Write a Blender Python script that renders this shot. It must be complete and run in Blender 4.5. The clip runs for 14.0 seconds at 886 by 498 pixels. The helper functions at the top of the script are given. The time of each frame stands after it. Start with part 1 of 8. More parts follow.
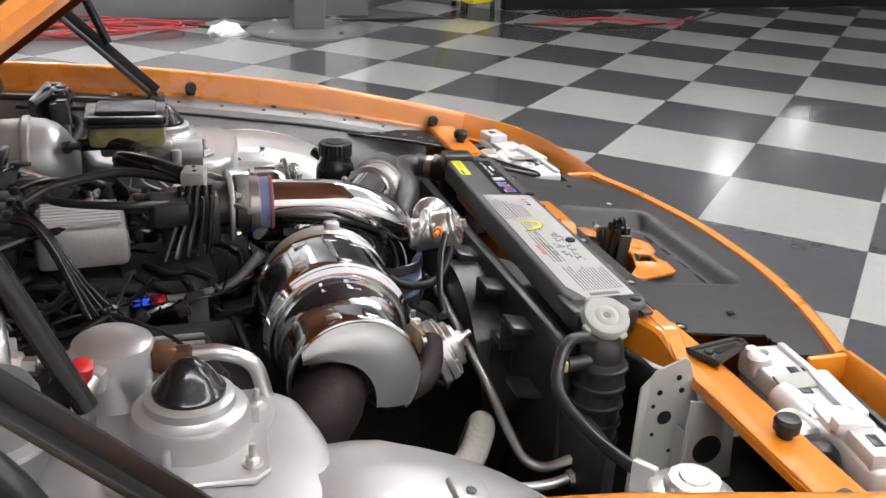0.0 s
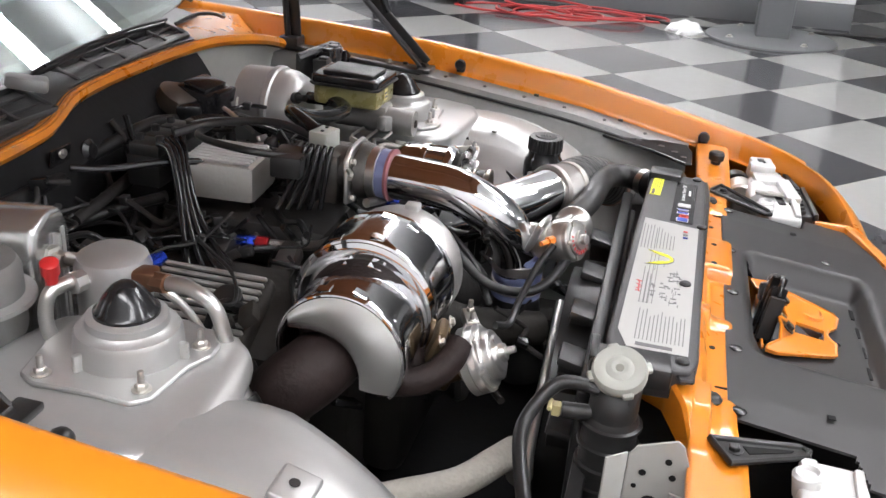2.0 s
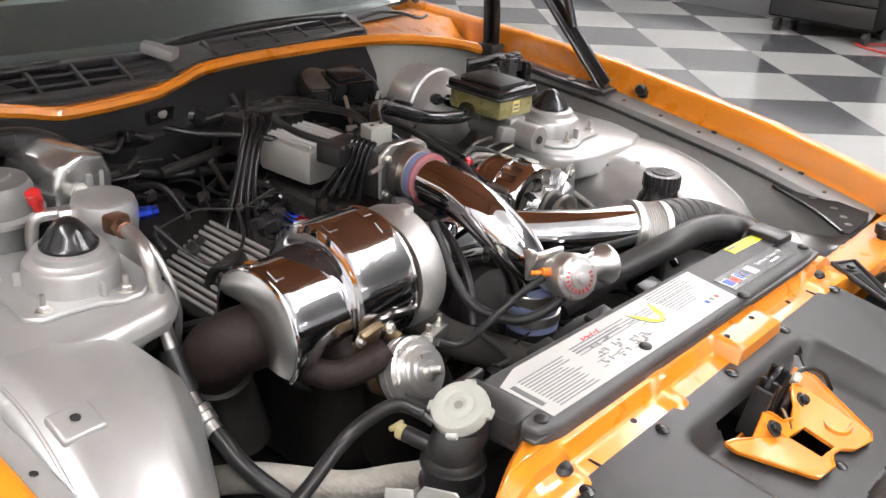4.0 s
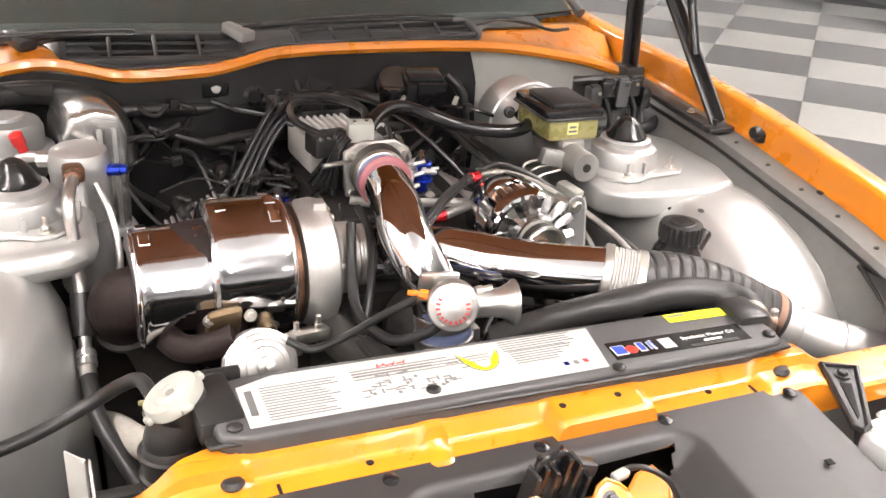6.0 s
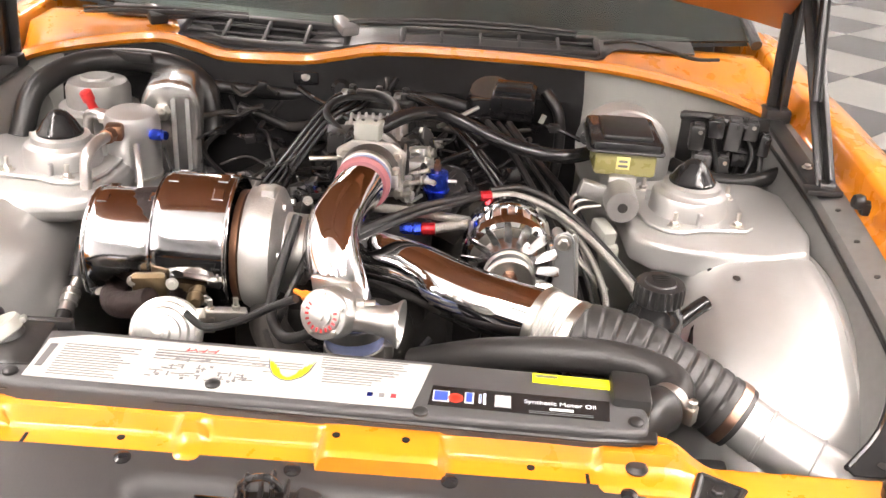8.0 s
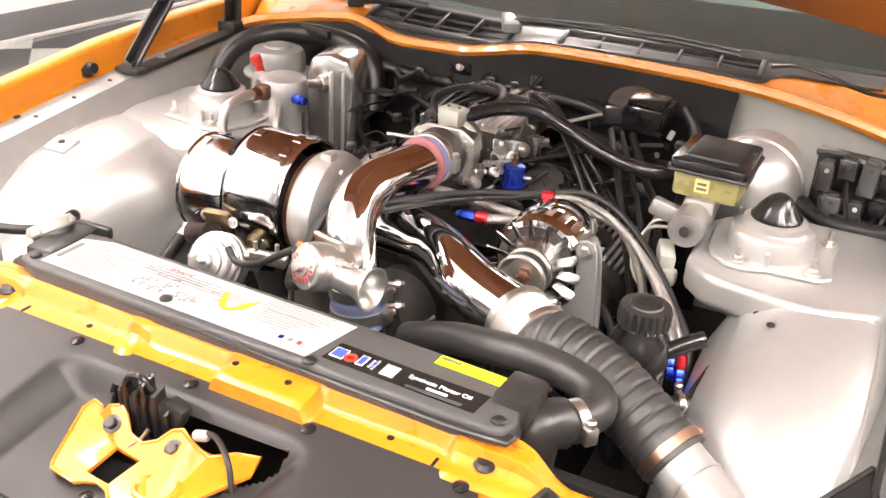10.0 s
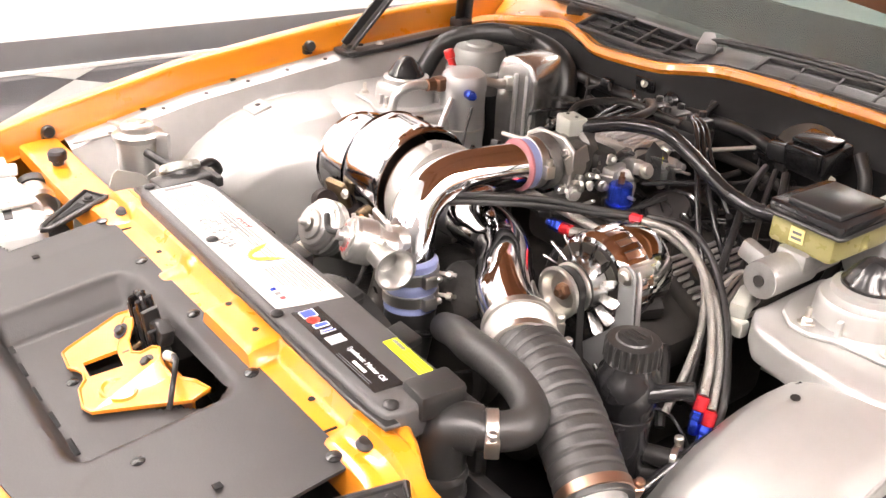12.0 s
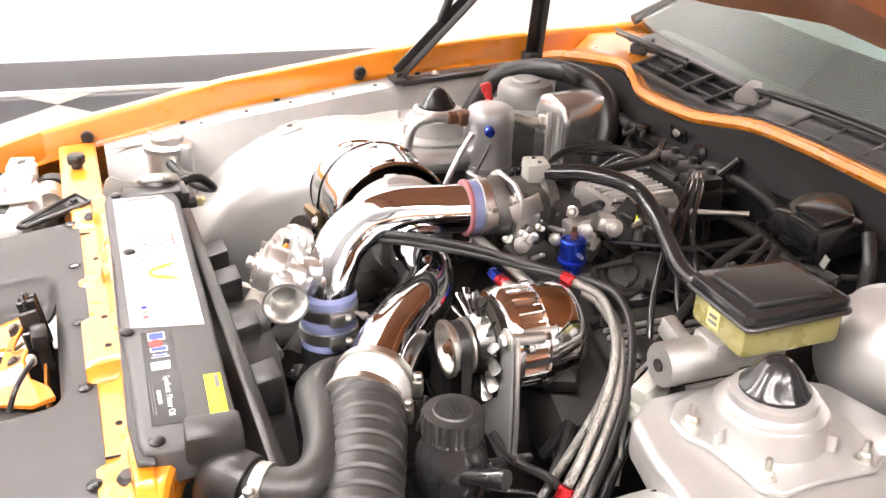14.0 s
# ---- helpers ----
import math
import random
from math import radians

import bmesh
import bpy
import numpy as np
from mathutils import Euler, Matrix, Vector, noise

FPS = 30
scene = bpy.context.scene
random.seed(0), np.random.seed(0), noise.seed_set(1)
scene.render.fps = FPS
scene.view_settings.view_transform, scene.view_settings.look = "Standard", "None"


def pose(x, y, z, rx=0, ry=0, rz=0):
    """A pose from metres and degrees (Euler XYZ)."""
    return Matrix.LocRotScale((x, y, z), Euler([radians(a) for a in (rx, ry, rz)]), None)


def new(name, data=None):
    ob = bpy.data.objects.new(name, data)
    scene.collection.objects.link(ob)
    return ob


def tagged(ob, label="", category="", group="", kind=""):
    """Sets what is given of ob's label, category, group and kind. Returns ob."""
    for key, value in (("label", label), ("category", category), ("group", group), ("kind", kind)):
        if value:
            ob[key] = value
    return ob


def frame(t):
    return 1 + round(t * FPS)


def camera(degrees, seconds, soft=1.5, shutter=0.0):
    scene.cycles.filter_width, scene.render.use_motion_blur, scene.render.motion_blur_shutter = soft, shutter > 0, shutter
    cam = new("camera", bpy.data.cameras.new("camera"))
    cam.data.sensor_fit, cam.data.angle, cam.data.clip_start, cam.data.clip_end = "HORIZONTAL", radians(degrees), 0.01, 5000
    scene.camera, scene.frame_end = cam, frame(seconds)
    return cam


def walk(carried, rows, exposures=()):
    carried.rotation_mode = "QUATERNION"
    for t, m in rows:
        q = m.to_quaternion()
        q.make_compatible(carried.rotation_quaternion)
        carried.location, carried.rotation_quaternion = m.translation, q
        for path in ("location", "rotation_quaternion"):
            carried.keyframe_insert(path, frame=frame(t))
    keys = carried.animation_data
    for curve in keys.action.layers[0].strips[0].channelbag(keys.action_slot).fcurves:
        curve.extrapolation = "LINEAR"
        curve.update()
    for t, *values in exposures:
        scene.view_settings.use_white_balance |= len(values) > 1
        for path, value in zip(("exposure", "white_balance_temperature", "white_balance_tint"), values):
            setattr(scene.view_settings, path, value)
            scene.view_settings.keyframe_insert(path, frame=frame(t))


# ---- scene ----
cam = camera(50.0, 14.0)
METRES, EYE, TILT, LEAN, TURN = 4.0, 1.30, -22.7, -3.13, -107.31
ROWS = [
    (0.0, 0.0, 0.0, 0.0, 0.0, -0.0, -0.0),
    (0.5, 0.0387, 0.0116, 0.0034, 6.01, -0.95, -2.85),
    (1.0, 0.0736, 0.0224, 0.0065, 12.8, -1.27, -5.99),
    (1.5, 0.1044, 0.0328, 0.0095, 20.73, -2.08, -9.44),
    (2.0, 0.1367, 0.0509, 0.0161, 29.14, -3.38, -12.84),
    (2.5, 0.1669, 0.0732, 0.0248, 35.08, -4.44, -15.09),
    (3.0, 0.1942, 0.098, 0.0343, 41.75, -5.93, -17.3),
    (5.5, 0.2799, 0.2695, 0.1021, 77.43, -17.7, -25.16),
    (6.0, 0.2804, 0.3114, 0.1199, 83.79, -20.13, -25.87),
    (6.5, 0.2762, 0.351, 0.137, 90.58, -22.78, -26.37),
    (7.0, 0.269, 0.3866, 0.1527, 97.75, -25.64, -26.51),
    (9.5, 0.2091, 0.5296, 0.2172, 131.12, -38.77, -22.94),
    (10.0, 0.1918, 0.5527, 0.2281, 137.94, -41.05, -21.36),
    (10.5, 0.1659, 0.5735, 0.2382, 145.44, -43.34, -19.3),
    (11.0, 0.1434, 0.5879, 0.2449, 152.87, -45.31, -16.89),
    (11.5, 0.1188, 0.6044, 0.2534, 160.01, -46.95, -14.3),
    (12.0, 0.0935, 0.6168, 0.2601, 163.41, -47.45, -12.8),
    (12.5, 0.0703, 0.6253, 0.2646, 169.54, -48.33, -10.35),
    (13.0, 0.0389, 0.6271, 0.2672, 173.93, -48.39, -8.35),
    (13.5, 0.0077, 0.6226, 0.267, 175.05, -48.07, -7.56),
    (14.0, -0.0251, 0.6189, 0.2677, 178.14, -48.09, -6.08),
]
# seconds, stops, white balance in kelvin, tint
EXPOSURES = [(0.0, 0.16, 6600, 15), (1.5, 0.21, 6500, 15), (3.0, 0.26, 6550, 15), (6.0, 1.00, 7150, 18), (7.0, 1.06, 7250, 19), (9.5, 1.23, 7500, 21), (12.5, 1.33, 7400, 22), (14.0, 1.41, 7200, 20)]
# the car stands a little tail-low on the level floor; all its parts are laid out square to its own body
STANCE = pose(0, 0, 0.0188, 1.054, -0.286, 0)
walk(cam, [(t, STANCE @ pose(-1.419, 0, EYE, TILT, LEAN, TURN) @ pose(METRES * x, METRES * y, METRES * z, 90 + pitch, roll, yaw)) for t, x, y, z, yaw, pitch, roll in ROWS], EXPOSURES)

# ---- world and lights ----
world = bpy.data.worlds.new("hall")
world.use_nodes = True
scene.world = world
world.node_tree.nodes["Background"].inputs[0].default_value = (0.9, 0.95, 1.0, 1)
world.node_tree.nodes["Background"].inputs[1].default_value = 0.05
LAMP = 20.0


# ---- materials ----
def material(name, color, rough=0.5, metal=0.0, vary=0.12, scale=30.0, bump=0.0, bump_scale=200.0, coat=0.0, second=None, rough_vary=0.08,
             transmission=0.0, spread=(0.45, 0.7), random_vary=0.0, spec=0.5, aniso=0.0):
    """A surface with variation at two scales, optional second colour in patches, and fine relief."""
    m = bpy.data.materials.new(name)
    m.use_nodes = True
    nt = m.node_tree
    n, l = nt.nodes, nt.links
    b = n["Principled BSDF"]
    b.inputs["Metallic"].default_value = metal
    b.inputs["Coat Weight"].default_value = coat
    b.inputs["Coat Roughness"].default_value = 0.06
    b.inputs["Transmission Weight"].default_value = transmission
    b.inputs["Specular IOR Level"].default_value = spec
    b.inputs["Anisotropic"].default_value = aniso
    tc = n.new("ShaderNodeTexCoord")
    big = n.new("ShaderNodeTexNoise")
    big.inputs["Scale"].default_value = scale * 0.25
    big.inputs["Detail"].default_value = 5
    fine = n.new("ShaderNodeTexNoise")
    fine.inputs["Scale"].default_value = scale * 3
    fine.inputs["Detail"].default_value = 6
    for t in (big, fine):
        l.new(tc.outputs["Object"], t.inputs["Vector"])
    mix = n.new("ShaderNodeMix")
    mix.data_type = "RGBA"
    dark = [max(0.0, c * (1 - vary)) for c in color]
    light = [min(1.0, c * (1 + vary)) for c in color]
    mix.inputs[6].default_value = (*dark, 1)
    mix.inputs[7].default_value = (*light, 1)
    add = n.new("ShaderNodeMath")
    add.operation = "MULTIPLY_ADD"
    l.new(fine.outputs["Fac"], add.inputs[0])
    add.inputs[1].default_value = 0.5
    half = n.new("ShaderNodeMath")
    half.operation = "MULTIPLY"
    half.inputs[1].default_value = 0.5
    l.new(big.outputs["Fac"], half.inputs[0])
    l.new(half.outputs[0], add.inputs[2])
    l.new(add.outputs[0], mix.inputs[0])
    out = mix.outputs[2]
    if second:
        ramp = n.new("ShaderNodeMapRange")
        ramp.inputs["From Min"].default_value, ramp.inputs["From Max"].default_value = spread
        l.new(big.outputs["Fac"], ramp.inputs["Value"])
        mix2 = n.new("ShaderNodeMix")
        mix2.data_type = "RGBA"
        l.new(ramp.outputs[0], mix2.inputs[0])
        l.new(out, mix2.inputs[6])
        mix2.inputs[7].default_value = (*second, 1)
        out = mix2.outputs[2]
    if random_vary:
        info = n.new("ShaderNodeObjectInfo")
        rr = n.new("ShaderNodeMapRange")
        rr.inputs["To Min"].default_value, rr.inputs["To Max"].default_value = 1 - random_vary, 1 + random_vary
        l.new(info.outputs["Random"], rr.inputs["Value"])
        hsv = n.new("ShaderNodeHueSaturation")
        l.new(rr.outputs[0], hsv.inputs["Value"])
        l.new(out, hsv.inputs["Color"])
        out = hsv.outputs[0]
    l.new(out, b.inputs["Base Color"])
    rm = n.new("ShaderNodeMapRange")
    rm.inputs["To Min"].default_value = max(0.02, rough - rough_vary)
    rm.inputs["To Max"].default_value = min(1.0, rough + rough_vary)
    l.new(add.outputs[0], rm.inputs["Value"])
    l.new(rm.outputs[0], b.inputs["Roughness"])
    if bump:
        bt = n.new("ShaderNodeTexNoise")
        bt.inputs["Scale"].default_value = bump_scale
        bt.inputs["Detail"].default_value = 4
        l.new(tc.outputs["Object"], bt.inputs["Vector"])
        bn = n.new("ShaderNodeBump")
        bn.inputs["Strength"].default_value = bump
        bn.inputs["Distance"].default_value = 0.002
        l.new(bt.outputs["Fac"], bn.inputs["Height"])
        l.new(bn.outputs[0], b.inputs["Normal"])
    return m


def glow(name, color, strength):
    m = bpy.data.materials.new(name)
    m.use_nodes = True
    b = m.node_tree.nodes["Principled BSDF"]
    b.inputs["Base Color"].default_value = (*color, 1)
    b.inputs["Emission Color"].default_value = (*color, 1)
    b.inputs["Emission Strength"].default_value = strength
    return m


def weave(m, scale, strength=0.6):
    """Braid relief on a material."""
    nt = m.node_tree
    n, l = nt.nodes, nt.links
    tc = n.new("ShaderNodeTexCoord")
    v = n.new("ShaderNodeTexVoronoi")
    v.inputs["Scale"].default_value = scale
    l.new(tc.outputs["Object"], v.inputs["Vector"])
    bn = n.new("ShaderNodeBump")
    bn.inputs["Strength"].default_value = strength
    bn.inputs["Distance"].default_value = 0.001
    l.new(v.outputs["Distance"], bn.inputs["Height"])
    l.new(bn.outputs[0], n["Principled BSDF"].inputs["Normal"])
    return m


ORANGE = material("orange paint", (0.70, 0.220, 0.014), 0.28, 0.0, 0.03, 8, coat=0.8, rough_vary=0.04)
# same orange, with the shade under the bonnet mixed into the colour
ORANGE_SHADED = material("orange paint darkened for shade", (0.27, 0.085, 0.02), 0.42, 0.0, 0.1, 10, coat=0.3)
SILVER = material("silver engine bay paint", (0.45, 0.45, 0.44), 0.38, 0.6, 0.12, 12, bump=0.08, bump_scale=60, coat=0.2, rough_vary=0.08)
CHROME = material("polished chrome", (0.72, 0.72, 0.73), 0.05, 1.0, 0.05, 20, bump=0.04, bump_scale=25, rough_vary=0.02)
ALU = material("machined aluminium", (0.62, 0.61, 0.59), 0.30, 0.9, 0.12, 60, bump=0.12)
SHIELD = material("aged polished chrome", (0.62, 0.62, 0.635), 0.08, 1.0, 0.15, 40, bump=0.10, bump_scale=55, rough_vary=0.10)
FIN = material("pale cast fins", (0.5, 0.49, 0.47), 0.42, 0.45, 0.15, 60, bump=0.2)
FAN = material("dull pressed steel", (0.36, 0.357, 0.352), 0.24, 1.0, 0.2, 60, bump=0.08)
BRACKET = material("grey bracket paint", (0.27, 0.275, 0.275), 0.42, 0.5, 0.12, 30)
DASH = material("grey dashboard vinyl", (0.2, 0.215, 0.215), 0.55, 0.0, 0.1, 8)
CAST = material("cast aluminium", (0.56, 0.55, 0.53), 0.46, 0.9, 0.15, 60, bump=0.35, bump_scale=350)
STEEL = material("zinc plated steel", (0.6, 0.58, 0.54), 0.35, 1.0, 0.15, 80)
BLACK = material("black plastic", (0.020, 0.0198, 0.0198), 0.32, 0.0, 0.25, 40, bump=0.12, bump_scale=500)
GLOSS_BLACK = material("gloss black plastic", (0.015, 0.015, 0.016), 0.16, 0.0, 0.2, 40)
WORN_STEEL = material("dirty plated steel", (0.16, 0.15, 0.135), 0.45, 0.9, 0.3, 80)
RUBBER = material("black rubber", (0.019, 0.0188, 0.0188), 0.31, 0.0, 0.3, 50, bump=0.15, bump_scale=250, spec=0.35)
HOSE = material("dusty grey rubber", (0.029, 0.028, 0.0275), 0.40, 0.0, 0.25, 40, bump=0.2, bump_scale=220)
PALE = material("dull pale firewall paint", (0.38, 0.38, 0.355), 0.5, 0.1, 0.15, 10, bump=0.15, bump_scale=60)
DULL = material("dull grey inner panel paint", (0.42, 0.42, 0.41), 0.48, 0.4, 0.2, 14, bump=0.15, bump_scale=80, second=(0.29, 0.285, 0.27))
GREY = material("dark grey moulded plastic", (0.031, 0.0295, 0.0295), 0.40, 0.0, 0.10, 9, bump=0.10, bump_scale=420, rough_vary=0.03, spec=0.4)
IRON = material("grimy engine block", (0.027, 0.0255, 0.0245), 0.6, 0.0, 0.5, 25, bump=0.5, bump_scale=120, second=(0.045, 0.041, 0.036), spec=0.2)
RUST = material("rusty exhaust steel", (0.020, 0.012, 0.011), 0.6, 0.2, 0.5, 22, bump=0.6, bump_scale=130, second=(0.17, 0.11, 0.05), spread=(0.58, 0.66), spec=0.3)
PAPER = material("white printed sticker", (0.43, 0.427, 0.408), 0.34, 0.0, 0.04, 20)
INK = material("dark print", (0.12, 0.12, 0.12), 0.4)
PALE_INK = material("pale print", (0.15, 0.15, 0.15), 0.4)
RED = material("red print", (0.6, 0.04, 0.04), 0.35)
BLUE = material("blue anodised aluminium", (0.02, 0.06, 0.5), 0.25, 0.8, 0.1, 60)
RED_AN = material("red anodised aluminium", (0.65, 0.03, 0.04), 0.25, 0.7, 0.1, 60)
RED_CAP = material("red plastic", (0.5, 0.02, 0.02), 0.35)
YELLOW = material("yellow sticker", (0.8, 0.78, 0.02), 0.35, 0.0, 0.05)
ORANGE_PLASTIC = material("orange fitting", (0.75, 0.2, 0.02), 0.4)
SILICONE = material("blue grey silicone", (0.17, 0.2, 0.35), 0.35)
BRAID = weave(material("braided stainless hose", (0.30, 0.29, 0.27), 0.38, 0.85, 0.5, 300), 420, 1.4)
AMBER = material("aged translucent plastic", (0.25, 0.225, 0.09), 0.28, 0.0, 0.3, 15, second=(0.16, 0.15, 0.06))
WHITE_PL = material("white satin plastic", (0.62, 0.62, 0.61), 0.35, 0.15, 0.08, 20, bump=0.1)
CREAM = material("aged pale plastic", (0.33, 0.335, 0.30), 0.4, 0.0, 0.1, 25)
COPPER = material("worn copper brown", (0.2, 0.1, 0.06), 0.4, 0.8, 0.3, 40)
BROWN_AL = material("heat stained fitting", (0.17, 0.12, 0.07), 0.4, 0.8, 0.35, 40)
WALL = material("white painted wall", (0.8, 0.81, 0.81), 0.6, 0.0, 0.03, 2, bump=0.05)
BASE = material("dark grey vinyl skirting", (0.14, 0.145, 0.15), 0.4, 0.0, 0.1, 6)
DARK = material("matt black panel", (0.0135, 0.0135, 0.014), 0.62, 0.0, 0.4, 12, spec=0.12, bump=0.3, bump_scale=60)
TILE_D = material("dark grey vinyl tile", (0.064, 0.064, 0.069), 0.14, 0.0, 0.2, 7, bump=0.02, bump_scale=12, random_vary=0.08, rough_vary=0.03)
TILE_L = material("light grey vinyl tile", (0.30, 0.30, 0.29), 0.14, 0.0, 0.10, 7, bump=0.02, bump_scale=12, random_vary=0.05, rough_vary=0.03)
GROUT = material("tile bed", (0.05, 0.05, 0.05), 0.6)
RED_CABLE = material("red cable jacket", (0.4, 0.03, 0.03), 0.45)
WEATHERED = material("weathered black plastic", (0.042, 0.042, 0.043), 0.34, 0.0, 0.35, 30, bump=0.2, bump_scale=300, second=(0.058, 0.0575, 0.056), spread=(0.5, 0.75), spec=0.7)
# dark silver of small parts; on the +x inner fender it paints shade
DIM_SILVER = material("dark silver, also for fender shade", (0.26, 0.26, 0.255), 0.5, 0.6, 0.25, 20)
RAG = material("white cloth", (0.8, 0.8, 0.8), 0.8, bump=0.3)
LAMP_MAT = glow("lamp diffuser", (0.97, 0.99, 1.0), LAMP)
GLASS = bpy.data.materials.new("tinted windscreen glass")
GLASS.use_nodes = True
_g = GLASS.node_tree.nodes["Principled BSDF"]
_g.inputs["Base Color"].default_value = (0.5, 0.62, 0.58, 1)
_g.inputs["Transmission Weight"].default_value = 1.0
_g.inputs["Roughness"].default_value = 0.02
_g.inputs["IOR"].default_value = 1.5


# ---- building helpers ----
def thing(name, base, label, category, group="", kind=""):
    ob = new(name)
    ob.location = base
    ob.empty_display_size = 0.05
    return tagged(ob, label, category, group, kind)


def root_of(ob):
    while ob.parent:
        ob = ob.parent
    return ob


def part(name, bm, mat, parent=None, label="", smooth=35, weld=True):
    """Links a bmesh, given in world coordinates, as one mesh under a thing or a part."""
    if weld:
        bmesh.ops.recalc_face_normals(bm, faces=bm.faces)
    if parent is not None:
        bm.transform(Matrix.Translation(-root_of(parent).location))
    me = bpy.data.meshes.new(name)
    bm.to_mesh(me)
    bm.free()
    if smooth:
        me.polygons.foreach_set("use_smooth", [True] * len(me.polygons))
        me.set_sharp_from_angle(angle=radians(smooth))
    me.materials.append(mat)
    ob = new(name, me)
    if parent is not None:
        ob.parent = parent
    if label:
        ob["label"] = label
    return ob


def one(name, bm, mat, base, label, category, group="", kind="", smooth=35):
    """A thing that is one mesh; its origin lies at base."""
    bm.transform(Matrix.Translation(-Vector(base)))
    ob = part(name, bm, mat, None, "", smooth)
    ob.location = base
    return tagged(ob, label, category, group, kind)


def solid(ob, thickness, offset=-1.0, crisp=True):
    m = ob.modifiers.new("thickness", "SOLIDIFY")
    m.thickness, m.offset = thickness, offset
    if crisp:
        e = ob.modifiers.new("crisp rim", "EDGE_SPLIT")
        e.split_angle = radians(50)
    return ob


def join(*bms):
    out = bmesh.new()
    for b in bms:
        me = bpy.data.meshes.new("tmp")
        b.to_mesh(me)
        b.free()
        out.from_mesh(me)
        bpy.data.meshes.remove(me)
    return out


def frame_to(axis, up=(0, 0, 1)):
    """Rotation whose z points along axis."""
    z = Vector(axis).normalized()
    u = Vector(up)
    if abs(z.dot(u.normalized())) > 0.98:
        u = Vector((0, 1, 0))
    x = u.cross(z).normalized()
    y = z.cross(x)
    return Matrix((x, y, z)).transposed().to_4x4()


def lathe(profile, at=(0, 0, 0), axis=(0, 0, 1), n=28, wobble=None):
    """Turns (radius, height) pairs round an axis through at."""
    bm = bmesh.new()
    rings = []
    for r, h in profile:
        ring = []
        for k in range(n):
            a = 2 * math.pi * k / n
            rr = max(r, 1e-4) * (wobble(k, h) if wobble else 1)
            ring.append(bm.verts.new((rr * math.cos(a), rr * math.sin(a), h)))
        rings.append(ring)
    for a, b in zip(rings, rings[1:]):
        for k in range(n):
            bm.faces.new((a[k], a[(k + 1) % n], b[(k + 1) % n], b[k]))
    bm.faces.new(list(reversed(rings[0])))
    bm.faces.new(rings[-1])
    bm.transform(Matrix.Translation(at) @ frame_to(axis))
    return bm


def box(size, m=None, bevel=0.0, seg=2):
    bm = bmesh.new()
    bmesh.ops.create_cube(bm, size=1)
    bm.transform(Matrix.Diagonal((*size, 1)))
    if bevel:
        bmesh.ops.bevel(bm, geom=list(bm.edges), offset=bevel, segments=seg, affect="EDGES", profile=0.5)
    if m is not None:
        bm.transform(m)
    return bm


def slab(outline, depth, m=None, bevel=0.0, seg=2):
    """Extrudes a 2D outline in xy by depth along z."""
    bm = bmesh.new()
    vs = [bm.verts.new((x, y, 0)) for x, y in outline]
    f = bm.faces.new(vs)
    r = bmesh.ops.extrude_face_region(bm, geom=[f])
    up = [v for v in r["geom"] if isinstance(v, bmesh.types.BMVert)]
    bmesh.ops.translate(bm, verts=up, vec=(0, 0, depth))
    if bevel:
        bmesh.ops.bevel(bm, geom=list(bm.edges), offset=bevel, segments=seg, affect="EDGES", profile=0.5)
    if m is not None:
        bm.transform(m)
    return bm


def spline(pts, res=6):
    """Points along a smooth curve through pts."""
    p = [Vector(q) for q in pts]
    if len(p) < 3:
        return [p[0].lerp(p[-1], k / res) for k in range(res + 1)]
    out = []
    for i in range(len(p) - 1):
        p0 = p[i - 1] if i else p[0] * 2 - p[1]
        p3 = p[i + 2] if i + 2 < len(p) else p[-1] * 2 - p[-2]
        p1, p2 = p[i], p[i + 1]
        for k in range(res):
            t = k / res
            out.append(0.5 * (2 * p1 + (p2 - p0) * t + (2 * p0 - 5 * p1 + 4 * p2 - p3) * t * t + (3 * p1 - p0 - 3 * p2 + p3) * t ** 3))
    out.append(p[-1])
    return out


def pipe(pts, r, n=14, res=6, shape=None, cap=True, hollow=0.0):
    """A tube along a smooth curve; shape(t, length) scales the radius."""
    path = spline(pts, res) if res else [Vector(q) for q in pts]
    bm = bmesh.new()
    tang = [(path[min(i + 1, len(path) - 1)] - path[max(i - 1, 0)]).normalized() for i in range(len(path))]
    ref = Vector((0, 0, 1)) if abs(tang[0].z) < 0.9 else Vector((1, 0, 0))
    side = tang[0].cross(ref).normalized()
    rings, dist = [], 0.0
    for i, p in enumerate(path):
        if i:
            dist += (p - path[i - 1]).length
        side = (side - tang[i] * side.dot(tang[i])).normalized()
        other = tang[i].cross(side)
        rr = (r if not isinstance(r, (list, tuple)) else r[0] + (r[1] - r[0]) * i / (len(path) - 1)) * (shape(i / (len(path) - 1), dist) if shape else 1)
        rings.append([bm.verts.new(p + (side * math.cos(2 * math.pi * k / n) + other * math.sin(2 * math.pi * k / n)) * rr) for k in range(n)])
    for a, b in zip(rings, rings[1:]):
        for k in range(n):
            bm.faces.new((a[k], a[(k + 1) % n], b[(k + 1) % n], b[k]))
    if cap:
        bm.faces.new(list(reversed(rings[0])))
        bm.faces.new(rings[-1])
    return bm


def sheet(fn, nu, nv):
    """A surface fn(u, v), u and v from 0 to 1."""
    bm = bmesh.new()
    g = [[bm.verts.new(fn(i / nu, j / nv)) for j in range(nv + 1)] for i in range(nu + 1)]
    for i in range(nu):
        for j in range(nv):
            bm.faces.new((g[i][j], g[i + 1][j], g[i + 1][j + 1], g[i][j + 1]))
    return bm


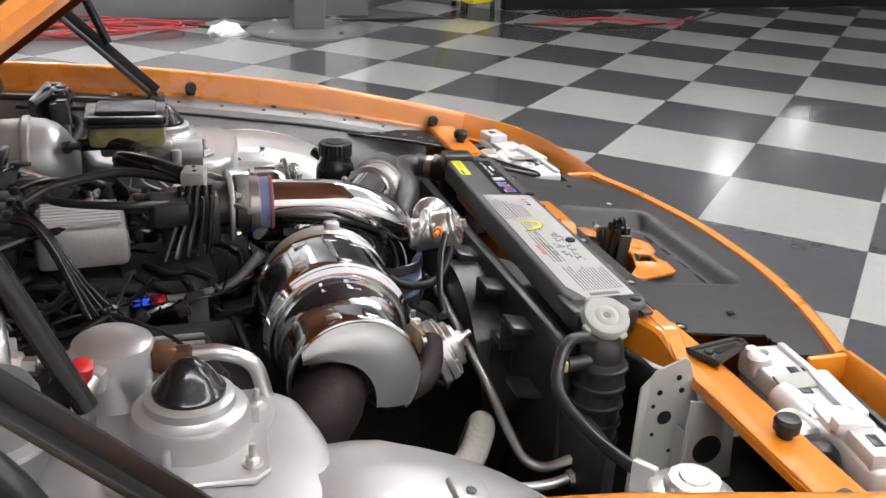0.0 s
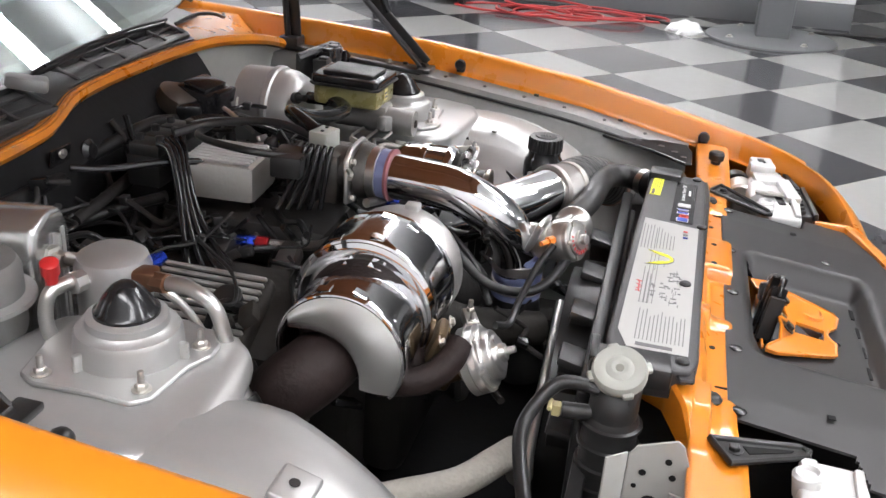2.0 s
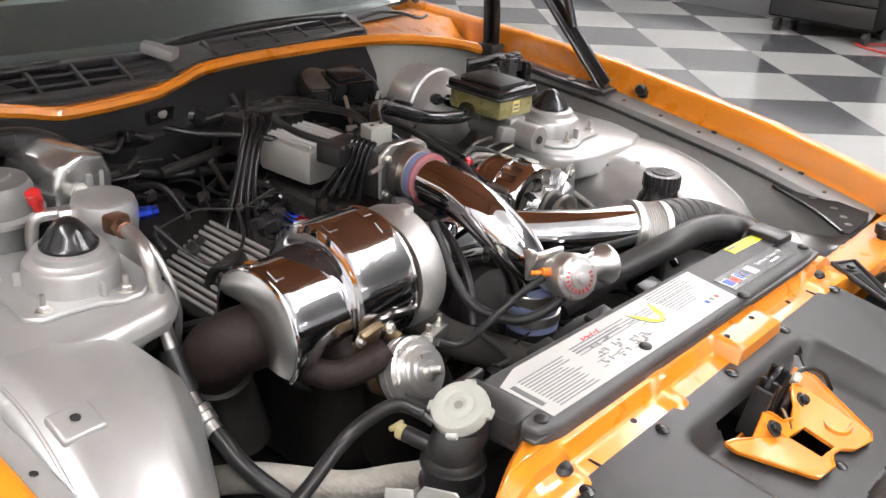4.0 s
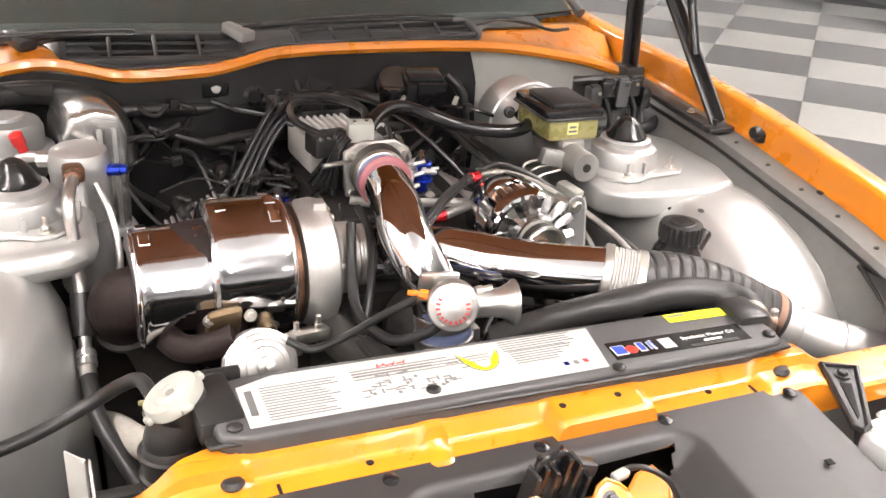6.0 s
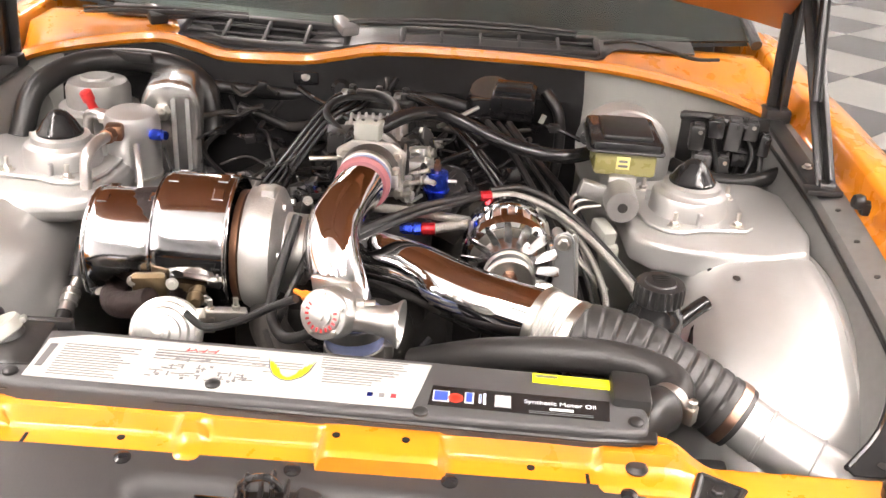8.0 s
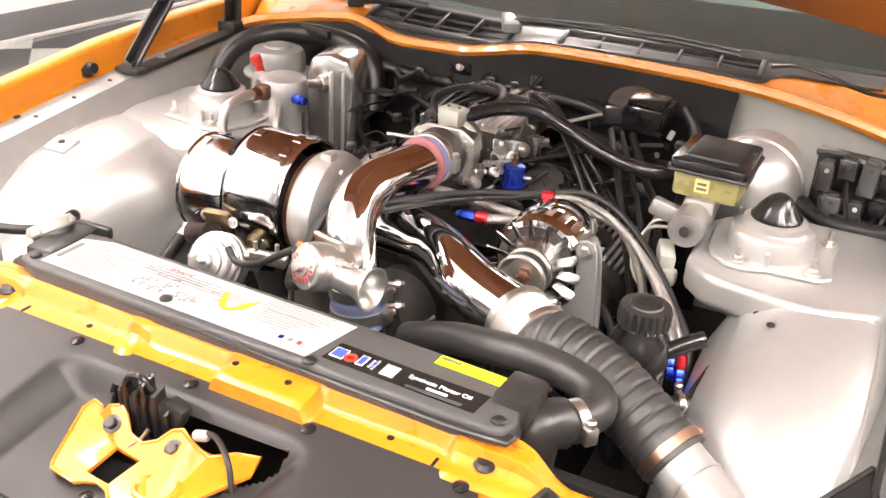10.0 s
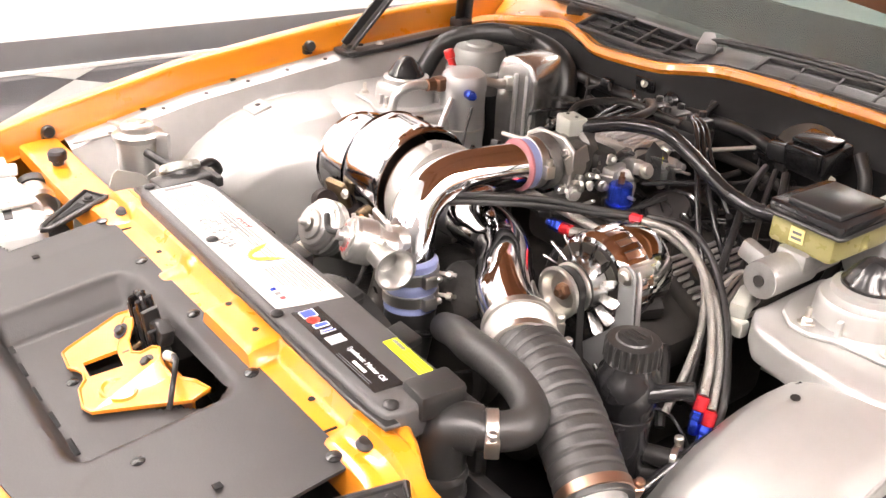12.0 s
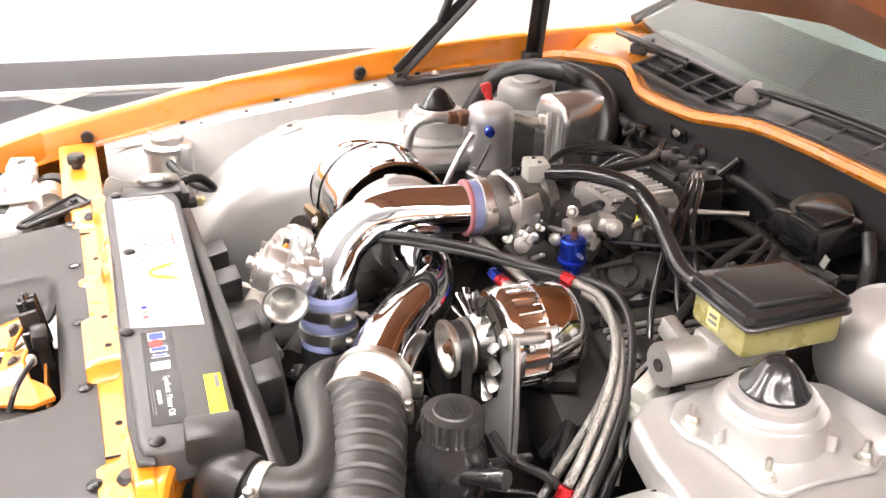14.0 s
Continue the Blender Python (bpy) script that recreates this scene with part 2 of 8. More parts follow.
def loft(rows):
    """A surface through rows of points of equal number."""
    bm = bmesh.new()
    g = [[bm.verts.new(p) for p in row] for row in rows]
    for a, b in zip(g, g[1:]):
        for j in range(len(a) - 1):
            bm.faces.new((a[j], a[j + 1], b[j + 1], b[j]))
    return bm


def along(table, t):
    """Linear look-up in rows (t, a, b, ...)."""
    if t <= table[0][0]:
        return table[0][1:]
    for p, q in zip(table, table[1:]):
        if t <= q[0]:
            k = (t - p[0]) / (q[0] - p[0])
            return tuple(a + (b - a) * k for a, b in zip(p[1:], q[1:]))
    return table[-1][1:]


def clamp_ring(at, axis, r, width=0.012):
    """A worm-drive clamp: band and screw housing."""
    band = lathe([(r, -width / 2), (r + 0.002, -width / 2 + 0.001), (r + 0.002, width / 2 - 0.001), (r, width / 2)], at, axis, 32)
    f = frame_to(axis)
    screw = box((0.012, 0.022, width * 1.1), Matrix.Translation(at) @ f @ Matrix.Translation((r + 0.006, 0, 0)), 0.002)
    head = lathe([(0.005, 0), (0.006, 0.002), (0.006, 0.008), (0.004, 0.01)], Vector(at) + (f @ Vector((r + 0.006, 0.011, 0))), f.to_3x3() @ Vector((0, 1, 0)), 10)
    return join(band, screw, head)


def bolt(at, axis=(0, 0, 1), r=0.008, h=0.006):
    """Hex head on a washer."""
    return join(lathe([(r * 1.5, 0), (r * 1.5, h * 0.25), (r * 1.2, h * 0.3)], at, axis, 16), lathe([(r, h * 0.3), (r, h * 0.95), (r * 0.8, h * 1.15)], at, axis, 6))


# ---- the hall ----
ROOM = (-3.5, 6.6, -16.0, 8.0, 3.9)
TILE = 0.6326
T_AX, T_BX = Vector((0.7122, -0.7020, 0)), Vector((-0.7020, -0.7122, 0))
T_O = Vector((2.522, -2.076, 0))


def build_hall():
    x0, x1, y0, y1, h = ROOM
    tagged(part("floor", box((x1 - x0 + 11, y1 - y0 + 0.4, 0.2), Matrix.Translation(((x0 + x1 + 10.6) / 2, (y0 + y1) / 2, -0.104))), GROUT), "dark and light grey checkered vinyl tile floor", "floor", kind="structure")
    for name, size, at in (
        ("wall_west", (0.2, y1 - y0, h), (x0 - 0.1, (y0 + y1) / 2, h / 2)),
        ("wall_east", (0.2, y1 + 1.9, h), (x1 + 0.1, (y1 - 1.9) / 2, h / 2)),
        ("wall_north", (x1 - x0 + 0.4, 0.2, h), ((x0 + x1) / 2, y1 + 0.1, h / 2)),
        ("wall_south", (x1 - x0 + 11.0, 0.2, h), ((x0 + x1 + 10.6) / 2, y0 - 0.1, h / 2)),
        ("wall_far", (0.2, -y0 - 1.8, h), (x1 + 10.5, (y0 - 1.8) / 2, h / 2)),
        ("wall_return", (10.4, 0.2, h), (x1 + 5.3, -1.8, h / 2)),
    ):
        tagged(part(name, box(size, Matrix.Translation(at), 0.004, 1), WALL), "white painted showroom wall", "wall", kind="structure")
    tagged(part("ceiling", box((x1 - x0 + 11, y1 - y0 + 0.4, 0.1), Matrix.Translation(((x0 + x1 + 10.6) / 2, (y0 + y1) / 2, h + 0.05))), WALL), "white ceiling", "ceiling", kind="structure")
    tagged(part("baseboard", box((0.012, y1 - y0, 0.15), Matrix.Translation((x0 + 0.006, (y0 + y1) / 2, 0.075)), 0.003), BASE), "dark grey vinyl skirting", "baseboard", kind="structure")
    tagged(part("baseboard", box((0.012, y1 + 1.9, 0.2), Matrix.Translation((x1 - 0.006, (y1 - 1.9) / 2, 0.1)), 0.003), BASE), "dark grey vinyl skirting", "baseboard", kind="structure")
    tagged(part("trim", box((0.02, y1 - y0, 0.02), Matrix.Translation((x0 + 0.022, (y0 + y1) / 2, 0.01)), 0.003), WHITE_PL), "pale edge strip along the skirting", "trim", kind="structure")
    tagged(part("wall_low_partition", box((0.12, 8.0, 1.1), Matrix.Translation((x1 + 0.2, -7.2, 0.55)), 0.01), DARK), "low matt black partition", "partition", kind="structure")


def lamp(x, y, length=2.4):
    h = 3.54
    t = thing("ceiling_lamp", (x, y, ROOM[4]), "long white fluorescent lamp hung under the ceiling, lit", "lamp", "lamps on the ceiling")
    part("housing", box((0.07, length + 0.02, 0.04), Matrix.Translation((x, y, h + 0.035)), 0.006), WALL, t)
    part("diffuser", box((0.3, length, 0.03), Matrix.Translation((x, y, h)), 0.01), LAMP_MAT, t)
    for k in (-0.4, 0.4):
        part("hanger", pipe([(x, y + k * length, h + 0.05), (x, y + k * length, ROOM[4])], 0.004, 6, 2), STEEL, t)
    return t


build_hall()
for lx, ly in ((-2.2, -2.75), (-2.2, -0.2), (-1.6, 4.6), (1.6, -2.8), (2.4, -1.9), (3.4, 0.6), (5.2, 1.4), (-2.2, -5.4), (-0.2, -4.2), (0.4, -7.4), (3.5, -12.0), (7.2, -13.5)):
    lamp(lx, ly)
for lx, ly in ((11.9, -9.4), (14.75, -13.0)):
    lamp(lx, ly, 0.4)
HALL = set(scene.objects)

# ---- the car's shell ----
car = thing("car", (0, 0, 0), "orange sports car with its bonnet open", "car")

# fender: y, inner edge x, top z, outer bulge
FENDER = [(-1.035, 0.40, 0.640), (-1.02, 0.50, 0.645), (-0.99, 0.60, 0.652), (-0.93, 0.69, 0.664), (-0.86, 0.745, 0.678), (-0.78, 0.772, 0.694), (-0.68, 0.782, 0.715),
          (-0.4, 0.790, 0.769), (-0.16, 0.793, 0.798), (-0.04, 0.793, 0.812), (0.21, 0.790, 0.828), (0.45, 0.788, 0.836), (0.75, 0.80, 0.845)]


def fender(side):
    ys = [0.75 - 1.53 * k / 40 for k in range(41)] + [-0.80, -0.84, -0.88, -0.91]
    rows = []
    for y in ys:
        xi, z = along(FENDER, y)
        f = max(0.0, min(1.0, (-0.7 - y) / 0.25))
        out = 0.115 - 0.03 * f
        sec = [(xi - 0.012, z - 0.058), (xi - 0.004, z - 0.055), (xi, z - 0.045), (xi + 0.002, z - 0.006), (xi + 0.006, z), (xi + 0.014, z + 0.002), (xi + 0.05, z - 0.004), (xi + 0.085, z - 0.02),
               (xi + out, z - 0.06), (xi + out + 0.012, z - 0.14), (xi + out + 0.01, z - 0.3), (xi + out, 0.24)]
        rows.append([Vector((side * a, y, b)) for a, b in sec])
    ob = part("fender", loft(rows), ORANGE, car, "orange fender with a tall folded inner edge", 50)
    solid(ob, 0.003, 0.0)
    for y in (-0.114, -0.69):
        xi, z = along(FENDER, y)
        p = Vector((side * (xi - 0.001), y, z - 0.03))
        b = join(lathe([(0.006, 0), (0.006, 0.01), (0.012, 0.011), (0.013, 0.02), (0.010, 0.026)], p, (-side, 0, 0.15), 14), box((0.018, 0.02, 0.02), Matrix.Translation(p + Vector((-side * 0.004, 0, -0.008))), 0.004))
        part("rubber_stop", b, RUBBER, ob)
    for y in (0.02, -0.3, -0.5):
        xi, z = along(FENDER, y)
        part("clip", box((0.008, 0.012, 0.014), Matrix.Translation((side * (xi - 0.014), y, z - 0.058)), 0.002), BLACK, ob)
    return ob


def apron(side):
    """Inner side panel with the wheelhouse dome and the strut tower."""
    def ledge(u, v):
        y = 0.36 - 1.02 * u
        xi, z = along(FENDER, y)
        prof = [(xi - 0.010, z - 0.056), (xi - 0.03, z - 0.060), (xi - 0.05, z - 0.066), (xi - 0.06, z - 0.085), (xi - 0.085, z - 0.14), (xi - 0.10, z - 0.22), (xi - 0.11, 0.36)]
        a, b = along([(k / 6, *p) for k, p in enumerate(prof)], v)
        return Vector((side * a, y, b))
    # +x panel is coloured darker to paint in the shade below the fender edge
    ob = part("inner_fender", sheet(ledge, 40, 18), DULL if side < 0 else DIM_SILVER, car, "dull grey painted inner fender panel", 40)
    solid(ob, 0.003, 0.0)

    cy, cz, R = (-0.20, 0.295, 0.405) if side > 0 else (-0.19, 0.320, 0.388)

    def dome(u, v):
        ang = math.radians(200 - 235 * u)
        prof = [(0.735, R - 0.03), (0.715, R - 0.012), (0.68, R), (0.62, R), (0.565, R - 0.01), (0.53, R - 0.03), (0.50, R - 0.065), (0.48, R - 0.11), (0.468, R - 0.2), (0.463, R - 0.3), (0.46, 0.02)]
        a, r = along([(k / 10, *p) for k, p in enumerate(prof)], v)
        y = cy + r * math.cos(ang)
        if side < 0:
            a += 0.13 * max(0.0, min(1.0, (-0.23 - y) / 0.2)) * v
        return Vector((side * a, y, cz + r * math.sin(ang)))
    d = part("wheelhouse", sheet(dome, 48, 40), SILVER, car, "silver painted domed wheelhouse", 60)
    solid(d, 0.003, 0.0)
    # strut tower: plate with a rolled skirt, cup, bolts, rubber cap
    c = Vector((side * 0.527, -0.035 if side > 0 else -0.018, 0.0))
    out = [(-0.105, -0.10), (-0.07, -0.14), (0.0, -0.155), (0.10, -0.165), (0.17, -0.14), (0.195, -0.06), (0.195, 0.10), (0.16, 0.15), (0.02, 0.15), (-0.06, 0.13), (-0.11, 0.06)]
    m = Matrix.Translation(c + Vector((0, 0, 0.655)))
    body = slab([(side * x, y) for x, y in out], 0.052, m, 0.013 if side > 0 else 0.026, 4)
    tw = part("strut_tower", body, SILVER, car, "silver strut tower with bolted top plate", 40)
    pl = [(-0.086, -0.045), (-0.074, -0.080), (-0.048, -0.104), (-0.020, -0.106), (0.010, -0.092), (0.050, -0.088), (0.082, -0.086), (0.098, -0.068), (0.094, -0.02), (0.098, 0.050), (0.085, 0.074), (0.02, 0.088), (-0.06, 0.086), (-0.084, 0.066), (-0.090, 0.02)]
    part("mount_plate", slab([(side * x, y) for x, y in pl], 0.007, Matrix.Translation(c + Vector((0, 0, 0.7075))), 0.002, 1), SILVER, tw)
    cc = c + Vector((0, -0.012, 0))
    part("mount_cup", lathe([(0.070, 0.708), (0.064, 0.713), (0.062, 0.742), (0.059, 0.747), (0.051, 0.750), (0.048, 0.753), (0.047, 0.762), (0.042, 0.765), (0.02, 0.765)], cc, n=40), SILVER, tw)
    part("rubber_cap", lathe([(0.038, 0.763), (0.038, 0.769), (0.034, 0.773), (0.027, 0.785), (0.016, 0.798), (0.008, 0.803), (0.002, 0.804)], cc, n=32), GLOSS_BLACK, tw, "black rubber strut cap")
    for dx, dy in ((-0.035, -0.085), (0.07, -0.068), (0.08, 0.05), (-0.062, 0.065)):
        q = c + Vector((side * dx, dy, 0.714))
        part("stud", join(bolt(q, r=0.0075, h=0.008), lathe([(0.004, 0), (0.004, 0.022), (0.003, 0.024)], q, n=10)), STEEL, tw)
    for a in range(3):
        ang = a * 2.1 + 0.6
        q = cc + Vector((0.067 * math.cos(ang), 0.067 * math.sin(ang), 0.722))
        part("rib", box((0.012, 0.008, 0.026), Matrix.Translation(q) @ Matrix.Rotation(ang, 4, "Z"), 0.003), SILVER, tw)
    def dome_top(x, y):
        r = R - 0.0 if x > 0.6 else R - 0.01
        return Vector((side * x, y, cz + math.sqrt(r * r - (y - cy) ** 2) + 0.0045))
    hole = lathe([(0.006, 0), (0.006, 0.001)], dome_top(0.567, -0.246) if side > 0 else dome_top(0.674, -0.297) + Vector((0, 0, 0.0035)), (0, -0.15, 1), 12)
    if side < 0:
        part("raised_pad", box((0.052, 0.044, 0.012), Matrix.Translation(dome_top(0.674, -0.297) - Vector((0, 0, 0.004))) @ Matrix.Rotation(radians(16), 4, "X"), 0.0045, 3), SILVER, d)
    part("drain_hole", hole, BLACK, d)
    # seam round the wheelhouse, holes along the ledge
    part("sealant", pipe([dome(0.08 + 0.06 * k, 0.01) for k in range(12)], 0.0045, 8, 3), DIM_SILVER, d, "grey sealant bead")
    part("seam", pipe([dome(0.10 + 0.055 * k, 0.13) + Vector((0, 0, 0.002)) for k in range(12)], 0.0028, 8, 3), SILVER, d)
    for k in range(9):
        y = 0.20 - 0.095 * k
        xi, z = along(FENDER, y)
        part("ledge_hole", lathe([(0.0045, 0), (0.0045, 0.0015)], (side * (xi - 0.034), y, z - 0.0595), (side * -0.2, 0, 1), 10), BLACK, ob)
    pts = []
    for k in range(9):
        y = 0.25 - 0.1 * k
        xi, z = along(FENDER, y)
        pts.append((side * (xi - 0.062), y, z - 0.078))
    if side > 0:
        part("wire_loom", pipe(pts, 0.004, 8, 4), RUBBER, ob)
    # dark gusset between the inner fender and the radiator support
    tri = [(0.762, -0.445), (0.752, -0.56), (0.735, -0.655), (0.69, -0.668), (0.60, -0.668), (0.595, -0.655), (0.66, -0.58), (0.72, -0.47)]
    if side < 0:
        tri = [(0.762, -0.445), (0.752, -0.56), (0.735, -0.655), (0.718, -0.660), (0.728, -0.60), (0.735, -0.54), (0.747, -0.45)]
    gus = part("gusset", slab([(side * x, y) for x, y in tri], 0.003, Matrix.Translation((0, 0, 0.668)), 0.001, 1), DULL if side < 0 else DARK, ob, "" if side < 0 else "dark drilled gusset plate")
    for x, y in ((0.735, -0.50), (0.72, -0.55), (0.70, -0.60), (0.67, -0.63), (0.64, -0.65)) if side > 0 else ((0.748, -0.49), (0.740, -0.58)):
        part("gusset_hole", lathe([(0.007, 0), (0.007, 0.001)], (side * x, y, 0.6712), n=12), BLACK, gus)
    if side > 0:
        part("gusset_fold", pipe([(side * 0.597, -0.655, 0.670), (side * 0.66, -0.58, 0.670), (side * 0.72, -0.47, 0.671)], 0.004, 8, 3), GLOSS_BLACK, gus)
    return ob


LIP = [(-0.775, 0.295, 0.768), (-0.72, 0.315, 0.80), (-0.62, 0.335, 0.822), (-0.48, 0.356, 0.840), (-0.40, 0.338, 0.832), (-0.33, 0.316, 0.822), (-0.18, 0.316, 0.826), (-0.11, 0.33, 0.835), (-0.04, 0.348, 0.845), (0.08, 0.356, 0.848), (0.3, 0.356, 0.846),
       (0.46, 0.350, 0.838), (0.62, 0.33, 0.815), (0.72, 0.312, 0.79), (0.775, 0.295, 0.768)]


def cowl():
    pts = spline(LIP, 4)
    rows = []
    for p in pts:
        edge = abs(p.x) / 0.78
        back_z = 0.868 - 0.025 * edge ** 3
        foot = 0.575 - 0.135 * max(0.0, 1 - (abs(p.x) / 0.76) ** 2)
        rows.append([p + Vector((0, 0.012, -0.014)), p + Vector((0, 0.0, -0.012)), p + Vector((0, -0.005, -0.004)), p + Vector((0, -0.002, 0.004)), p + Vector((0, 0.012, 0.005)), p + Vector((0, 0.03, 0.002)),
                     *(Vector((p.x, y, z)) for y, z in ((0.40, min(p.z + 0.010, back_z - 0.01)), (0.45, back_z - 0.016), (max(0.46, foot - 0.02), back_z - 0.014), (max(0.47, foot + 0.012), back_z - 0.016)))])
    ob = part("cowl", loft(rows), ORANGE, car, "orange cowl with a rolled front lip", 45)
    solid(ob, 0.003, 0.0, False)
    rnd = random.Random(8)
    bead = [p + Vector((0, 0.003 + rnd.uniform(-0.001, 0.001), 0.0055 + rnd.uniform(-0.0008, 0.0008))) for p in spline(LIP, 10)]
    part("lip_bead", pipe(bead, 0.0032, 8, 2, cap=False), ORANGE, ob)
    part("lip_seam", pipe([p + Vector((0, 0.010, 0.0055)) for p in spline(LIP, 6)], 0.0013, 6, 0, cap=False), BLACK, ob)
    # firewall below the lip: dark on the engine, pale behind the brake booster
    fw = []
    for p in pts:
        fw.append([p + Vector((0, 0.012, -0.016)), Vector((p.x, p.y + 0.03, 0.76)), Vector((p.x, 0.34, 0.66)), Vector((p.x, 0.34, 0.5)), Vector((p.x, 0.34, 0.3))])
    f = part("firewall", loft(fw), PALE, car, "grey painted firewall", 45)
    solid(f, 0.003, 0.0)
    return ob


def grille_part(x0, x1, y0, y1, z0, z1, cols, parent, m):
    """A slatted cowl grille between two corners: frame, bars and dark well."""
    w, d = x1 - x0, y1 - y0
    tilt = math.atan2(z1 - z0, d)
    mm = Matrix.Translation(((x0 + x1) / 2, (y0 + y1) / 2, (z0 + z1) / 2)) @ Matrix.Rotation(tilt, 4, "X") @ m
    g = part("cowl_grille", join(box((w, 0.012, 0.014), mm @ Matrix.Translation((0, -d / 2, 0)), 0.003), box((w, 0.012, 0.014), mm @ Matrix.Translation((0, d / 2, 0)), 0.003),
                                 box((0.012, d, 0.014), mm @ Matrix.Translation((-w / 2, 0, 0)), 0.003), box((0.012, d, 0.014), mm @ Matrix.Translation((w / 2, 0, 0)), 0.003),
                                 box((w, d, 0.003), mm @ Matrix.Translation((0, 0, -0.012)))), WEATHERED, parent, "dark slatted plastic cowl grille")
    part("well", box((w - 0.014, d - 0.014, 0.003), mm @ Matrix.Translation((0, 0, -0.0075))), DARK, g)
    for k in range(1, cols):
        part("bar", box((0.007, d - 0.01, 0.012), mm @ Matrix.Translation((-w / 2 + w * k / cols, 0, 0)), 0.002), WEATHERED, g)
    for k in range(1, 3):
        part("slat", box((w - 0.01, 0.005, 0.006), mm @ Matrix.Translation((0, -d / 2 + d * k / 3, 0.0)) @ Matrix.Rotation(0.5, 4, "X"), 0.001, 1), WEATHERED, g)
    return g


def windshield():
    def glass(u, v):
        x = (u * 2 - 1) * (0.76 - 0.12 * v)
        bow = 0.135 * (1 - (abs(x) / 0.76) ** 2)
        return Vector((x, 0.575 - bow + 0.84 * v, 0.862 + 0.40 * v))
    g = part("windshield", sheet(glass, 24, 8), GLASS, car, "raked tinted windscreen", 60)
    solid(g, 0.005, 0.0)
    g.visible_shadow = False

    def band(u, v):
        p = glass(u, 0.20 * v)
        return p + Vector((0, 0.008, -0.012))
    part("windshield_band", sheet(band, 24, 6), DARK, g, "black band along the windscreen's lower edge", 60)
    # dashboard, seats' room and roof that close the cabin
    part("dashboard", box((1.4, 0.66, 0.12), Matrix.Translation((0, 0.93, 0.82)), 0.03), DASH, car)
    part("roof", sheet(lambda u, v: Vector(((u * 2 - 1) * 0.63, 1.46 + 1.2 * v, 1.265 + 0.02 * math.sin(v * 3.1) - 0.03 * (u * 2 - 1) ** 2)), 10, 8), ORANGE, car)
    for s in (-1, 1):
        part("pillar", pipe([(s * 0.772, 0.565, 0.856), (s * 0.708, 1.0, 1.06), (s * 0.648, 1.43, 1.25)], 0.013, 10, 4), WEATHERED, car, "dark pillar trim")
        def flank(u, v):
            y = 0.74 + 2.9 * u
            return Vector((s * (0.80 + 0.125 * math.sin(min(1.0, v * 1.3) * 1.5)), y, 0.845 - 0.62 * v + 0.03 * math.sin(u * 3)))
        part("body_side", sheet(flank, 10, 8), ORANGE, car)
    for s in (-1, 1):
        def glasshouse(u, v):
            y = 0.74 + 2.9 * u
            if y < 1.46:
                k = (y - 0.575) / 0.855
                top = Vector((s * (0.775 - 0.125 * k), y, 0.858 + 0.392 * k))
            elif y < 2.66:
                top = Vector((s * (0.63 + 0.02), y, 1.25))
            else:
                top = Vector((s * 0.80, y, 1.25 - 0.38 * (y - 2.66)))
            return Vector((s * 0.802, y, 0.845 + 0.03 * math.sin(u * 3))).lerp(top, v)
        part("side_window", sheet(glasshouse, 24, 4), GLOSS_BLACK, car, "dark tinted side glass")
    part("rear_deck", sheet(lambda u, v: Vector(((u * 2 - 1) * 0.80, 2.66 + 1.0 * v, 1.25 - 0.38 * v)), 6, 6), ORANGE, car)
    part("tail", box((1.7, 0.1, 0.6), Matrix.Translation((0, 3.66, 0.56)), 0.03), ORANGE, car)
    part("underbody", box((1.5, 4.7, 0.05), Matrix.Translation((0, 1.25, 0.2)), 0.01), DARK, car)
    part("cabin_floor", box((1.5, 1.8, 0.03), Matrix.Translation((0, 1.6, 0.6)), 0.01), DARK, car)
    for s in (-1, 1):
        for y in (-0.20, 2.35):
            axle = 0.306 - 0.0184 * y - 0.005 * s * 0.76
            w = part("wheel", lathe([(0.20, -0.10), (0.30, -0.115), (0.322, -0.09), (0.325, 0.0), (0.322, 0.09), (0.30, 0.115), (0.20, 0.10)], (s * 0.76, y, axle), (s, 0, 0), 36), RUBBER, car, "black tyre")
            part("rim", lathe([(0.19, -0.09), (0.205, 0.09), (0.17, 0.07), (0.05, 0.085), (0.03, 0.09)], (s * 0.76, y, axle), (s, 0, 0), 24), CAST, w)


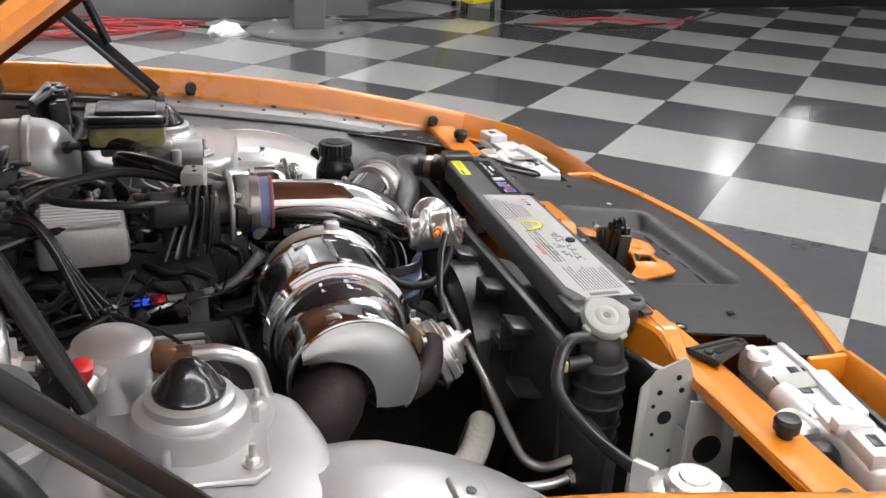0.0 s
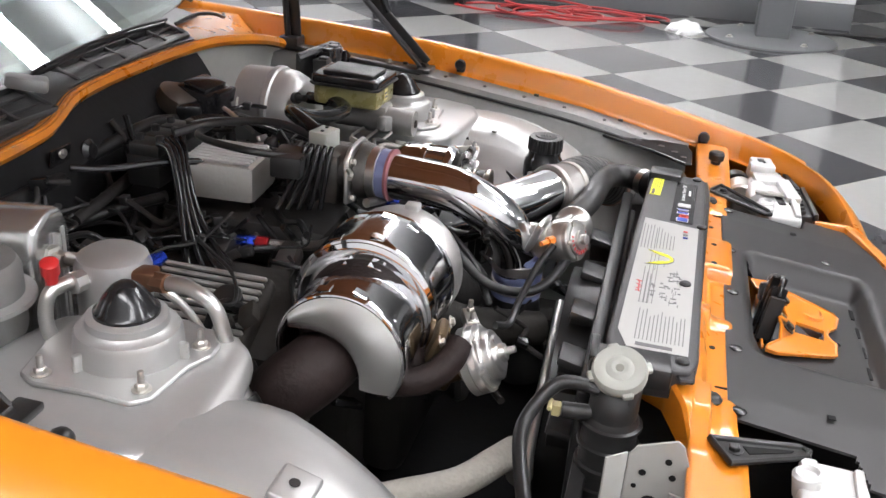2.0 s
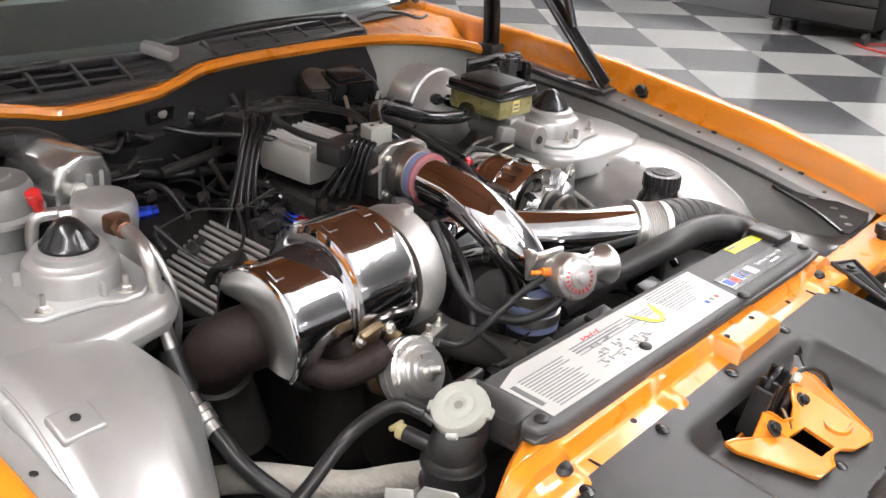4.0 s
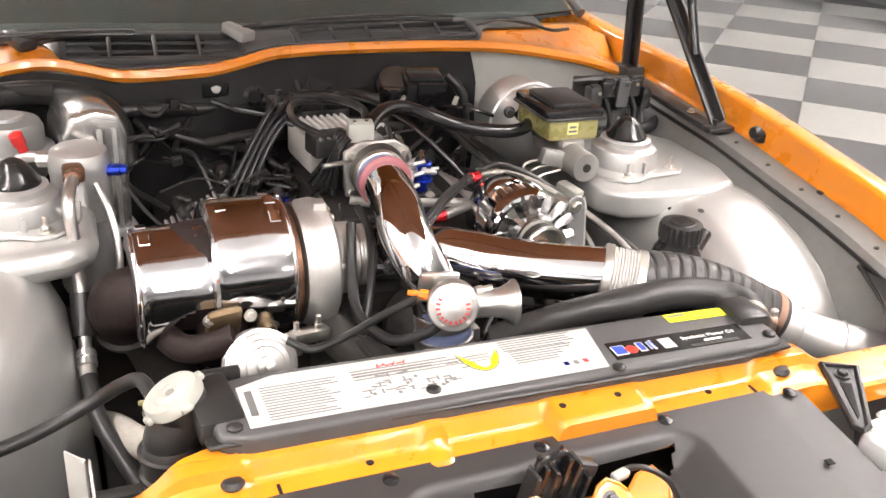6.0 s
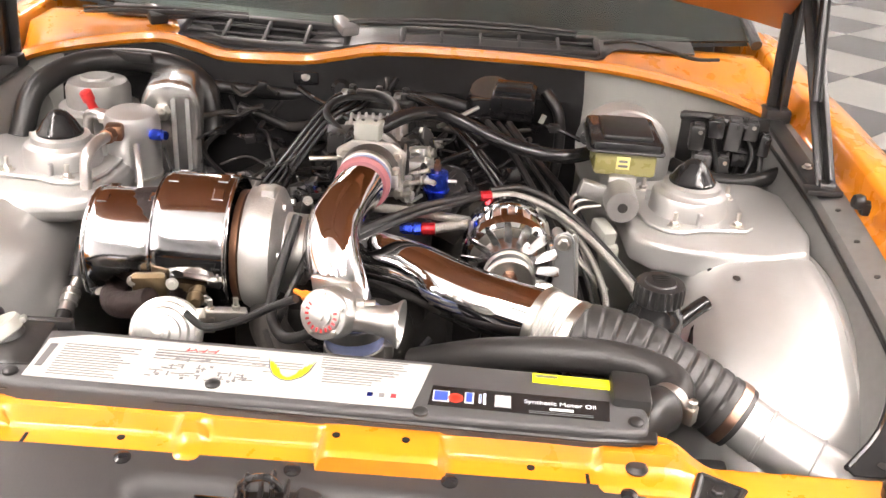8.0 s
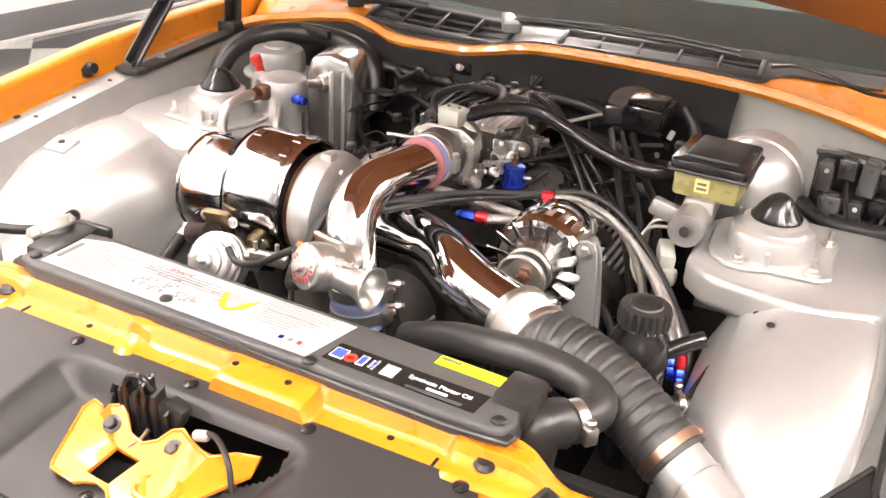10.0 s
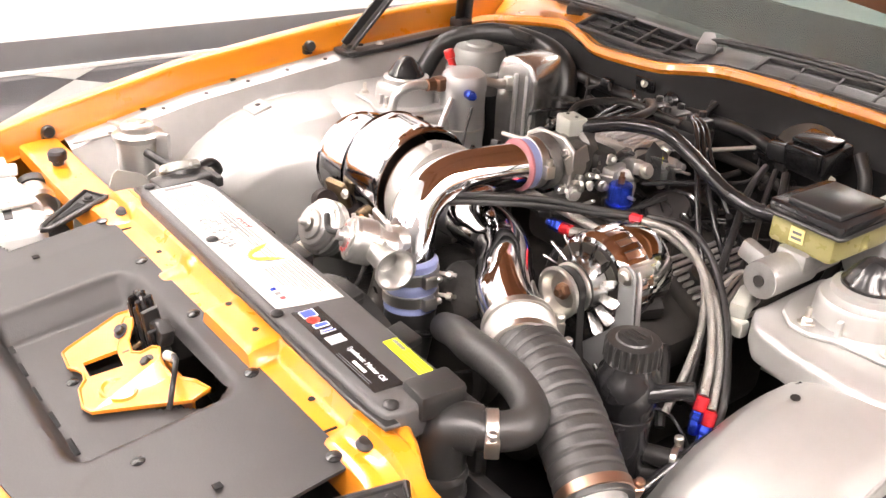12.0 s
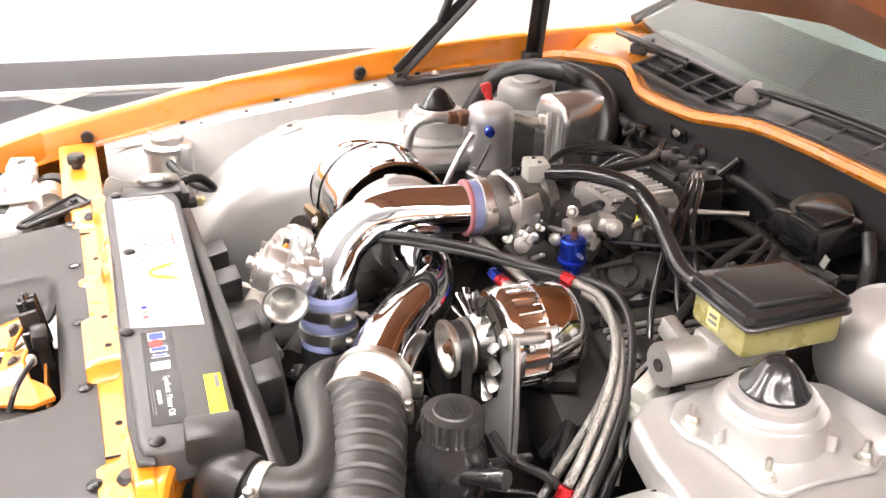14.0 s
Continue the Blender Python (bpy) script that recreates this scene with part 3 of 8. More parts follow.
def hood():
    """Open bonnet: outer skin and stamped inner panel, tipped up on its hinges."""
    m = pose(0, 0.43, 0.998, -38.2, 0, 0)
    L, W = 1.28, 0.765

    def skin(u, v, lift=0.0):
        y = -L * u
        w = W - 0.02 * u - 0.16 * max(0, u - 0.75) ** 2 * 8
        x = (v * 2 - 1) * w
        z = 0.035 - 0.085 * abs(x / W) ** 2.5 - 0.04 * u ** 2 + 0.02 * max(0, 1 - abs(x) / 0.25) - lift
        return m @ Vector((x, y, z))
    h = part("hood", join(sheet(lambda u, v: skin(u, v), 24, 24)), ORANGE, car, "orange bonnet standing open", 40)
    solid(h, 0.004, 0.0)

    def inner(u, v):
        p = 0.02
        r = 0.0 if 0.12 < u < 0.85 and 0.1 < v < 0.9 and not 0.46 < v < 0.54 else 0.022
        return skin(u * 0.98 + 0.01, v * 0.98 + 0.01, p + r)
    # underside takes the darkened orange, so its shade is in the paint
    part("inner_panel", sheet(inner, 40, 40), ORANGE_SHADED, h, "orange painted stamped underside", 30)
    rim = [skin(0, v / 12, 0.02) for v in range(13)] + [skin(u / 12, 1, 0.02) for u in range(1, 13)] + [skin(1, 1 - v / 12, 0.02) for v in range(1, 13)] + [skin(1 - u / 12, 0, 0.02) for u in range(1, 13)]
    part("rolled_edge", pipe(rim, 0.012, 8, 0, cap=False), ORANGE, h)
    for s in (-1, 1):
        a = Vector((s * 0.752, -0.03, 0.765))
        b = Vector((s * 0.752, 0.26, 1.045))
        f = frame_to(b - a, (s, 0, 0))
        hinge = part("hinge_arm", join(box((0.008, 0.034, (b - a).length), Matrix.Translation((a + b) / 2) @ f, 0.003), box((0.02, 0.006, (b - a).length), Matrix.Translation((a + b) / 2 + Vector((0, -0.011, 0.012))) @ f, 0.002),
                                       lathe([(0.012, -0.012), (0.012, 0.012)], a, (1, 0, 0), 14)), BLACK, car, "black pressed steel hinge arm")
        c, d = Vector((s * 0.757, 0.305, 0.775)), Vector((s * 0.757, 0.325, 1.02))
        f = frame_to(d - c, (s, 0, 0))
        part("hinge_arm", join(box((0.008, 0.042, (d - c).length), Matrix.Translation((c + d) / 2) @ f, 0.003), box((0.026, 0.006, (d - c).length), Matrix.Translation((c + d) / 2 + Vector((0, -0.018, 0))) @ f, 0.002)), BLACK, car, "black pressed steel hinge arm")
        part("gas_strut", join(pipe([(s * 0.735, 0.055, 0.885), (s * 0.735, 0.14, 1.09)], 0.0095, 12, 3), pipe([(s * 0.735, 0.14, 1.09), (s * 0.735, 0.20, 1.22)], 0.005, 10, 3)), GLOSS_BLACK, hinge)
        part("hinge_base", join(box((0.035, 0.36, 0.012), Matrix.Translation((s * 0.748, 0.15, 0.766)) @ Matrix.Rotation(0.07, 4, "X"), 0.004), box((0.05, 0.05, 0.03), Matrix.Translation((s * 0.755, 0.30, 0.785)), 0.006), box((0.06, 0.03, 0.01), Matrix.Translation((s * 0.745, -0.04, 0.762)), 0.003)), BLACK, car)
        for y in (0.05, 0.2):
            part("bolt", bolt(Vector((s * 0.745, y, 0.768)), r=0.006), STEEL, hinge)


def front_end():
    # radiator support: a pressed bar with steps and flutes
    def support(u, v):
        x = -0.76 + 1.52 * u
        ax = abs(x)
        k = max(0.0, min(1.0, (ax - 0.385) / 0.06))
        k = k * k * (3 - 2 * k)
        top = 0.701 * (1 - k) + 0.672 * k
        g = 0.0
        for a, b in ((-0.9, -0.335), (-0.132, -0.118), (0.022, 0.137), (0.318, 0.9)):
            e = max(0.0, min(1.0, 1 - max(a - x, x - b, 0.0) / 0.012))
            g = max(g, e * e * (3 - 2 * e) * (1.0 if a == 0.022 else 1 - 0.8 * max(0.0, min(1.0, (v - 0.62) / 0.12))))
        d = 0.024 * (1 - g) * (1 - k)
        yb, yf = along([(0.0, -0.60), (0.305, -0.605), (0.335, -0.648), (0.43, -0.68), (0.76, -0.678)], ax)[0], -0.733 * (1 - k) - 0.745 * k
        prof = [(yb, top - 0.05 * (1 - k) - 0.014 * k), (yb, top - 0.004), (yb - 0.004, top), (max(yb - 0.05 * (1 - k) - 0.006 * k, -0.678), top), (-0.677 * (1 - k) - 0.684 * k, top), (-0.688, top - 0.12 * d), (-0.697, top - 0.9 * d), (-0.701, top - d), (yf + 0.006, top - d - 0.003), (yf, top - d - 0.006), (yf, top - 0.07 * (1 - k) - 0.03 * k)]
        a, b = along([(q / 10, *p) for q, p in enumerate(prof)], v)
        return Vector((x, a, b))
    sp = part("radiator_support", sheet(support, 240, 50), ORANGE, car, "orange pressed radiator support panel", 40)
    solid(sp, 0.003, 0.0)
    for x, z in ((0.031, 0.7022), (0.105, 0.7022), (-0.20, 0.6782), (0.24, 0.6782)):
        part("hole", lathe([(0.0045, 0), (0.0045, 0.0014)], (x, -0.705, z - 0.001), n=12), DARK, sp)
    for x in (-0.30, 0.30):
        part("slot", box((0.004, 0.016, 0.002), Matrix.Translation((x, -0.716, 0.6775)), 0.0008, 1), DARK, sp)
    for x in (-0.345, 0.352):
        part("rubber_plug", lathe([(0.012, 0), (0.013, 0.003), (0.009, 0.008), (0.004, 0.009)], (x, -0.703, 0.684), n=14), RUBBER, sp)
    for s in (-1, 1):
        part("rubber_buffer", join(lathe([(0.010, 0), (0.011, 0.008), (0.016, 0.010), (0.017, 0.022), (0.014, 0.027), (0.005, 0.028)], (s * 0.625, -0.716, 0.672), n=20)), RUBBER, sp, "black rubber hood buffer")
        # black diagonal bracket beside the closing panel
        # a triangular pressed channel, its tip down towards the nose
        tri = [(-0.022, 0.012), (0.024, 0.012), (0.010, -0.100), (0.001, -0.108), (-0.008, -0.102)]
        m = pose(s * 0.436, -0.722, 0.676, 8, 0, -s * 28)
        br = part("bracket", join(slab([(x * s, y) for x, y in tri], 0.004, m, 0.001, 1), pipe([m @ Vector((x * s, y, 0.004)) for x, y in tri + tri[:1]], 0.0045, 8, 0)), BLACK, sp, "black stamped brace")
        part("slot", slab([(x * s, y) for x, y in ((-0.006, -0.022), (0.009, -0.022), (0.004, -0.082), (0.0, -0.088))], 0.001, m @ Matrix.Translation((0, 0, 0.004))), DARK, br)
        part("bolt", bolt(m @ Vector((0.001 * s, -0.006, 0.004)), r=0.007), BLACK, br)
    # grey closing panel with a sunken latch well
    def inside(p, poly):
        hit = False
        for (ax, ay), (bx, by) in zip(poly, poly[1:] + poly[:1]):
            if (ay > p.y) != (by > p.y) and p.x < ax + (bx - ax) * (p.y - ay) / (by - ay):
                hit = not hit
        return hit

    def panel(u, v):
        x = -0.415 + 0.83 * u
        yf = -1.035 + 0.075 * (abs(x) / 0.41) ** 2
        y = -0.724 + (yf + 0.724) * v
        z = 0.676 - 0.034 * v
        dx = max(0.0, abs(x + 0.004) - 0.140) / 0.045
        dy = max(0.0, abs(y + 0.860) - 0.078) / 0.028
        d = min(1.0, math.hypot(dx, dy))
        z -= 0.035 * (1 - d * d * (3 - 2 * d))
        e = max(0.0, (abs(x) - 0.30) / 0.115)
        z -= 0.004 * e
        return Vector((x, y, z))
    bm = sheet(panel, 166, 60)
    gone = [f for f in bm.faces if inside(f.calc_center_median(), [(-0.105, -0.765), (0.150, -0.765), (0.128, -0.80), (0.045, -0.895), (-0.02, -0.874), (-0.065, -0.880)])
            or abs(f.calc_center_median().x) > 0.362 and f.calc_center_median().y > -0.875 - 0.2 * (abs(f.calc_center_median().x) - 0.362)]
    bmesh.ops.delete(bm, geom=gone, context="FACES")
    cp = part("closing_panel", bm, GREY, car, "dark grey moulded plastic closing panel with a sunken well", 40)
    solid(cp, 0.004, 0.0)
    for x in (-0.346, -0.188, -0.010, 0.154, 0.341):
        part("clip", join(lathe([(0.009, 0), (0.009, 0.002), (0.005, 0.0035), (0.002, 0.004)], (x, -0.737, 0.6765), (0, -0.1, 1), 14)), GLOSS_BLACK, cp)
    for k in range(5):
        part("slot", box((0.034, 0.008, 0.003), pose(-0.150 + 0.0625 * k, -0.9375 - 0.004 * (1 - abs(k - 2) / 2), 0.6195, 12, 0, 0), 0.0008, 1), DARK, cp)
    for x, y in ((-0.302, -0.852), (0.302, -0.852)):
        part("square_hole", box((0.010, 0.010, 0.002), Matrix.Translation((x, y, 0.6655)), 0.0008, 1), DARK, cp)
    # latch carrier: orange folded plate in the well, with black latch
    flat = pose(0, -0.835, 0.6355, 6.5, 0, 0)
    outl = [(-0.114, -0.786), (-0.100, -0.790), (-0.084, -0.806), (-0.068, -0.803), (-0.054, -0.799), (-0.042, -0.805), (-0.028, -0.818), (-0.008, -0.822), (0.010, -0.815), (0.022, -0.803), (0.034, -0.799), (0.048, -0.805), (0.066, -0.802), (0.090, -0.781), (0.116, -0.774), (0.122, -0.800), (0.064, -0.902), (0.050, -0.907), (0.014, -0.899), (0.000, -0.887), (-0.018, -0.883), (-0.032, -0.888), (-0.040, -0.894), (-0.076, -0.890), (-0.082, -0.882), (-0.116, -0.802)]
    cutout = [(-0.036, -0.833), (0.002, -0.838), (-0.004, -0.880), (-0.038, -0.877)]

    def fold(x, y):
        """How far the plate's bolted ears are bent up."""
        return 0.85 * max(0.0, y - 0.004) * max(0.0, min(1.0, (0.078 - abs(x + 0.010)) / 0.016))

    def drilled(outer, inner, depth, m):
        """A flat plate with one opening through it."""
        bm = bmesh.new()
        edges = []
        for loop in (outer, inner):
            vs = [bm.verts.new((x, y, 0)) for x, y in loop]
            edges += [bm.edges.new((a, b)) for a, b in zip(vs, vs[1:] + vs[:1])]
        made = bmesh.ops.triangle_fill(bm, use_beauty=True, edges=edges)
        r = bmesh.ops.extrude_face_region(bm, geom=[f for f in made["geom"] if isinstance(f, bmesh.types.BMFace)])
        bmesh.ops.translate(bm, verts=[v for v in r["geom"] if isinstance(v, bmesh.types.BMVert)], vec=(0, 0, depth))
        for v in bm.verts:
            v.co.z += fold(v.co.x, v.co.y)
        bm.transform(m)
        return bm

    def ring(cx, cy, a, b, h):
        """A low oval stamping."""
        bm = lathe([(1.0, 0.0), (0.93, h), (0.80, h * 1.1), (0.70, h * 0.5), (0.02, h * 0.5)], n=32)
        bm.transform(flat @ Matrix.Translation((cx, cy, 0.0045)) @ Matrix.Rotation(radians(20), 4, "Z") @ Matrix.Diagonal((a, b, 1, 1)))
        return bm
    rim_pts = [flat @ Vector((x, y + 0.835, 0.005 + fold(x, y + 0.835))) for x, y in outl + outl[:1]]
    la = part("latch_plate", join(drilled([(x, y + 0.835) for x, y in outl], [(x, y + 0.835) for x, y in cutout], 0.005, flat),
                                  ring(0.047, -0.027, 0.029, 0.021, 0.005), pipe(rim_pts, 0.0022, 6, 0, cap=False),
                                  box((0.18, 0.004, 0.045), Matrix.Translation((0.0, -0.786, 0.612)), 0.001)), ORANGE, car, "orange hood latch carrier", 30)
    part("latch_hole", box((0.07, 0.06, 0.004), flat @ Matrix.Translation((-0.026, -0.02, -0.03))), DARK, la)
    part("spring_pin", pipe([flat @ Vector((-0.022, 0.006, 0.006)), flat @ Vector((-0.014, 0.016, 0.012)), flat @ Vector((-0.010, 0.028, 0.02))], 0.0028, 8, 4), BROWN_AL, la, "rusty spring pin")
    lt = part("latch", join(box((0.066, 0.016, 0.07), pose(-0.022, -0.789, 0.655, 8, 0, 6), 0.004), box((0.026, 0.02, 0.03), pose(0.012, -0.787, 0.676, 0, 20, 0), 0.005)), BLACK, la, "black steel latch")
    for k, (x, h) in enumerate(((-0.056, 0.070), (-0.046, 0.082), (-0.034, 0.072), (-0.020, 0.088), (-0.008, 0.078), (0.008, 0.056))):
        part("latch_leaf", box((0.005, 0.024, h), pose(x, -0.792, 0.630 + h / 2, 9, 6 - 3 * (k % 2), 5), 0.002, 1), GLOSS_BLACK if k % 2 else BLACK, lt)
    part("latch_hook", pipe([(-0.050, -0.797, 0.700), (-0.040, -0.799, 0.714), (-0.022, -0.801, 0.719), (-0.010, -0.799, 0.705)], 0.004, 8, 4), GLOSS_BLACK, lt)
    for x in (-0.0545, 0.0335):
        part("bolt", bolt(flat @ Vector((x, 0.018, 0.0055 + fold(x, 0.018))), (0, -0.6, 0.75), 0.0075, 0.007), BLACK, la)
    part("cable", pipe([(0.050, -0.798, 0.668), (0.070, -0.797, 0.674), (0.090, -0.806, 0.672), (0.108, -0.818, 0.660), (0.118, -0.828, 0.638)], 0.0036, 10), RUBBER, la)
    part("cable_end", lathe([(0.005, 0), (0.0065, 0.002), (0.0065, 0.016), (0.004, 0.02)], (0.046, -0.799, 0.666), (1, 0.1, 0.25), 12), CREAM, la)
    for x, y in ((-0.020, -0.897), (0.21, -0.90)):
        part("plate_clip", lathe([(0.008, 0), (0.008, 0.003), (0.004, 0.005)], (x, y, 0.622 if x < 0.1 else 0.655), (0, -0.1, 1), 14), GLOSS_BLACK, cp)
    # nose: edge round the closing panel, sloping bumper skin
    pts = [(x, -1.047 + 0.075 * (x / 0.41) ** 2, 0.645 + 0.006 * abs(x)) for x in [-0.42 + 0.84 * k / 20 for k in range(21)]]
    rows = []
    for x, y, z in pts:
        rows.append([Vector((x, y + 0.012, z - 0.03)), Vector((x, y + 0.008, z)), Vector((x, y, z + 0.003)), Vector((x, y - 0.010, z)), Vector((x, y - 0.022, z - 0.012)), Vector((x, y - 0.05, z - 0.06)), Vector((x, y - 0.08, z - 0.16)), Vector((x, y - 0.08, 0.25))])
    no = part("nose", loft(rows), ORANGE, car, "orange nose panel", 45)
    solid(no, 0.003, 0.0)
    for s in (-1, 1):
        # corner skin between nose and fender, round the headlight pocket
        edge = [(0.42, -0.975, 0.647), (0.52, -0.972, 0.648), (0.62, -0.955, 0.654), (0.69, -0.92, 0.664), (0.745, -0.86, 0.678), (0.775, -0.775, 0.695)]
        rr = []
        for x, y, z in spline(edge, 4):
            n = Vector((max(0, x - 0.45) * 1.8, -1 + max(0, x - 0.5) * 2.2, 0)).normalized()
            p = Vector((x, y, z))
            rr.append([q if s > 0 else Vector((-q.x, q.y, q.z)) for q in (p - n * 0.004 - Vector((0, 0, 0.05)), p - n * 0.002, p + Vector((0, 0, 0.003)), p + n * 0.01, p + n * 0.03 - Vector((0, 0, 0.018)), p + n * 0.07 - Vector((0, 0, 0.10)), p + n * 0.09 - Vector((0, 0, 0.4)))])
        co = part("nose_corner", loft(rr), ORANGE, car, "", 45)
        solid(co, 0.003, 0.0)
        part("pocket_wall", box((0.012, 0.065, 0.045), Matrix.Translation((s * 0.428, -0.938, 0.628)), 0.004), ORANGE, co)
        part("pocket_floor", box((0.36, 0.30, 0.006), Matrix.Translation((s * 0.60, -0.85, 0.52)), 0.001), DARK, co)


for s in (-1, 1):
    fender(s)
    apron(s)
cowl_ob = cowl()


def cowl_plate(u, v):
    x = -0.62 + 1.24 * u
    ly, lz = along([(q[0], q[1], q[2]) for q in LIP], x)
    k = max(0.0, min(1.0, (x + 0.47) / 0.04)) * max(0.0, min(1.0, (0.45 - x) / 0.04))
    y0 = (0.425 + 0.05 * abs(2 * u - 1) ** 2) * (1 - k) + (ly + 0.016) * k
    y1 = 0.51 + 0.05 * abs(2 * u - 1) ** 2
    y = y0 + (y1 - y0) * v
    edge = abs(x) / 0.78
    back = 0.868 - 0.025 * edge ** 3
    z, = along([(ly, lz + 0.005), (ly + 0.03, lz + 0.002), (0.40, min(lz + 0.010, back - 0.01)), (0.46, back - 0.014), (0.53, back - 0.006), (0.60, back - 0.004)], y)
    return Vector((x, y, z + 0.005 + 0.005 * min(1.0, v * 2)))


cover = part("cowl_cover", sheet(cowl_plate, 62, 10), WEATHERED, cowl_ob, "black plastic cover at the foot of the windscreen")
solid(cover, 0.004, 0.0)
grille_part(-0.43, -0.10, 0.348, 0.435, 0.838, 0.866, 4, cowl_ob, pose(0, 0, 0, 0, 0, -3))
grille_part(0.01, 0.405, 0.378, 0.435, 0.852, 0.872, 5, cowl_ob, pose(0, 0, 0, 0, 0, 2))
windshield()
hood()
front_end()


# ---- engine block and hidden depth ----
def valve_cover(side):
    c = Vector((side * 0.262, 0.018, 0.612))
    m = Matrix.Translation(c) @ Matrix.Rotation(side * radians(28), 4, "Y")
    t = thing("valve_cover", c, "finned cast aluminium valve cover on the engine", "valve cover", "valve covers")
    part("body", box((0.155, 0.185, 0.045), m, 0.014, 3), IRON, t)
    for k in range(12):
        part("fin", box((0.0062, 0.165, 0.009), m @ Matrix.Translation((-0.066 + 0.012 * k, 0, 0.025)), 0.0022, 1), FIN, t)
    part("oil_plug", lathe([(0.022, 0), (0.022, 0.012), (0.016, 0.016)], m @ Vector((-0.020 * side, -0.040, 0.024)), m.to_3x3() @ Vector((0, 0, 1)), 18), BLACK, t)


def engine():
    t = thing("engine_block", (0, 0.02, 0.25), "dark grimy engine block filling the bay", "engine")
    part("block", box((0.42, 0.52, 0.30), Matrix.Translation((0, 0.06, 0.41)), 0.03, 2), IRON, t)
    part("front_cover", box((0.30, 0.08, 0.30), Matrix.Translation((0, -0.23, 0.45)), 0.03, 2), IRON, t)
    for s in (-1, 1):
        part("head", box((0.17, 0.46, 0.12), pose(s * 0.21, 0.06, 0.575, 0, s * 28, 0), 0.02, 2), IRON, t)
    part("lower_pulley", lathe([(0.02, -0.03), (0.085, -0.03), (0.09, -0.02), (0.082, 0.0), (0.09, 0.02), (0.085, 0.03), (0.03, 0.03)], (0.02, -0.31, 0.47), (0, -1, 0), 32), IRON, t)
    part("water_pump", join(lathe([(0.06, 0), (0.065, 0.03), (0.05, 0.06), (0.03, 0.08)], (0.03, -0.27, 0.58), (0, -1, 0), 24), box((0.10, 0.05, 0.07), Matrix.Translation((0.06, -0.25, 0.62)), 0.015)), IRON, t)
    dirty = material("dirty cast manifold", (0.045, 0.042, 0.04), 0.6, 0.3, 0.3, 40, bump=0.4)
    im = part("intake_manifold", box((0.17, 0.30, 0.08), Matrix.Translation((0.02, 0.05, 0.645)), 0.02, 2), dirty, t, "dirty cast intake manifold")
    for sd in (-1, 1):
        for k in range(3):
            part("runner", box((0.07, 0.035, 0.04), pose(sd * 0.13, -0.06 + 0.11 * k, 0.655, 0, sd * 25, 0), 0.012), dirty, im)
    part("front_plate", box((1.0, 0.02, 0.34), Matrix.Translation((0, -0.56, 0.42)), 0.005), BLACK, t, "black radiator shroud")
    rnd = random.Random(4)
    for k in range(64):
        s = -1 if k % 2 else 1
        p = Vector((s * rnd.uniform(0.06, 0.36), rnd.uniform(-0.3, 0.26), rnd.uniform(0.50, 0.65)))
        if k % 3 == 0:
            part("fitting", join(lathe([(0.010, 0), (0.012, 0.004), (0.012, 0.014), (0.007, 0.016), (0.007, 0.03)], p, (rnd.uniform(-1, 1), rnd.uniform(-1, 0.2), rnd.uniform(0.2, 1)), 8)), rnd.choice([WORN_STEEL, IRON, BLACK]), t)
        elif k % 3 == 1:
            part("bracket", box((rnd.uniform(0.02, 0.06), rnd.uniform(0.02, 0.05), rnd.uniform(0.008, 0.03)), pose(*p, rnd.uniform(-40, 40), rnd.uniform(-40, 40), rnd.uniform(0, 90)), 0.003), rnd.choice([IRON, BLACK, GLOSS_BLACK, IRON]), t)
        else:
            q = p + Vector((rnd.uniform(-0.06, 0.06), rnd.uniform(-0.06, 0.06), rnd.uniform(0.0, 0.06)))
            r = q + Vector((rnd.uniform(-0.09, 0.09), rnd.uniform(-0.09, 0.09), -rnd.uniform(0.02, 0.1)))
            part("hose", pipe([p, q, r], rnd.uniform(0.004, 0.009), 8, 5), rnd.choice([RUBBER, GLOSS_BLACK]), t)
    # dark pad on the firewall
    def pad(u, v):
        x = -0.66 + 1.04 * u
        ly, lz = along([(q[0], q[1], q[2]) for q in LIP], x)
        top = lz - 0.017
        k = min(1.0, v / 0.12)
        deep = 0.308 + 0.012 * math.sin(9 * u) + 0.006 * math.sin(31 * u + 14 * v)
        return Vector((x, (ly + 0.004) * (1 - k) + min(deep, ly - 0.004) * k, top - (top - 0.36) * v))
    fp = part("firewall_pad", sheet(pad, 48, 26), DARK, t, "black sound deadening pad on the firewall")
    solid(fp, 0.012, 0.0)
    # lower rails that close the bay beside the engine
    for s in (-1, 1):
        part("frame_rail", box((0.10, 1.05, 0.10), Matrix.Translation((s * 0.40, -0.18, 0.33)), 0.012), IRON, t)


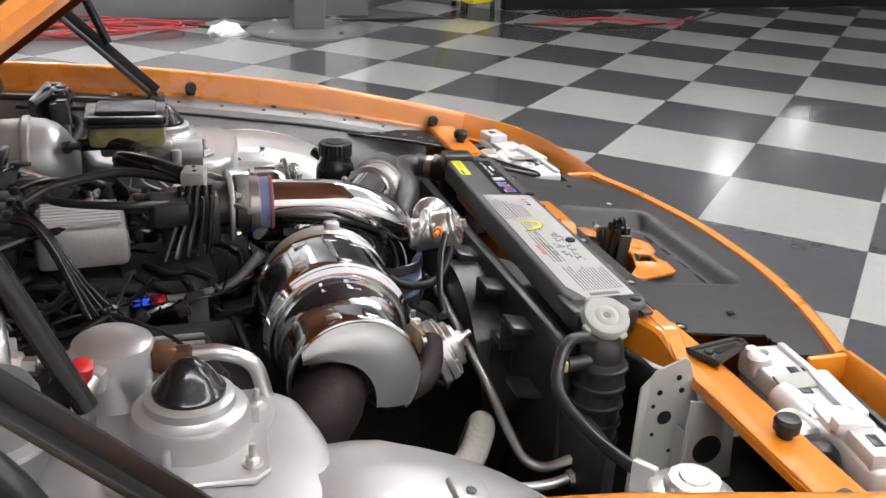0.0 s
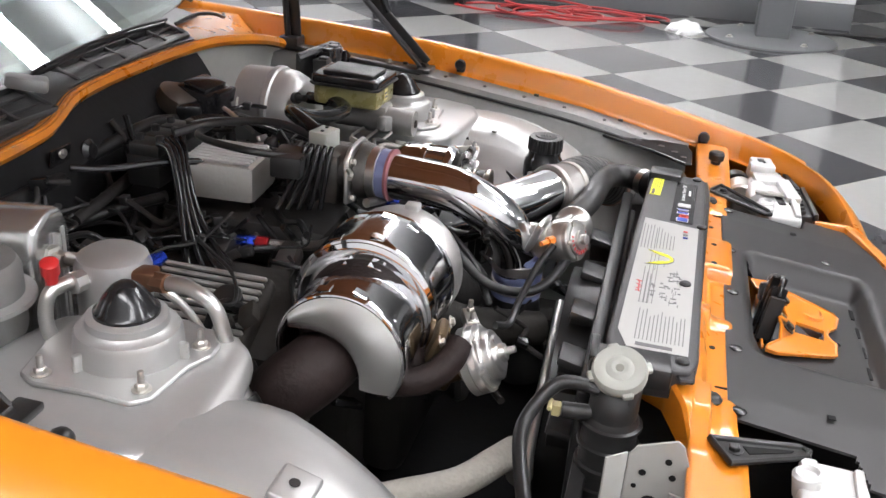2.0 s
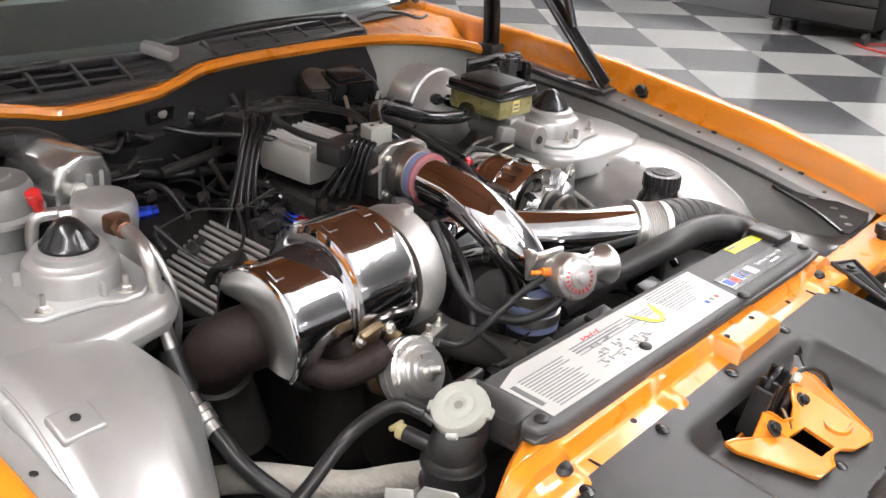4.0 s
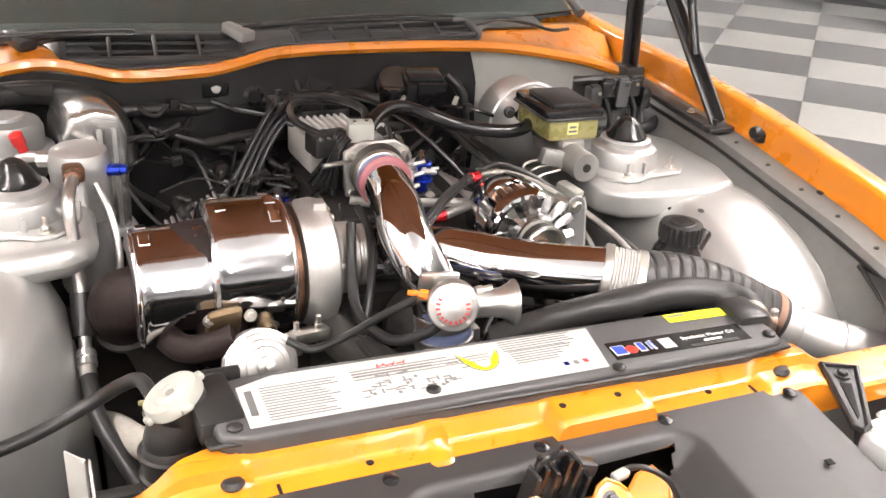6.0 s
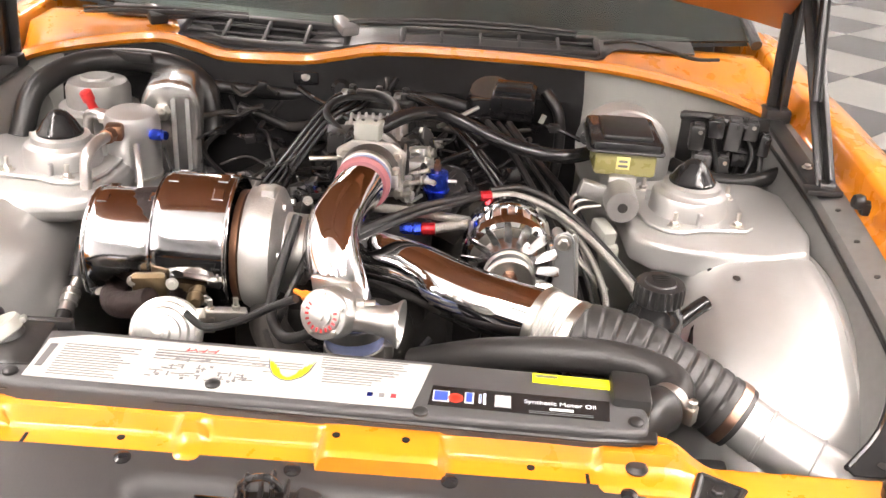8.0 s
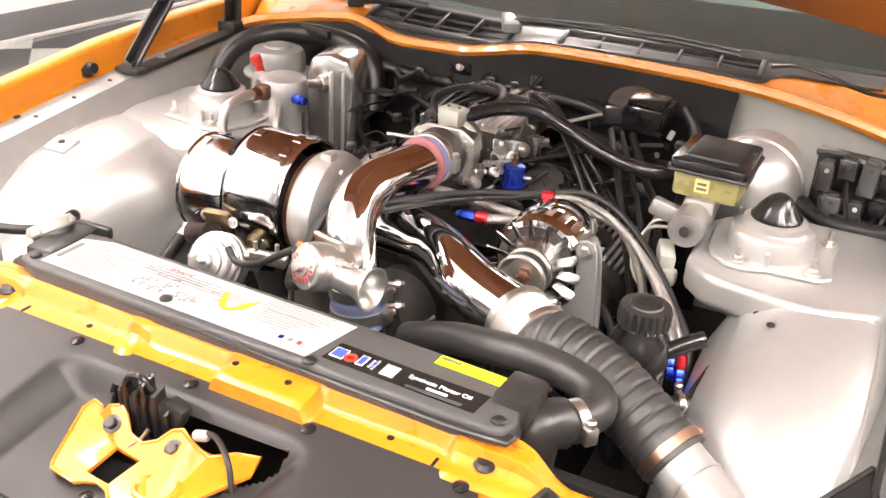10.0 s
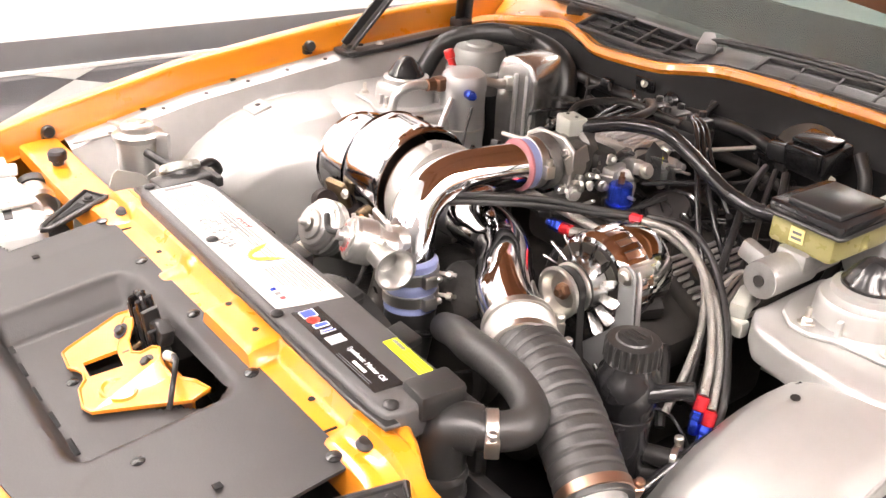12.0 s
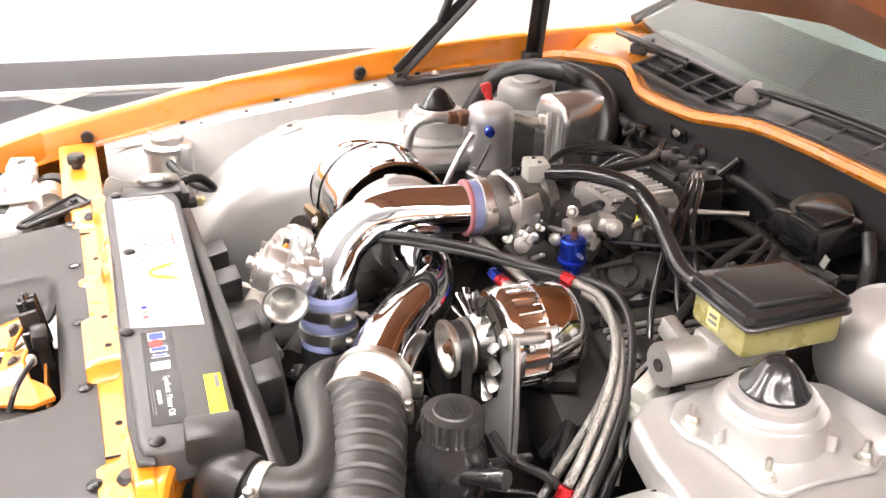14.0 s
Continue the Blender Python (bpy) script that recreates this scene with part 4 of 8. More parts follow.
def harness(name, label, x0, x1, y0, y1, z0, z1, n, seed):
    """Loose wires, connectors and small fittings lying over the engine."""
    rnd = random.Random(seed)
    t = thing(name, ((x0 + x1) / 2, (y0 + y1) / 2, z0), label, "wiring")
    for k in range(n):
        p = Vector((rnd.uniform(x0, x1), rnd.uniform(y0, y1), rnd.uniform(z0, z1)))
        d = Vector((rnd.uniform(-0.06, 0.06), rnd.uniform(-0.08, 0.08), rnd.uniform(-0.01, 0.02)))
        e = Vector((rnd.uniform(-0.05, 0.05), rnd.uniform(-0.05, 0.05), rnd.uniform(-0.04, 0.0)))
        w = part("wire", pipe([p - e - d * 0.4, p, p + d, p + d * 1.6 + e], rnd.choice((0.002, 0.003, 0.0045, 0.006)), 8, 6), rnd.choice((GLOSS_BLACK, GLOSS_BLACK, RUBBER, IRON)), t)
        if k % 3 == 0:
            part("connector", box((rnd.uniform(0.012, 0.022), rnd.uniform(0.014, 0.026), rnd.uniform(0.010, 0.018)), pose(*(p + d), rnd.uniform(-30, 30), rnd.uniform(-30, 30), rnd.uniform(0, 90)), 0.002), rnd.choice((BLACK, GLOSS_BLACK, BLACK, GREY)), w)
        elif k % 3 == 1:
            part("fitting", lathe([(0.005, 0), (0.007, 0.001), (0.007, 0.007), (0.004, 0.008), (0.004, 0.014)], p, (rnd.uniform(-1, 1), rnd.uniform(-1, 1), 1), 8), rnd.choice((WORN_STEEL, BLACK, BLACK, IRON)), w)


engine()
harness("engine_wiring", "tangle of black wires and connectors on the engine", -0.20, -0.05, -0.16, 0.20, 0.655, 0.70, 26, 5)
harness("engine_wiring", "tangle of black wires and small hoses beside the plenum", 0.06, 0.24, -0.08, 0.20, 0.64, 0.70, 26, 9)
harness("engine_wiring", "black wires and hoses low at the front of the engine", -0.15, 0.35, -0.45, -0.22, 0.50, 0.60, 24, 14)
harness("engine_wiring", "black wires hanging at the firewall", -0.34, 0.30, 0.23, 0.30, 0.66, 0.77, 22, 17)
for s in (-1, 1):
    valve_cover(s)


# ---- turbocharger ----
def turbo():
    c = Vector((-0.28, -0.238, 0.684))
    t = thing("turbocharger", (-0.26, -0.238, 0.50), "turbocharger under polished chrome heat shields", "turbocharger")
    ax = Vector((1, 0, 0))

    c1, r1 = Vector((-0.28, -0.240, 0.672)), 0.085
    c2, r2 = Vector((-0.28, -0.238, 0.689)), 0.0985

    def shell(x0, x1, o, r, a0, a1):
        """A rolled sheet round the axis; angle 0 points to the front, 90 up; an arch is cut out of its lower front."""
        def fn(u, v):
            a = radians(a0 + (a1 - a0) * u)
            rr = r + 0.003 * (1 - abs(2 * v - 1) ** 8) - 0.003
            return Vector((x0 + (x1 - x0) * v, o.y - rr * math.cos(a), o.z + rr * math.sin(a)))
        bm = sheet(fn, 90, 24)
        gone = []
        for f in bm.faces:
            q = f.calc_center_median()
            if q.y < o.y and q.z < 0.690 and ((q.x + 0.297) / 0.062) ** 2 + max(0.0, (q.z - 0.635) / 0.042) ** 2 < 1:
                gone.append(f)
        bmesh.ops.delete(bm, geom=gone, context="FACES")
        return bm
    s1 = part("heat_shield", shell(-0.388, -0.284, c1, r1, -36, 215), SHIELD, t, "polished chrome heat shield", 60)
    solid(s1, 0.0025, 1.0)
    s2 = part("heat_shield", shell(-0.287, -0.178, c2, r2, -46, 215), SHIELD, t, "polished chrome heat shield", 60)
    solid(s2, 0.0025, 1.0)

    def hoop(x, o, r, w, a0, a1, lift=0.003):
        return sheet(lambda u, v: Vector((x + (v - 0.5) * w, o.y - (r + lift * math.sin(math.pi * v)) * math.cos(radians(a0 + (a1 - a0) * u)), o.z + (r + lift * math.sin(math.pi * v)) * math.sin(radians(a0 + (a1 - a0) * u)))), 70, 4)
    for x, o, r, sh, a0 in ((-0.386, c1, r1, s1, -36), (-0.181, c2, r2, s2, -46)):
        part("rolled_edge", hoop(x, o, r, 0.006, a0, 215), CHROME, sh)
    # stepped collar where the wide shield laps over the narrow one
    def collar(u, v):
        a = radians(-40 + 250 * u)
        k, rr = along([(0.0, 0.0, r1 + 0.001), (0.35, 0.002, r1 + 0.006), (0.5, 0.001, r1 + 0.010), (1.0, 0.006, r2 + 0.003)], v)
        o = c1.lerp(c2, v)
        return Vector((-0.292 + k, o.y - rr * math.cos(a), o.z + rr * math.sin(a)))
    part("collar", sheet(collar, 70, 6), CHROME, s2, "bright stepped collar", 50)
    for x, o, r, sh, angs in ((-0.298, c1, r1 + 0.004, s1, (80, 102)), (-0.372, c1, r1 + 0.003, s1, (76, 108)), (-0.268, c2, r2 + 0.003, s2, (84, 118)), (-0.198, c2, r2 + 0.003, s2, (66, 88, 112))):
        for a in angs:
            a = radians(a)
            p = Vector((x, o.y - r * math.cos(a), o.z + r * math.sin(a)))
            part("tab", box((0.015, 0.020, 0.003), Matrix.Translation(p) @ frame_to(Vector((0, -math.cos(a), math.sin(a))), (1, 0, 0)) @ Matrix.Rotation(math.pi / 2, 4, "Z") @ Matrix.Rotation(0.12, 4, "X"), 0.001, 1), CHROME, sh)
    part("shield_bolt", bolt(Vector((-0.215, c2.y - 0.083, c2.z - 0.056)), (0, -0.83, -0.56), 0.008, 0.007), STEEL, s2)
    # end plate: a broad crescent of satin aluminium, its foot cut level, hugging the rusty outlet
    inner = spline([(0.029, -0.044, 0), (0.027, -0.020, 0), (0.018, 0.002, 0), (0.0, 0.021, 0), (-0.030, 0.031, 0), (-0.068, 0.030, 0)], 8)
    rows = []
    for k, pi in enumerate(inner):
        a = radians(-31 + 176 * k / (len(inner) - 1))
        po = Vector((r1 * math.cos(a), r1 * math.sin(a), 0))
        rows.append([Vector((-0.3885 - 0.003 * math.sin(math.pi * j / 4), c1.y - po.lerp(pi, j / 4).x, c1.z + po.lerp(pi, j / 4).y)) for j in range(5)])
    ep = part("end_plate", loft(rows), material("satin aluminium sheet", (0.72, 0.715, 0.70), 0.24, 1.0, 0.06, 40, bump=0.05, bump_scale=300), t, "satin aluminium end plate", 50)
    solid(ep, 0.003, 0.0)
    part("plate_edge", pipe([r[0] for r in rows], 0.0028, 8, 0), CHROME, ep)
    # turbine core and downpipe
    part("turbine_housing", join(lathe([(0.055, -0.09), (0.075, -0.06), (0.082, 0.0), (0.075, 0.06), (0.06, 0.085)], c, ax, 28), pipe([c + Vector((0.0, -0.03, -0.03)), c + Vector((0.0, -0.06, -0.06)), c + Vector((0.0, -0.09, -0.09))], 0.036, 16, 5)), RUST, t, "rusty cast iron turbine housing")
    dp = part("downpipe", pipe([(-0.355, -0.215, 0.646), (-0.392, -0.200, 0.638), (-0.404, -0.172, 0.612), (-0.388, -0.140, 0.566)], 0.047, 28, 6), RUST, t, "rust brown exhaust downpipe")
    # lower run of the same pipe, coloured near black because no light reaches it
    part("shaded_lower_pipe", join(pipe([(-0.389, -0.142, 0.570), (-0.36, -0.125, 0.52), (-0.32, -0.115, 0.40)], 0.043, 20, 5), lathe([(0.048, -0.006), (0.056, -0.004), (0.056, 0.004), (0.048, 0.006)], (-0.390, -0.145, 0.574), (0.3, 0.45, -0.85), 24)), IRON, dp)
    # compressor side
    vol = lambda k, h: 1.0 + 0.10 * ((k / 40 + 0.15) % 1.0)
    comp = part("compressor_housing", lathe([(0.060, -0.032), (0.082, -0.030), (0.089, -0.018), (0.091, 0.0), (0.087, 0.014), (0.074, 0.022), (0.060, 0.024), (0.052, 0.026), (0.050, 0.056), (0.046, 0.057), (0.044, 0.03)], Vector((-0.132, c.y - 0.006, c.z + 0.004)), ax, 40, vol), CAST, t, "bare cast aluminium compressor housing")
    part("backing_ring", lathe([(0.07, -0.016), (0.084, -0.014), (0.085, -0.004), (0.07, 0.0)], Vector((-0.163, c.y, c.z)), ax, 40), COPPER, t)
    part("v_band", clamp_ring(Vector((-0.158, c.y, c.z)), ax, 0.088, 0.01), STEEL, t)
    part("outlet", pipe([(-0.125, c.y - 0.05, c.z - 0.065), (-0.115, c.y - 0.10, c.z - 0.085), (-0.06, c.y - 0.16, c.z - 0.11), (-0.01, c.y - 0.21, c.z - 0.13)], 0.028, 18, 6), IRON, t)
    for k in range(6):
        a = k * math.pi / 3 + 0.3
        part("bolt", bolt(Vector((-0.112, c.y - 0.076 * math.cos(a), c.z + 0.076 * math.sin(a))), ax, 0.0055, 0.006), STEEL, comp)
    part("lug", box((0.02, 0.022, 0.03), Matrix.Translation((-0.13, c.y - 0.02, c.z + 0.09)), 0.004), CAST, comp)
    # wastegate arm and rust coloured crossover
    part("crossover", pipe([(-0.360, c.y - 0.045, c.z - 0.06), (-0.340, c.y - 0.10, c.z - 0.056), (-0.31, c.y - 0.125, c.z - 0.045), (-0.275, c.y - 0.135, c.z - 0.03)], 0.0195, 16, 6), RUST, t, "rust brown exhaust crossover")
    part("flange", box((0.05, 0.016, 0.055), pose(-0.285, c.y - 0.105, c.z - 0.025, 20, 0, 10), 0.008), BROWN_AL, t)
    part("stud_plug", lathe([(0.012, 0), (0.013, 0.006), (0.008, 0.02)], (-0.225, c.y - 0.09, c.z - 0.045), (0.2, -1, 0), 14), BROWN_AL, t)
    for dx in (-0.02, 0.035):
        part("bolt", bolt(Vector((-0.285 + dx, c.y - 0.114, c.z - 0.012)), (0.1, -1, 0.2), 0.006), STEEL, t)


turbo()


def wastegate():
    c = Vector((-0.248, -0.396, 0.620))
    a = Vector((0.05, -0.80, 0.42)).normalized()
    t = thing("wastegate", c - Vector((0, 0, 0.05)), "machined aluminium wastegate below the turbocharger", "wastegate")
    part("valve_body", lathe([(0.024, -0.075), (0.030, -0.06), (0.022, -0.05), (0.022, -0.028), (0.036, -0.02), (0.040, -0.016)], c, a, 28), BROWN_AL, t, "heat stained valve body")
    part("flange_ring", lathe([(0.040, -0.016), (0.049, -0.014), (0.049, -0.003), (0.046, -0.002), (0.049, 0.0), (0.049, 0.010), (0.044, 0.012)], c, a, 36), ALU, t)
    part("dome", lathe([(0.044, 0.010), (0.044, 0.016), (0.042, 0.018), (0.036, 0.0185), (0.036, 0.027), (0.034, 0.029), (0.027, 0.030), (0.025, 0.034), (0.014, 0.035), (0.012, 0.042), (0.006, 0.043), (0.005, 0.056), (0.002, 0.057)], c, a, 36), ALU, t)
    f = frame_to(a)
    for k in range(6):
        q = c + f.to_3x3() @ Vector((0.043 * math.cos(k * 1.047), 0.043 * math.sin(k * 1.047), 0.011))
        part("bolt", lathe([(0.0042, 0), (0.0042, 0.005), (0.003, 0.006)], q, a, 8), STEEL, t)
    part("nipple", pipe([c + Vector((0.03, 0.02, -0.01)), c + Vector((0.05, 0.03, 0.0))], 0.005, 8, 3), ALU, t)
    part("bracket", join(box((0.06, 0.02, 0.018), pose(-0.172, -0.366, 0.636, 0, 8, 20), 0.003), box((0.03, 0.024, 0.03), pose(-0.20, -0.372, 0.628, 10, 0, 10), 0.004), *[lathe([(0.006, 0), (0.006, 0.006), (0.004, 0.007), (0.004, 0.018)], (x, y, 0.644), (0, 0, 1), 6) for x, y in ((-0.192, -0.372), (-0.158, -0.362))]), STEEL, t)


wastegate()


# ---- charge pipe, blow-off valve, intake pipe ----
def charge_pipe():
    t = thing("charge_pipe", (0.0, -0.30, 0.60), "polished chrome charge pipe bending down to the intercooler", "pipe")
    path = [(-0.002, -0.185, 0.776), (-0.010, -0.235, 0.777), (-0.020, -0.290, 0.776), (-0.026, -0.335, 0.763), (-0.019, -0.371, 0.737), (-0.004, -0.391, 0.702), (0.007, -0.398, 0.665), (0.013, -0.401, 0.625)]
    part("pipe", pipe(path, 0.0365, 36, 8), CHROME, t, "", 70)
    co = part("coupler", lathe([(0.038, 0), (0.0405, 0.002), (0.0405, 0.046), (0.038, 0.048)], (0.001, -0.140, 0.776), (-0.06, -1, 0.02), 36), SILICONE, t, "blue grey silicone coupler")
    part("edge_ring", lathe([(0.040, 0), (0.0425, 0.001), (0.0425, 0.005), (0.040, 0.006)], (-0.002, -0.184, 0.777), (-0.06, -1, 0.02), 36), material("red silicone", (0.30, 0.10, 0.11), 0.4), co)
    part("clamp", clamp_ring(Vector((-0.0005, -0.162, 0.7765)), Vector((-0.06, -1, 0.02)), 0.0405, 0.016), STEEL, t)
    lax = Vector((-0.06, 0.02, 1)).normalized()
    base = Vector((0.017, -0.403, 0.598))
    lo = part("coupler", lathe([(0.038, 0), (0.0412, 0.002), (0.0412, 0.008), (0.040, 0.010), (0.040, 0.034), (0.0412, 0.036), (0.0412, 0.044), (0.040, 0.046), (0.040, 0.070), (0.0412, 0.072), (0.0412, 0.078), (0.038, 0.080)], base, lax, 36), SILICONE, t, "blue grey silicone coupler")
    for k in (0.022, 0.058):
        q = base + lax * k
        part("clamp", clamp_ring(q, lax, 0.041, 0.018), STEEL, lo)
        part("t_bolt", join(pipe([q + Vector((0.026, 0.030, 0)), q + Vector((0.052, 0.046, 0.002))], 0.0032, 8, 3), lathe([(0.006, 0), (0.006, 0.008)], q + Vector((0.040, 0.038, 0.001)), (0.85, 0.5, 0), 6)), STEEL, lo)
    part("lower_hose", pipe([base + lax * 0.002, base + Vector((0.0, -0.006, -0.05)), base + Vector((0.0, -0.03, -0.15))], 0.040, 24, 5), RUBBER, t)


def blow_off_valve():
    c = Vector((-0.006, -0.470, 0.714))
    a = Vector((-0.36, -0.86, 0.34)).normalized()
    t = thing("blow_off_valve", c - Vector((0, 0, 0.05)), "machined aluminium blow-off valve with a flared outlet", "valve")
    part("body", lathe([(0.020, -0.05), (0.028, -0.04), (0.028, -0.014), (0.034, -0.008), (0.0345, 0.016), (0.032, 0.020)], c, a, 36), ALU, t)
    cap = part("cap", lathe([(0.033, 0.018), (0.033, 0.025), (0.0315, 0.027), (0.025, 0.0275), (0.025, 0.0305), (0.0235, 0.0315), (0.015, 0.0316), (0.015, 0.036), (0.008, 0.0365), (0.008, 0.044), (0.003, 0.045)], c, a, 36), ALU, t)
    f = frame_to(a).to_3x3()
    for k in range(5):
        ang = k * 2 * math.pi / 5 + 0.5
        part("screw", lathe([(0.004, 0), (0.004, 0.003), (0.002, 0.0035)], c + f @ Vector((0.027 * math.cos(ang), 0.027 * math.sin(ang), 0.027)), a, 10), STEEL, cap)
    for k in range(13):
        ang = radians(150 + 19 * k)
        q = c + f @ Vector((0.0200 * math.cos(ang), 0.0200 * math.sin(ang), 0.0316))
        part("red_mark", box((0.0055, 0.0028, 0.0008), Matrix.Translation(q) @ frame_to(a) @ Matrix.Rotation(ang, 4, "Z")), RED, cap)
    d = Vector((0.93, -0.14, -0.02)).normalized()
    part("outlet", lathe([(0.019, 0.0), (0.019, 0.05), (0.021, 0.062), (0.027, 0.074), (0.031, 0.078), (0.0315, 0.081), (0.028, 0.081), (0.021, 0.072), (0.016, 0.05)], c + Vector((0.008, 0.004, -0.004)), d, 36), ALU, t, "flared aluminium outlet")
    part("neck", pipe([c + Vector((0.0, 0.01, 0)), c + Vector((0.008, 0.04, -0.004)), c + Vector((0.012, 0.06, -0.006))], 0.022, 20, 4), ALU, t)
    part("flange", box((0.055, 0.010, 0.056), pose(-0.012, -0.432, 0.722, 20, 0, -12), 0.006), ALU, t)
    part("vacuum_fitting", join(lathe([(0.007, 0), (0.007, 0.012), (0.004, 0.013), (0.004, 0.028)], c + Vector((-0.03, 0.012, 0.012)), (-0.8, 0.5, 0.0), 8)), ORANGE_PLASTIC, t)
    part("vacuum_fitting", lathe([(0.006, 0), (0.006, 0.01), (0.004, 0.011), (0.004, 0.024)], c + Vector((0.03, -0.004, 0.018)), (1, 0, 0.1), 8), STEEL, t)


def intake_pipe():
    t = thing("intake_pipe", (0.10, -0.33, 0.60), "polished chrome intake pipe running to the fender", "pipe")
    path = [(-0.045, -0.247, 0.688), (0.01, -0.252, 0.686), (0.06, -0.268, 0.684), (0.10, -0.294, 0.684), (0.145, -0.333, 0.685), (0.20, -0.374, 0.687), (0.268, -0.414, 0.690)]
    part("pipe", pipe(path, 0.043, 36, 8), CHROME, t, "", 70)
    ring = [(0.044 if k % 2 else 0.0465, 0.0025 * k) for k in range(0, 18)]
    part("coupler", lathe([(0.042, -0.001)] + ring + [(0.042, 0.044)], (-0.095, -0.245, 0.689), (1, -0.03, 0), 32), ALU, t, "ribbed aluminium coupler")
    d = Vector((0.062, -0.040, -0.006)).normalized()
    c2 = part("coupler", lathe([(0.044, -0.001)] + [(0.0455 if k % 2 else 0.0475, 0.0022 * k) for k in range(0, 26)] + [(0.043, 0.058)], Vector((0.264, -0.411, 0.6895)), d, 36), FIN, t, "ribbed pale sleeve")
    for k in (0.004, 0.054):
        part("clamp", clamp_ring(Vector((0.264, -0.411, 0.6895)) + d * k, d, 0.0475, 0.013), STEEL, c2)
    h = thing("intake_hose", (0.42, -0.47, 0.60), "black corrugated rubber intake hose", "hose")
    hp = [Vector((0.264, -0.411, 0.6895)) + d * 0.05, (0.350, -0.448, 0.686), (0.403, -0.467, 0.677), (0.456, -0.488, 0.657), (0.518, -0.514, 0.627)]
    part("hose", pipe(hp, (0.0455, 0.042), 28, 64, lambda u, s: 1.0 + 0.052 * (min(1.0, 5 * min((s % 0.0184) / 0.0184, 1 - (s % 0.0184) / 0.0184)) - 0.6)), HOSE, h, "", 60)
    e = Vector((0.06, -0.026, -0.029)).normalized()
    part("clamp", clamp_ring(Vector((0.507, -0.509, 0.6325)), e, 0.0425, 0.014), material("stained clamp band", (0.42, 0.27, 0.2), 0.3, 1.0), h)
    u = thing("air_tube", (0.6, -0.58, 0.55), "silver painted air tube leading into the fender", "pipe")
    part("tube", pipe([(0.49, -0.502, 0.641), (0.555, -0.538, 0.614), (0.625, -0.588, 0.598), (0.70, -0.645, 0.585)], 0.036, 28, 6), SILVER, u)
    ed = Vector((0.06, -0.038, -0.015)).normalized()
    part("rolled_end", lathe([(0.036, 0), (0.0375, 0.001), (0.0375, 0.004), (0.036, 0.005)], Vector((0.545, -0.532, 0.6175)), ed, 32), SILVER, u)
    part("weld_bead", lathe([(0.0355, -0.002), (0.0372, 0.0), (0.0355, 0.002)], Vector((0.60, -0.569, 0.6035)), ed, 32), SILVER, u)


charge_pipe()
blow_off_valve()
intake_pipe()


# ---- throttle body and top of the engine ----
WORN = material("worn dark cast alloy", (0.15, 0.145, 0.138), 0.42, 0.8, 0.4, 50, bump=0.4, bump_scale=250)


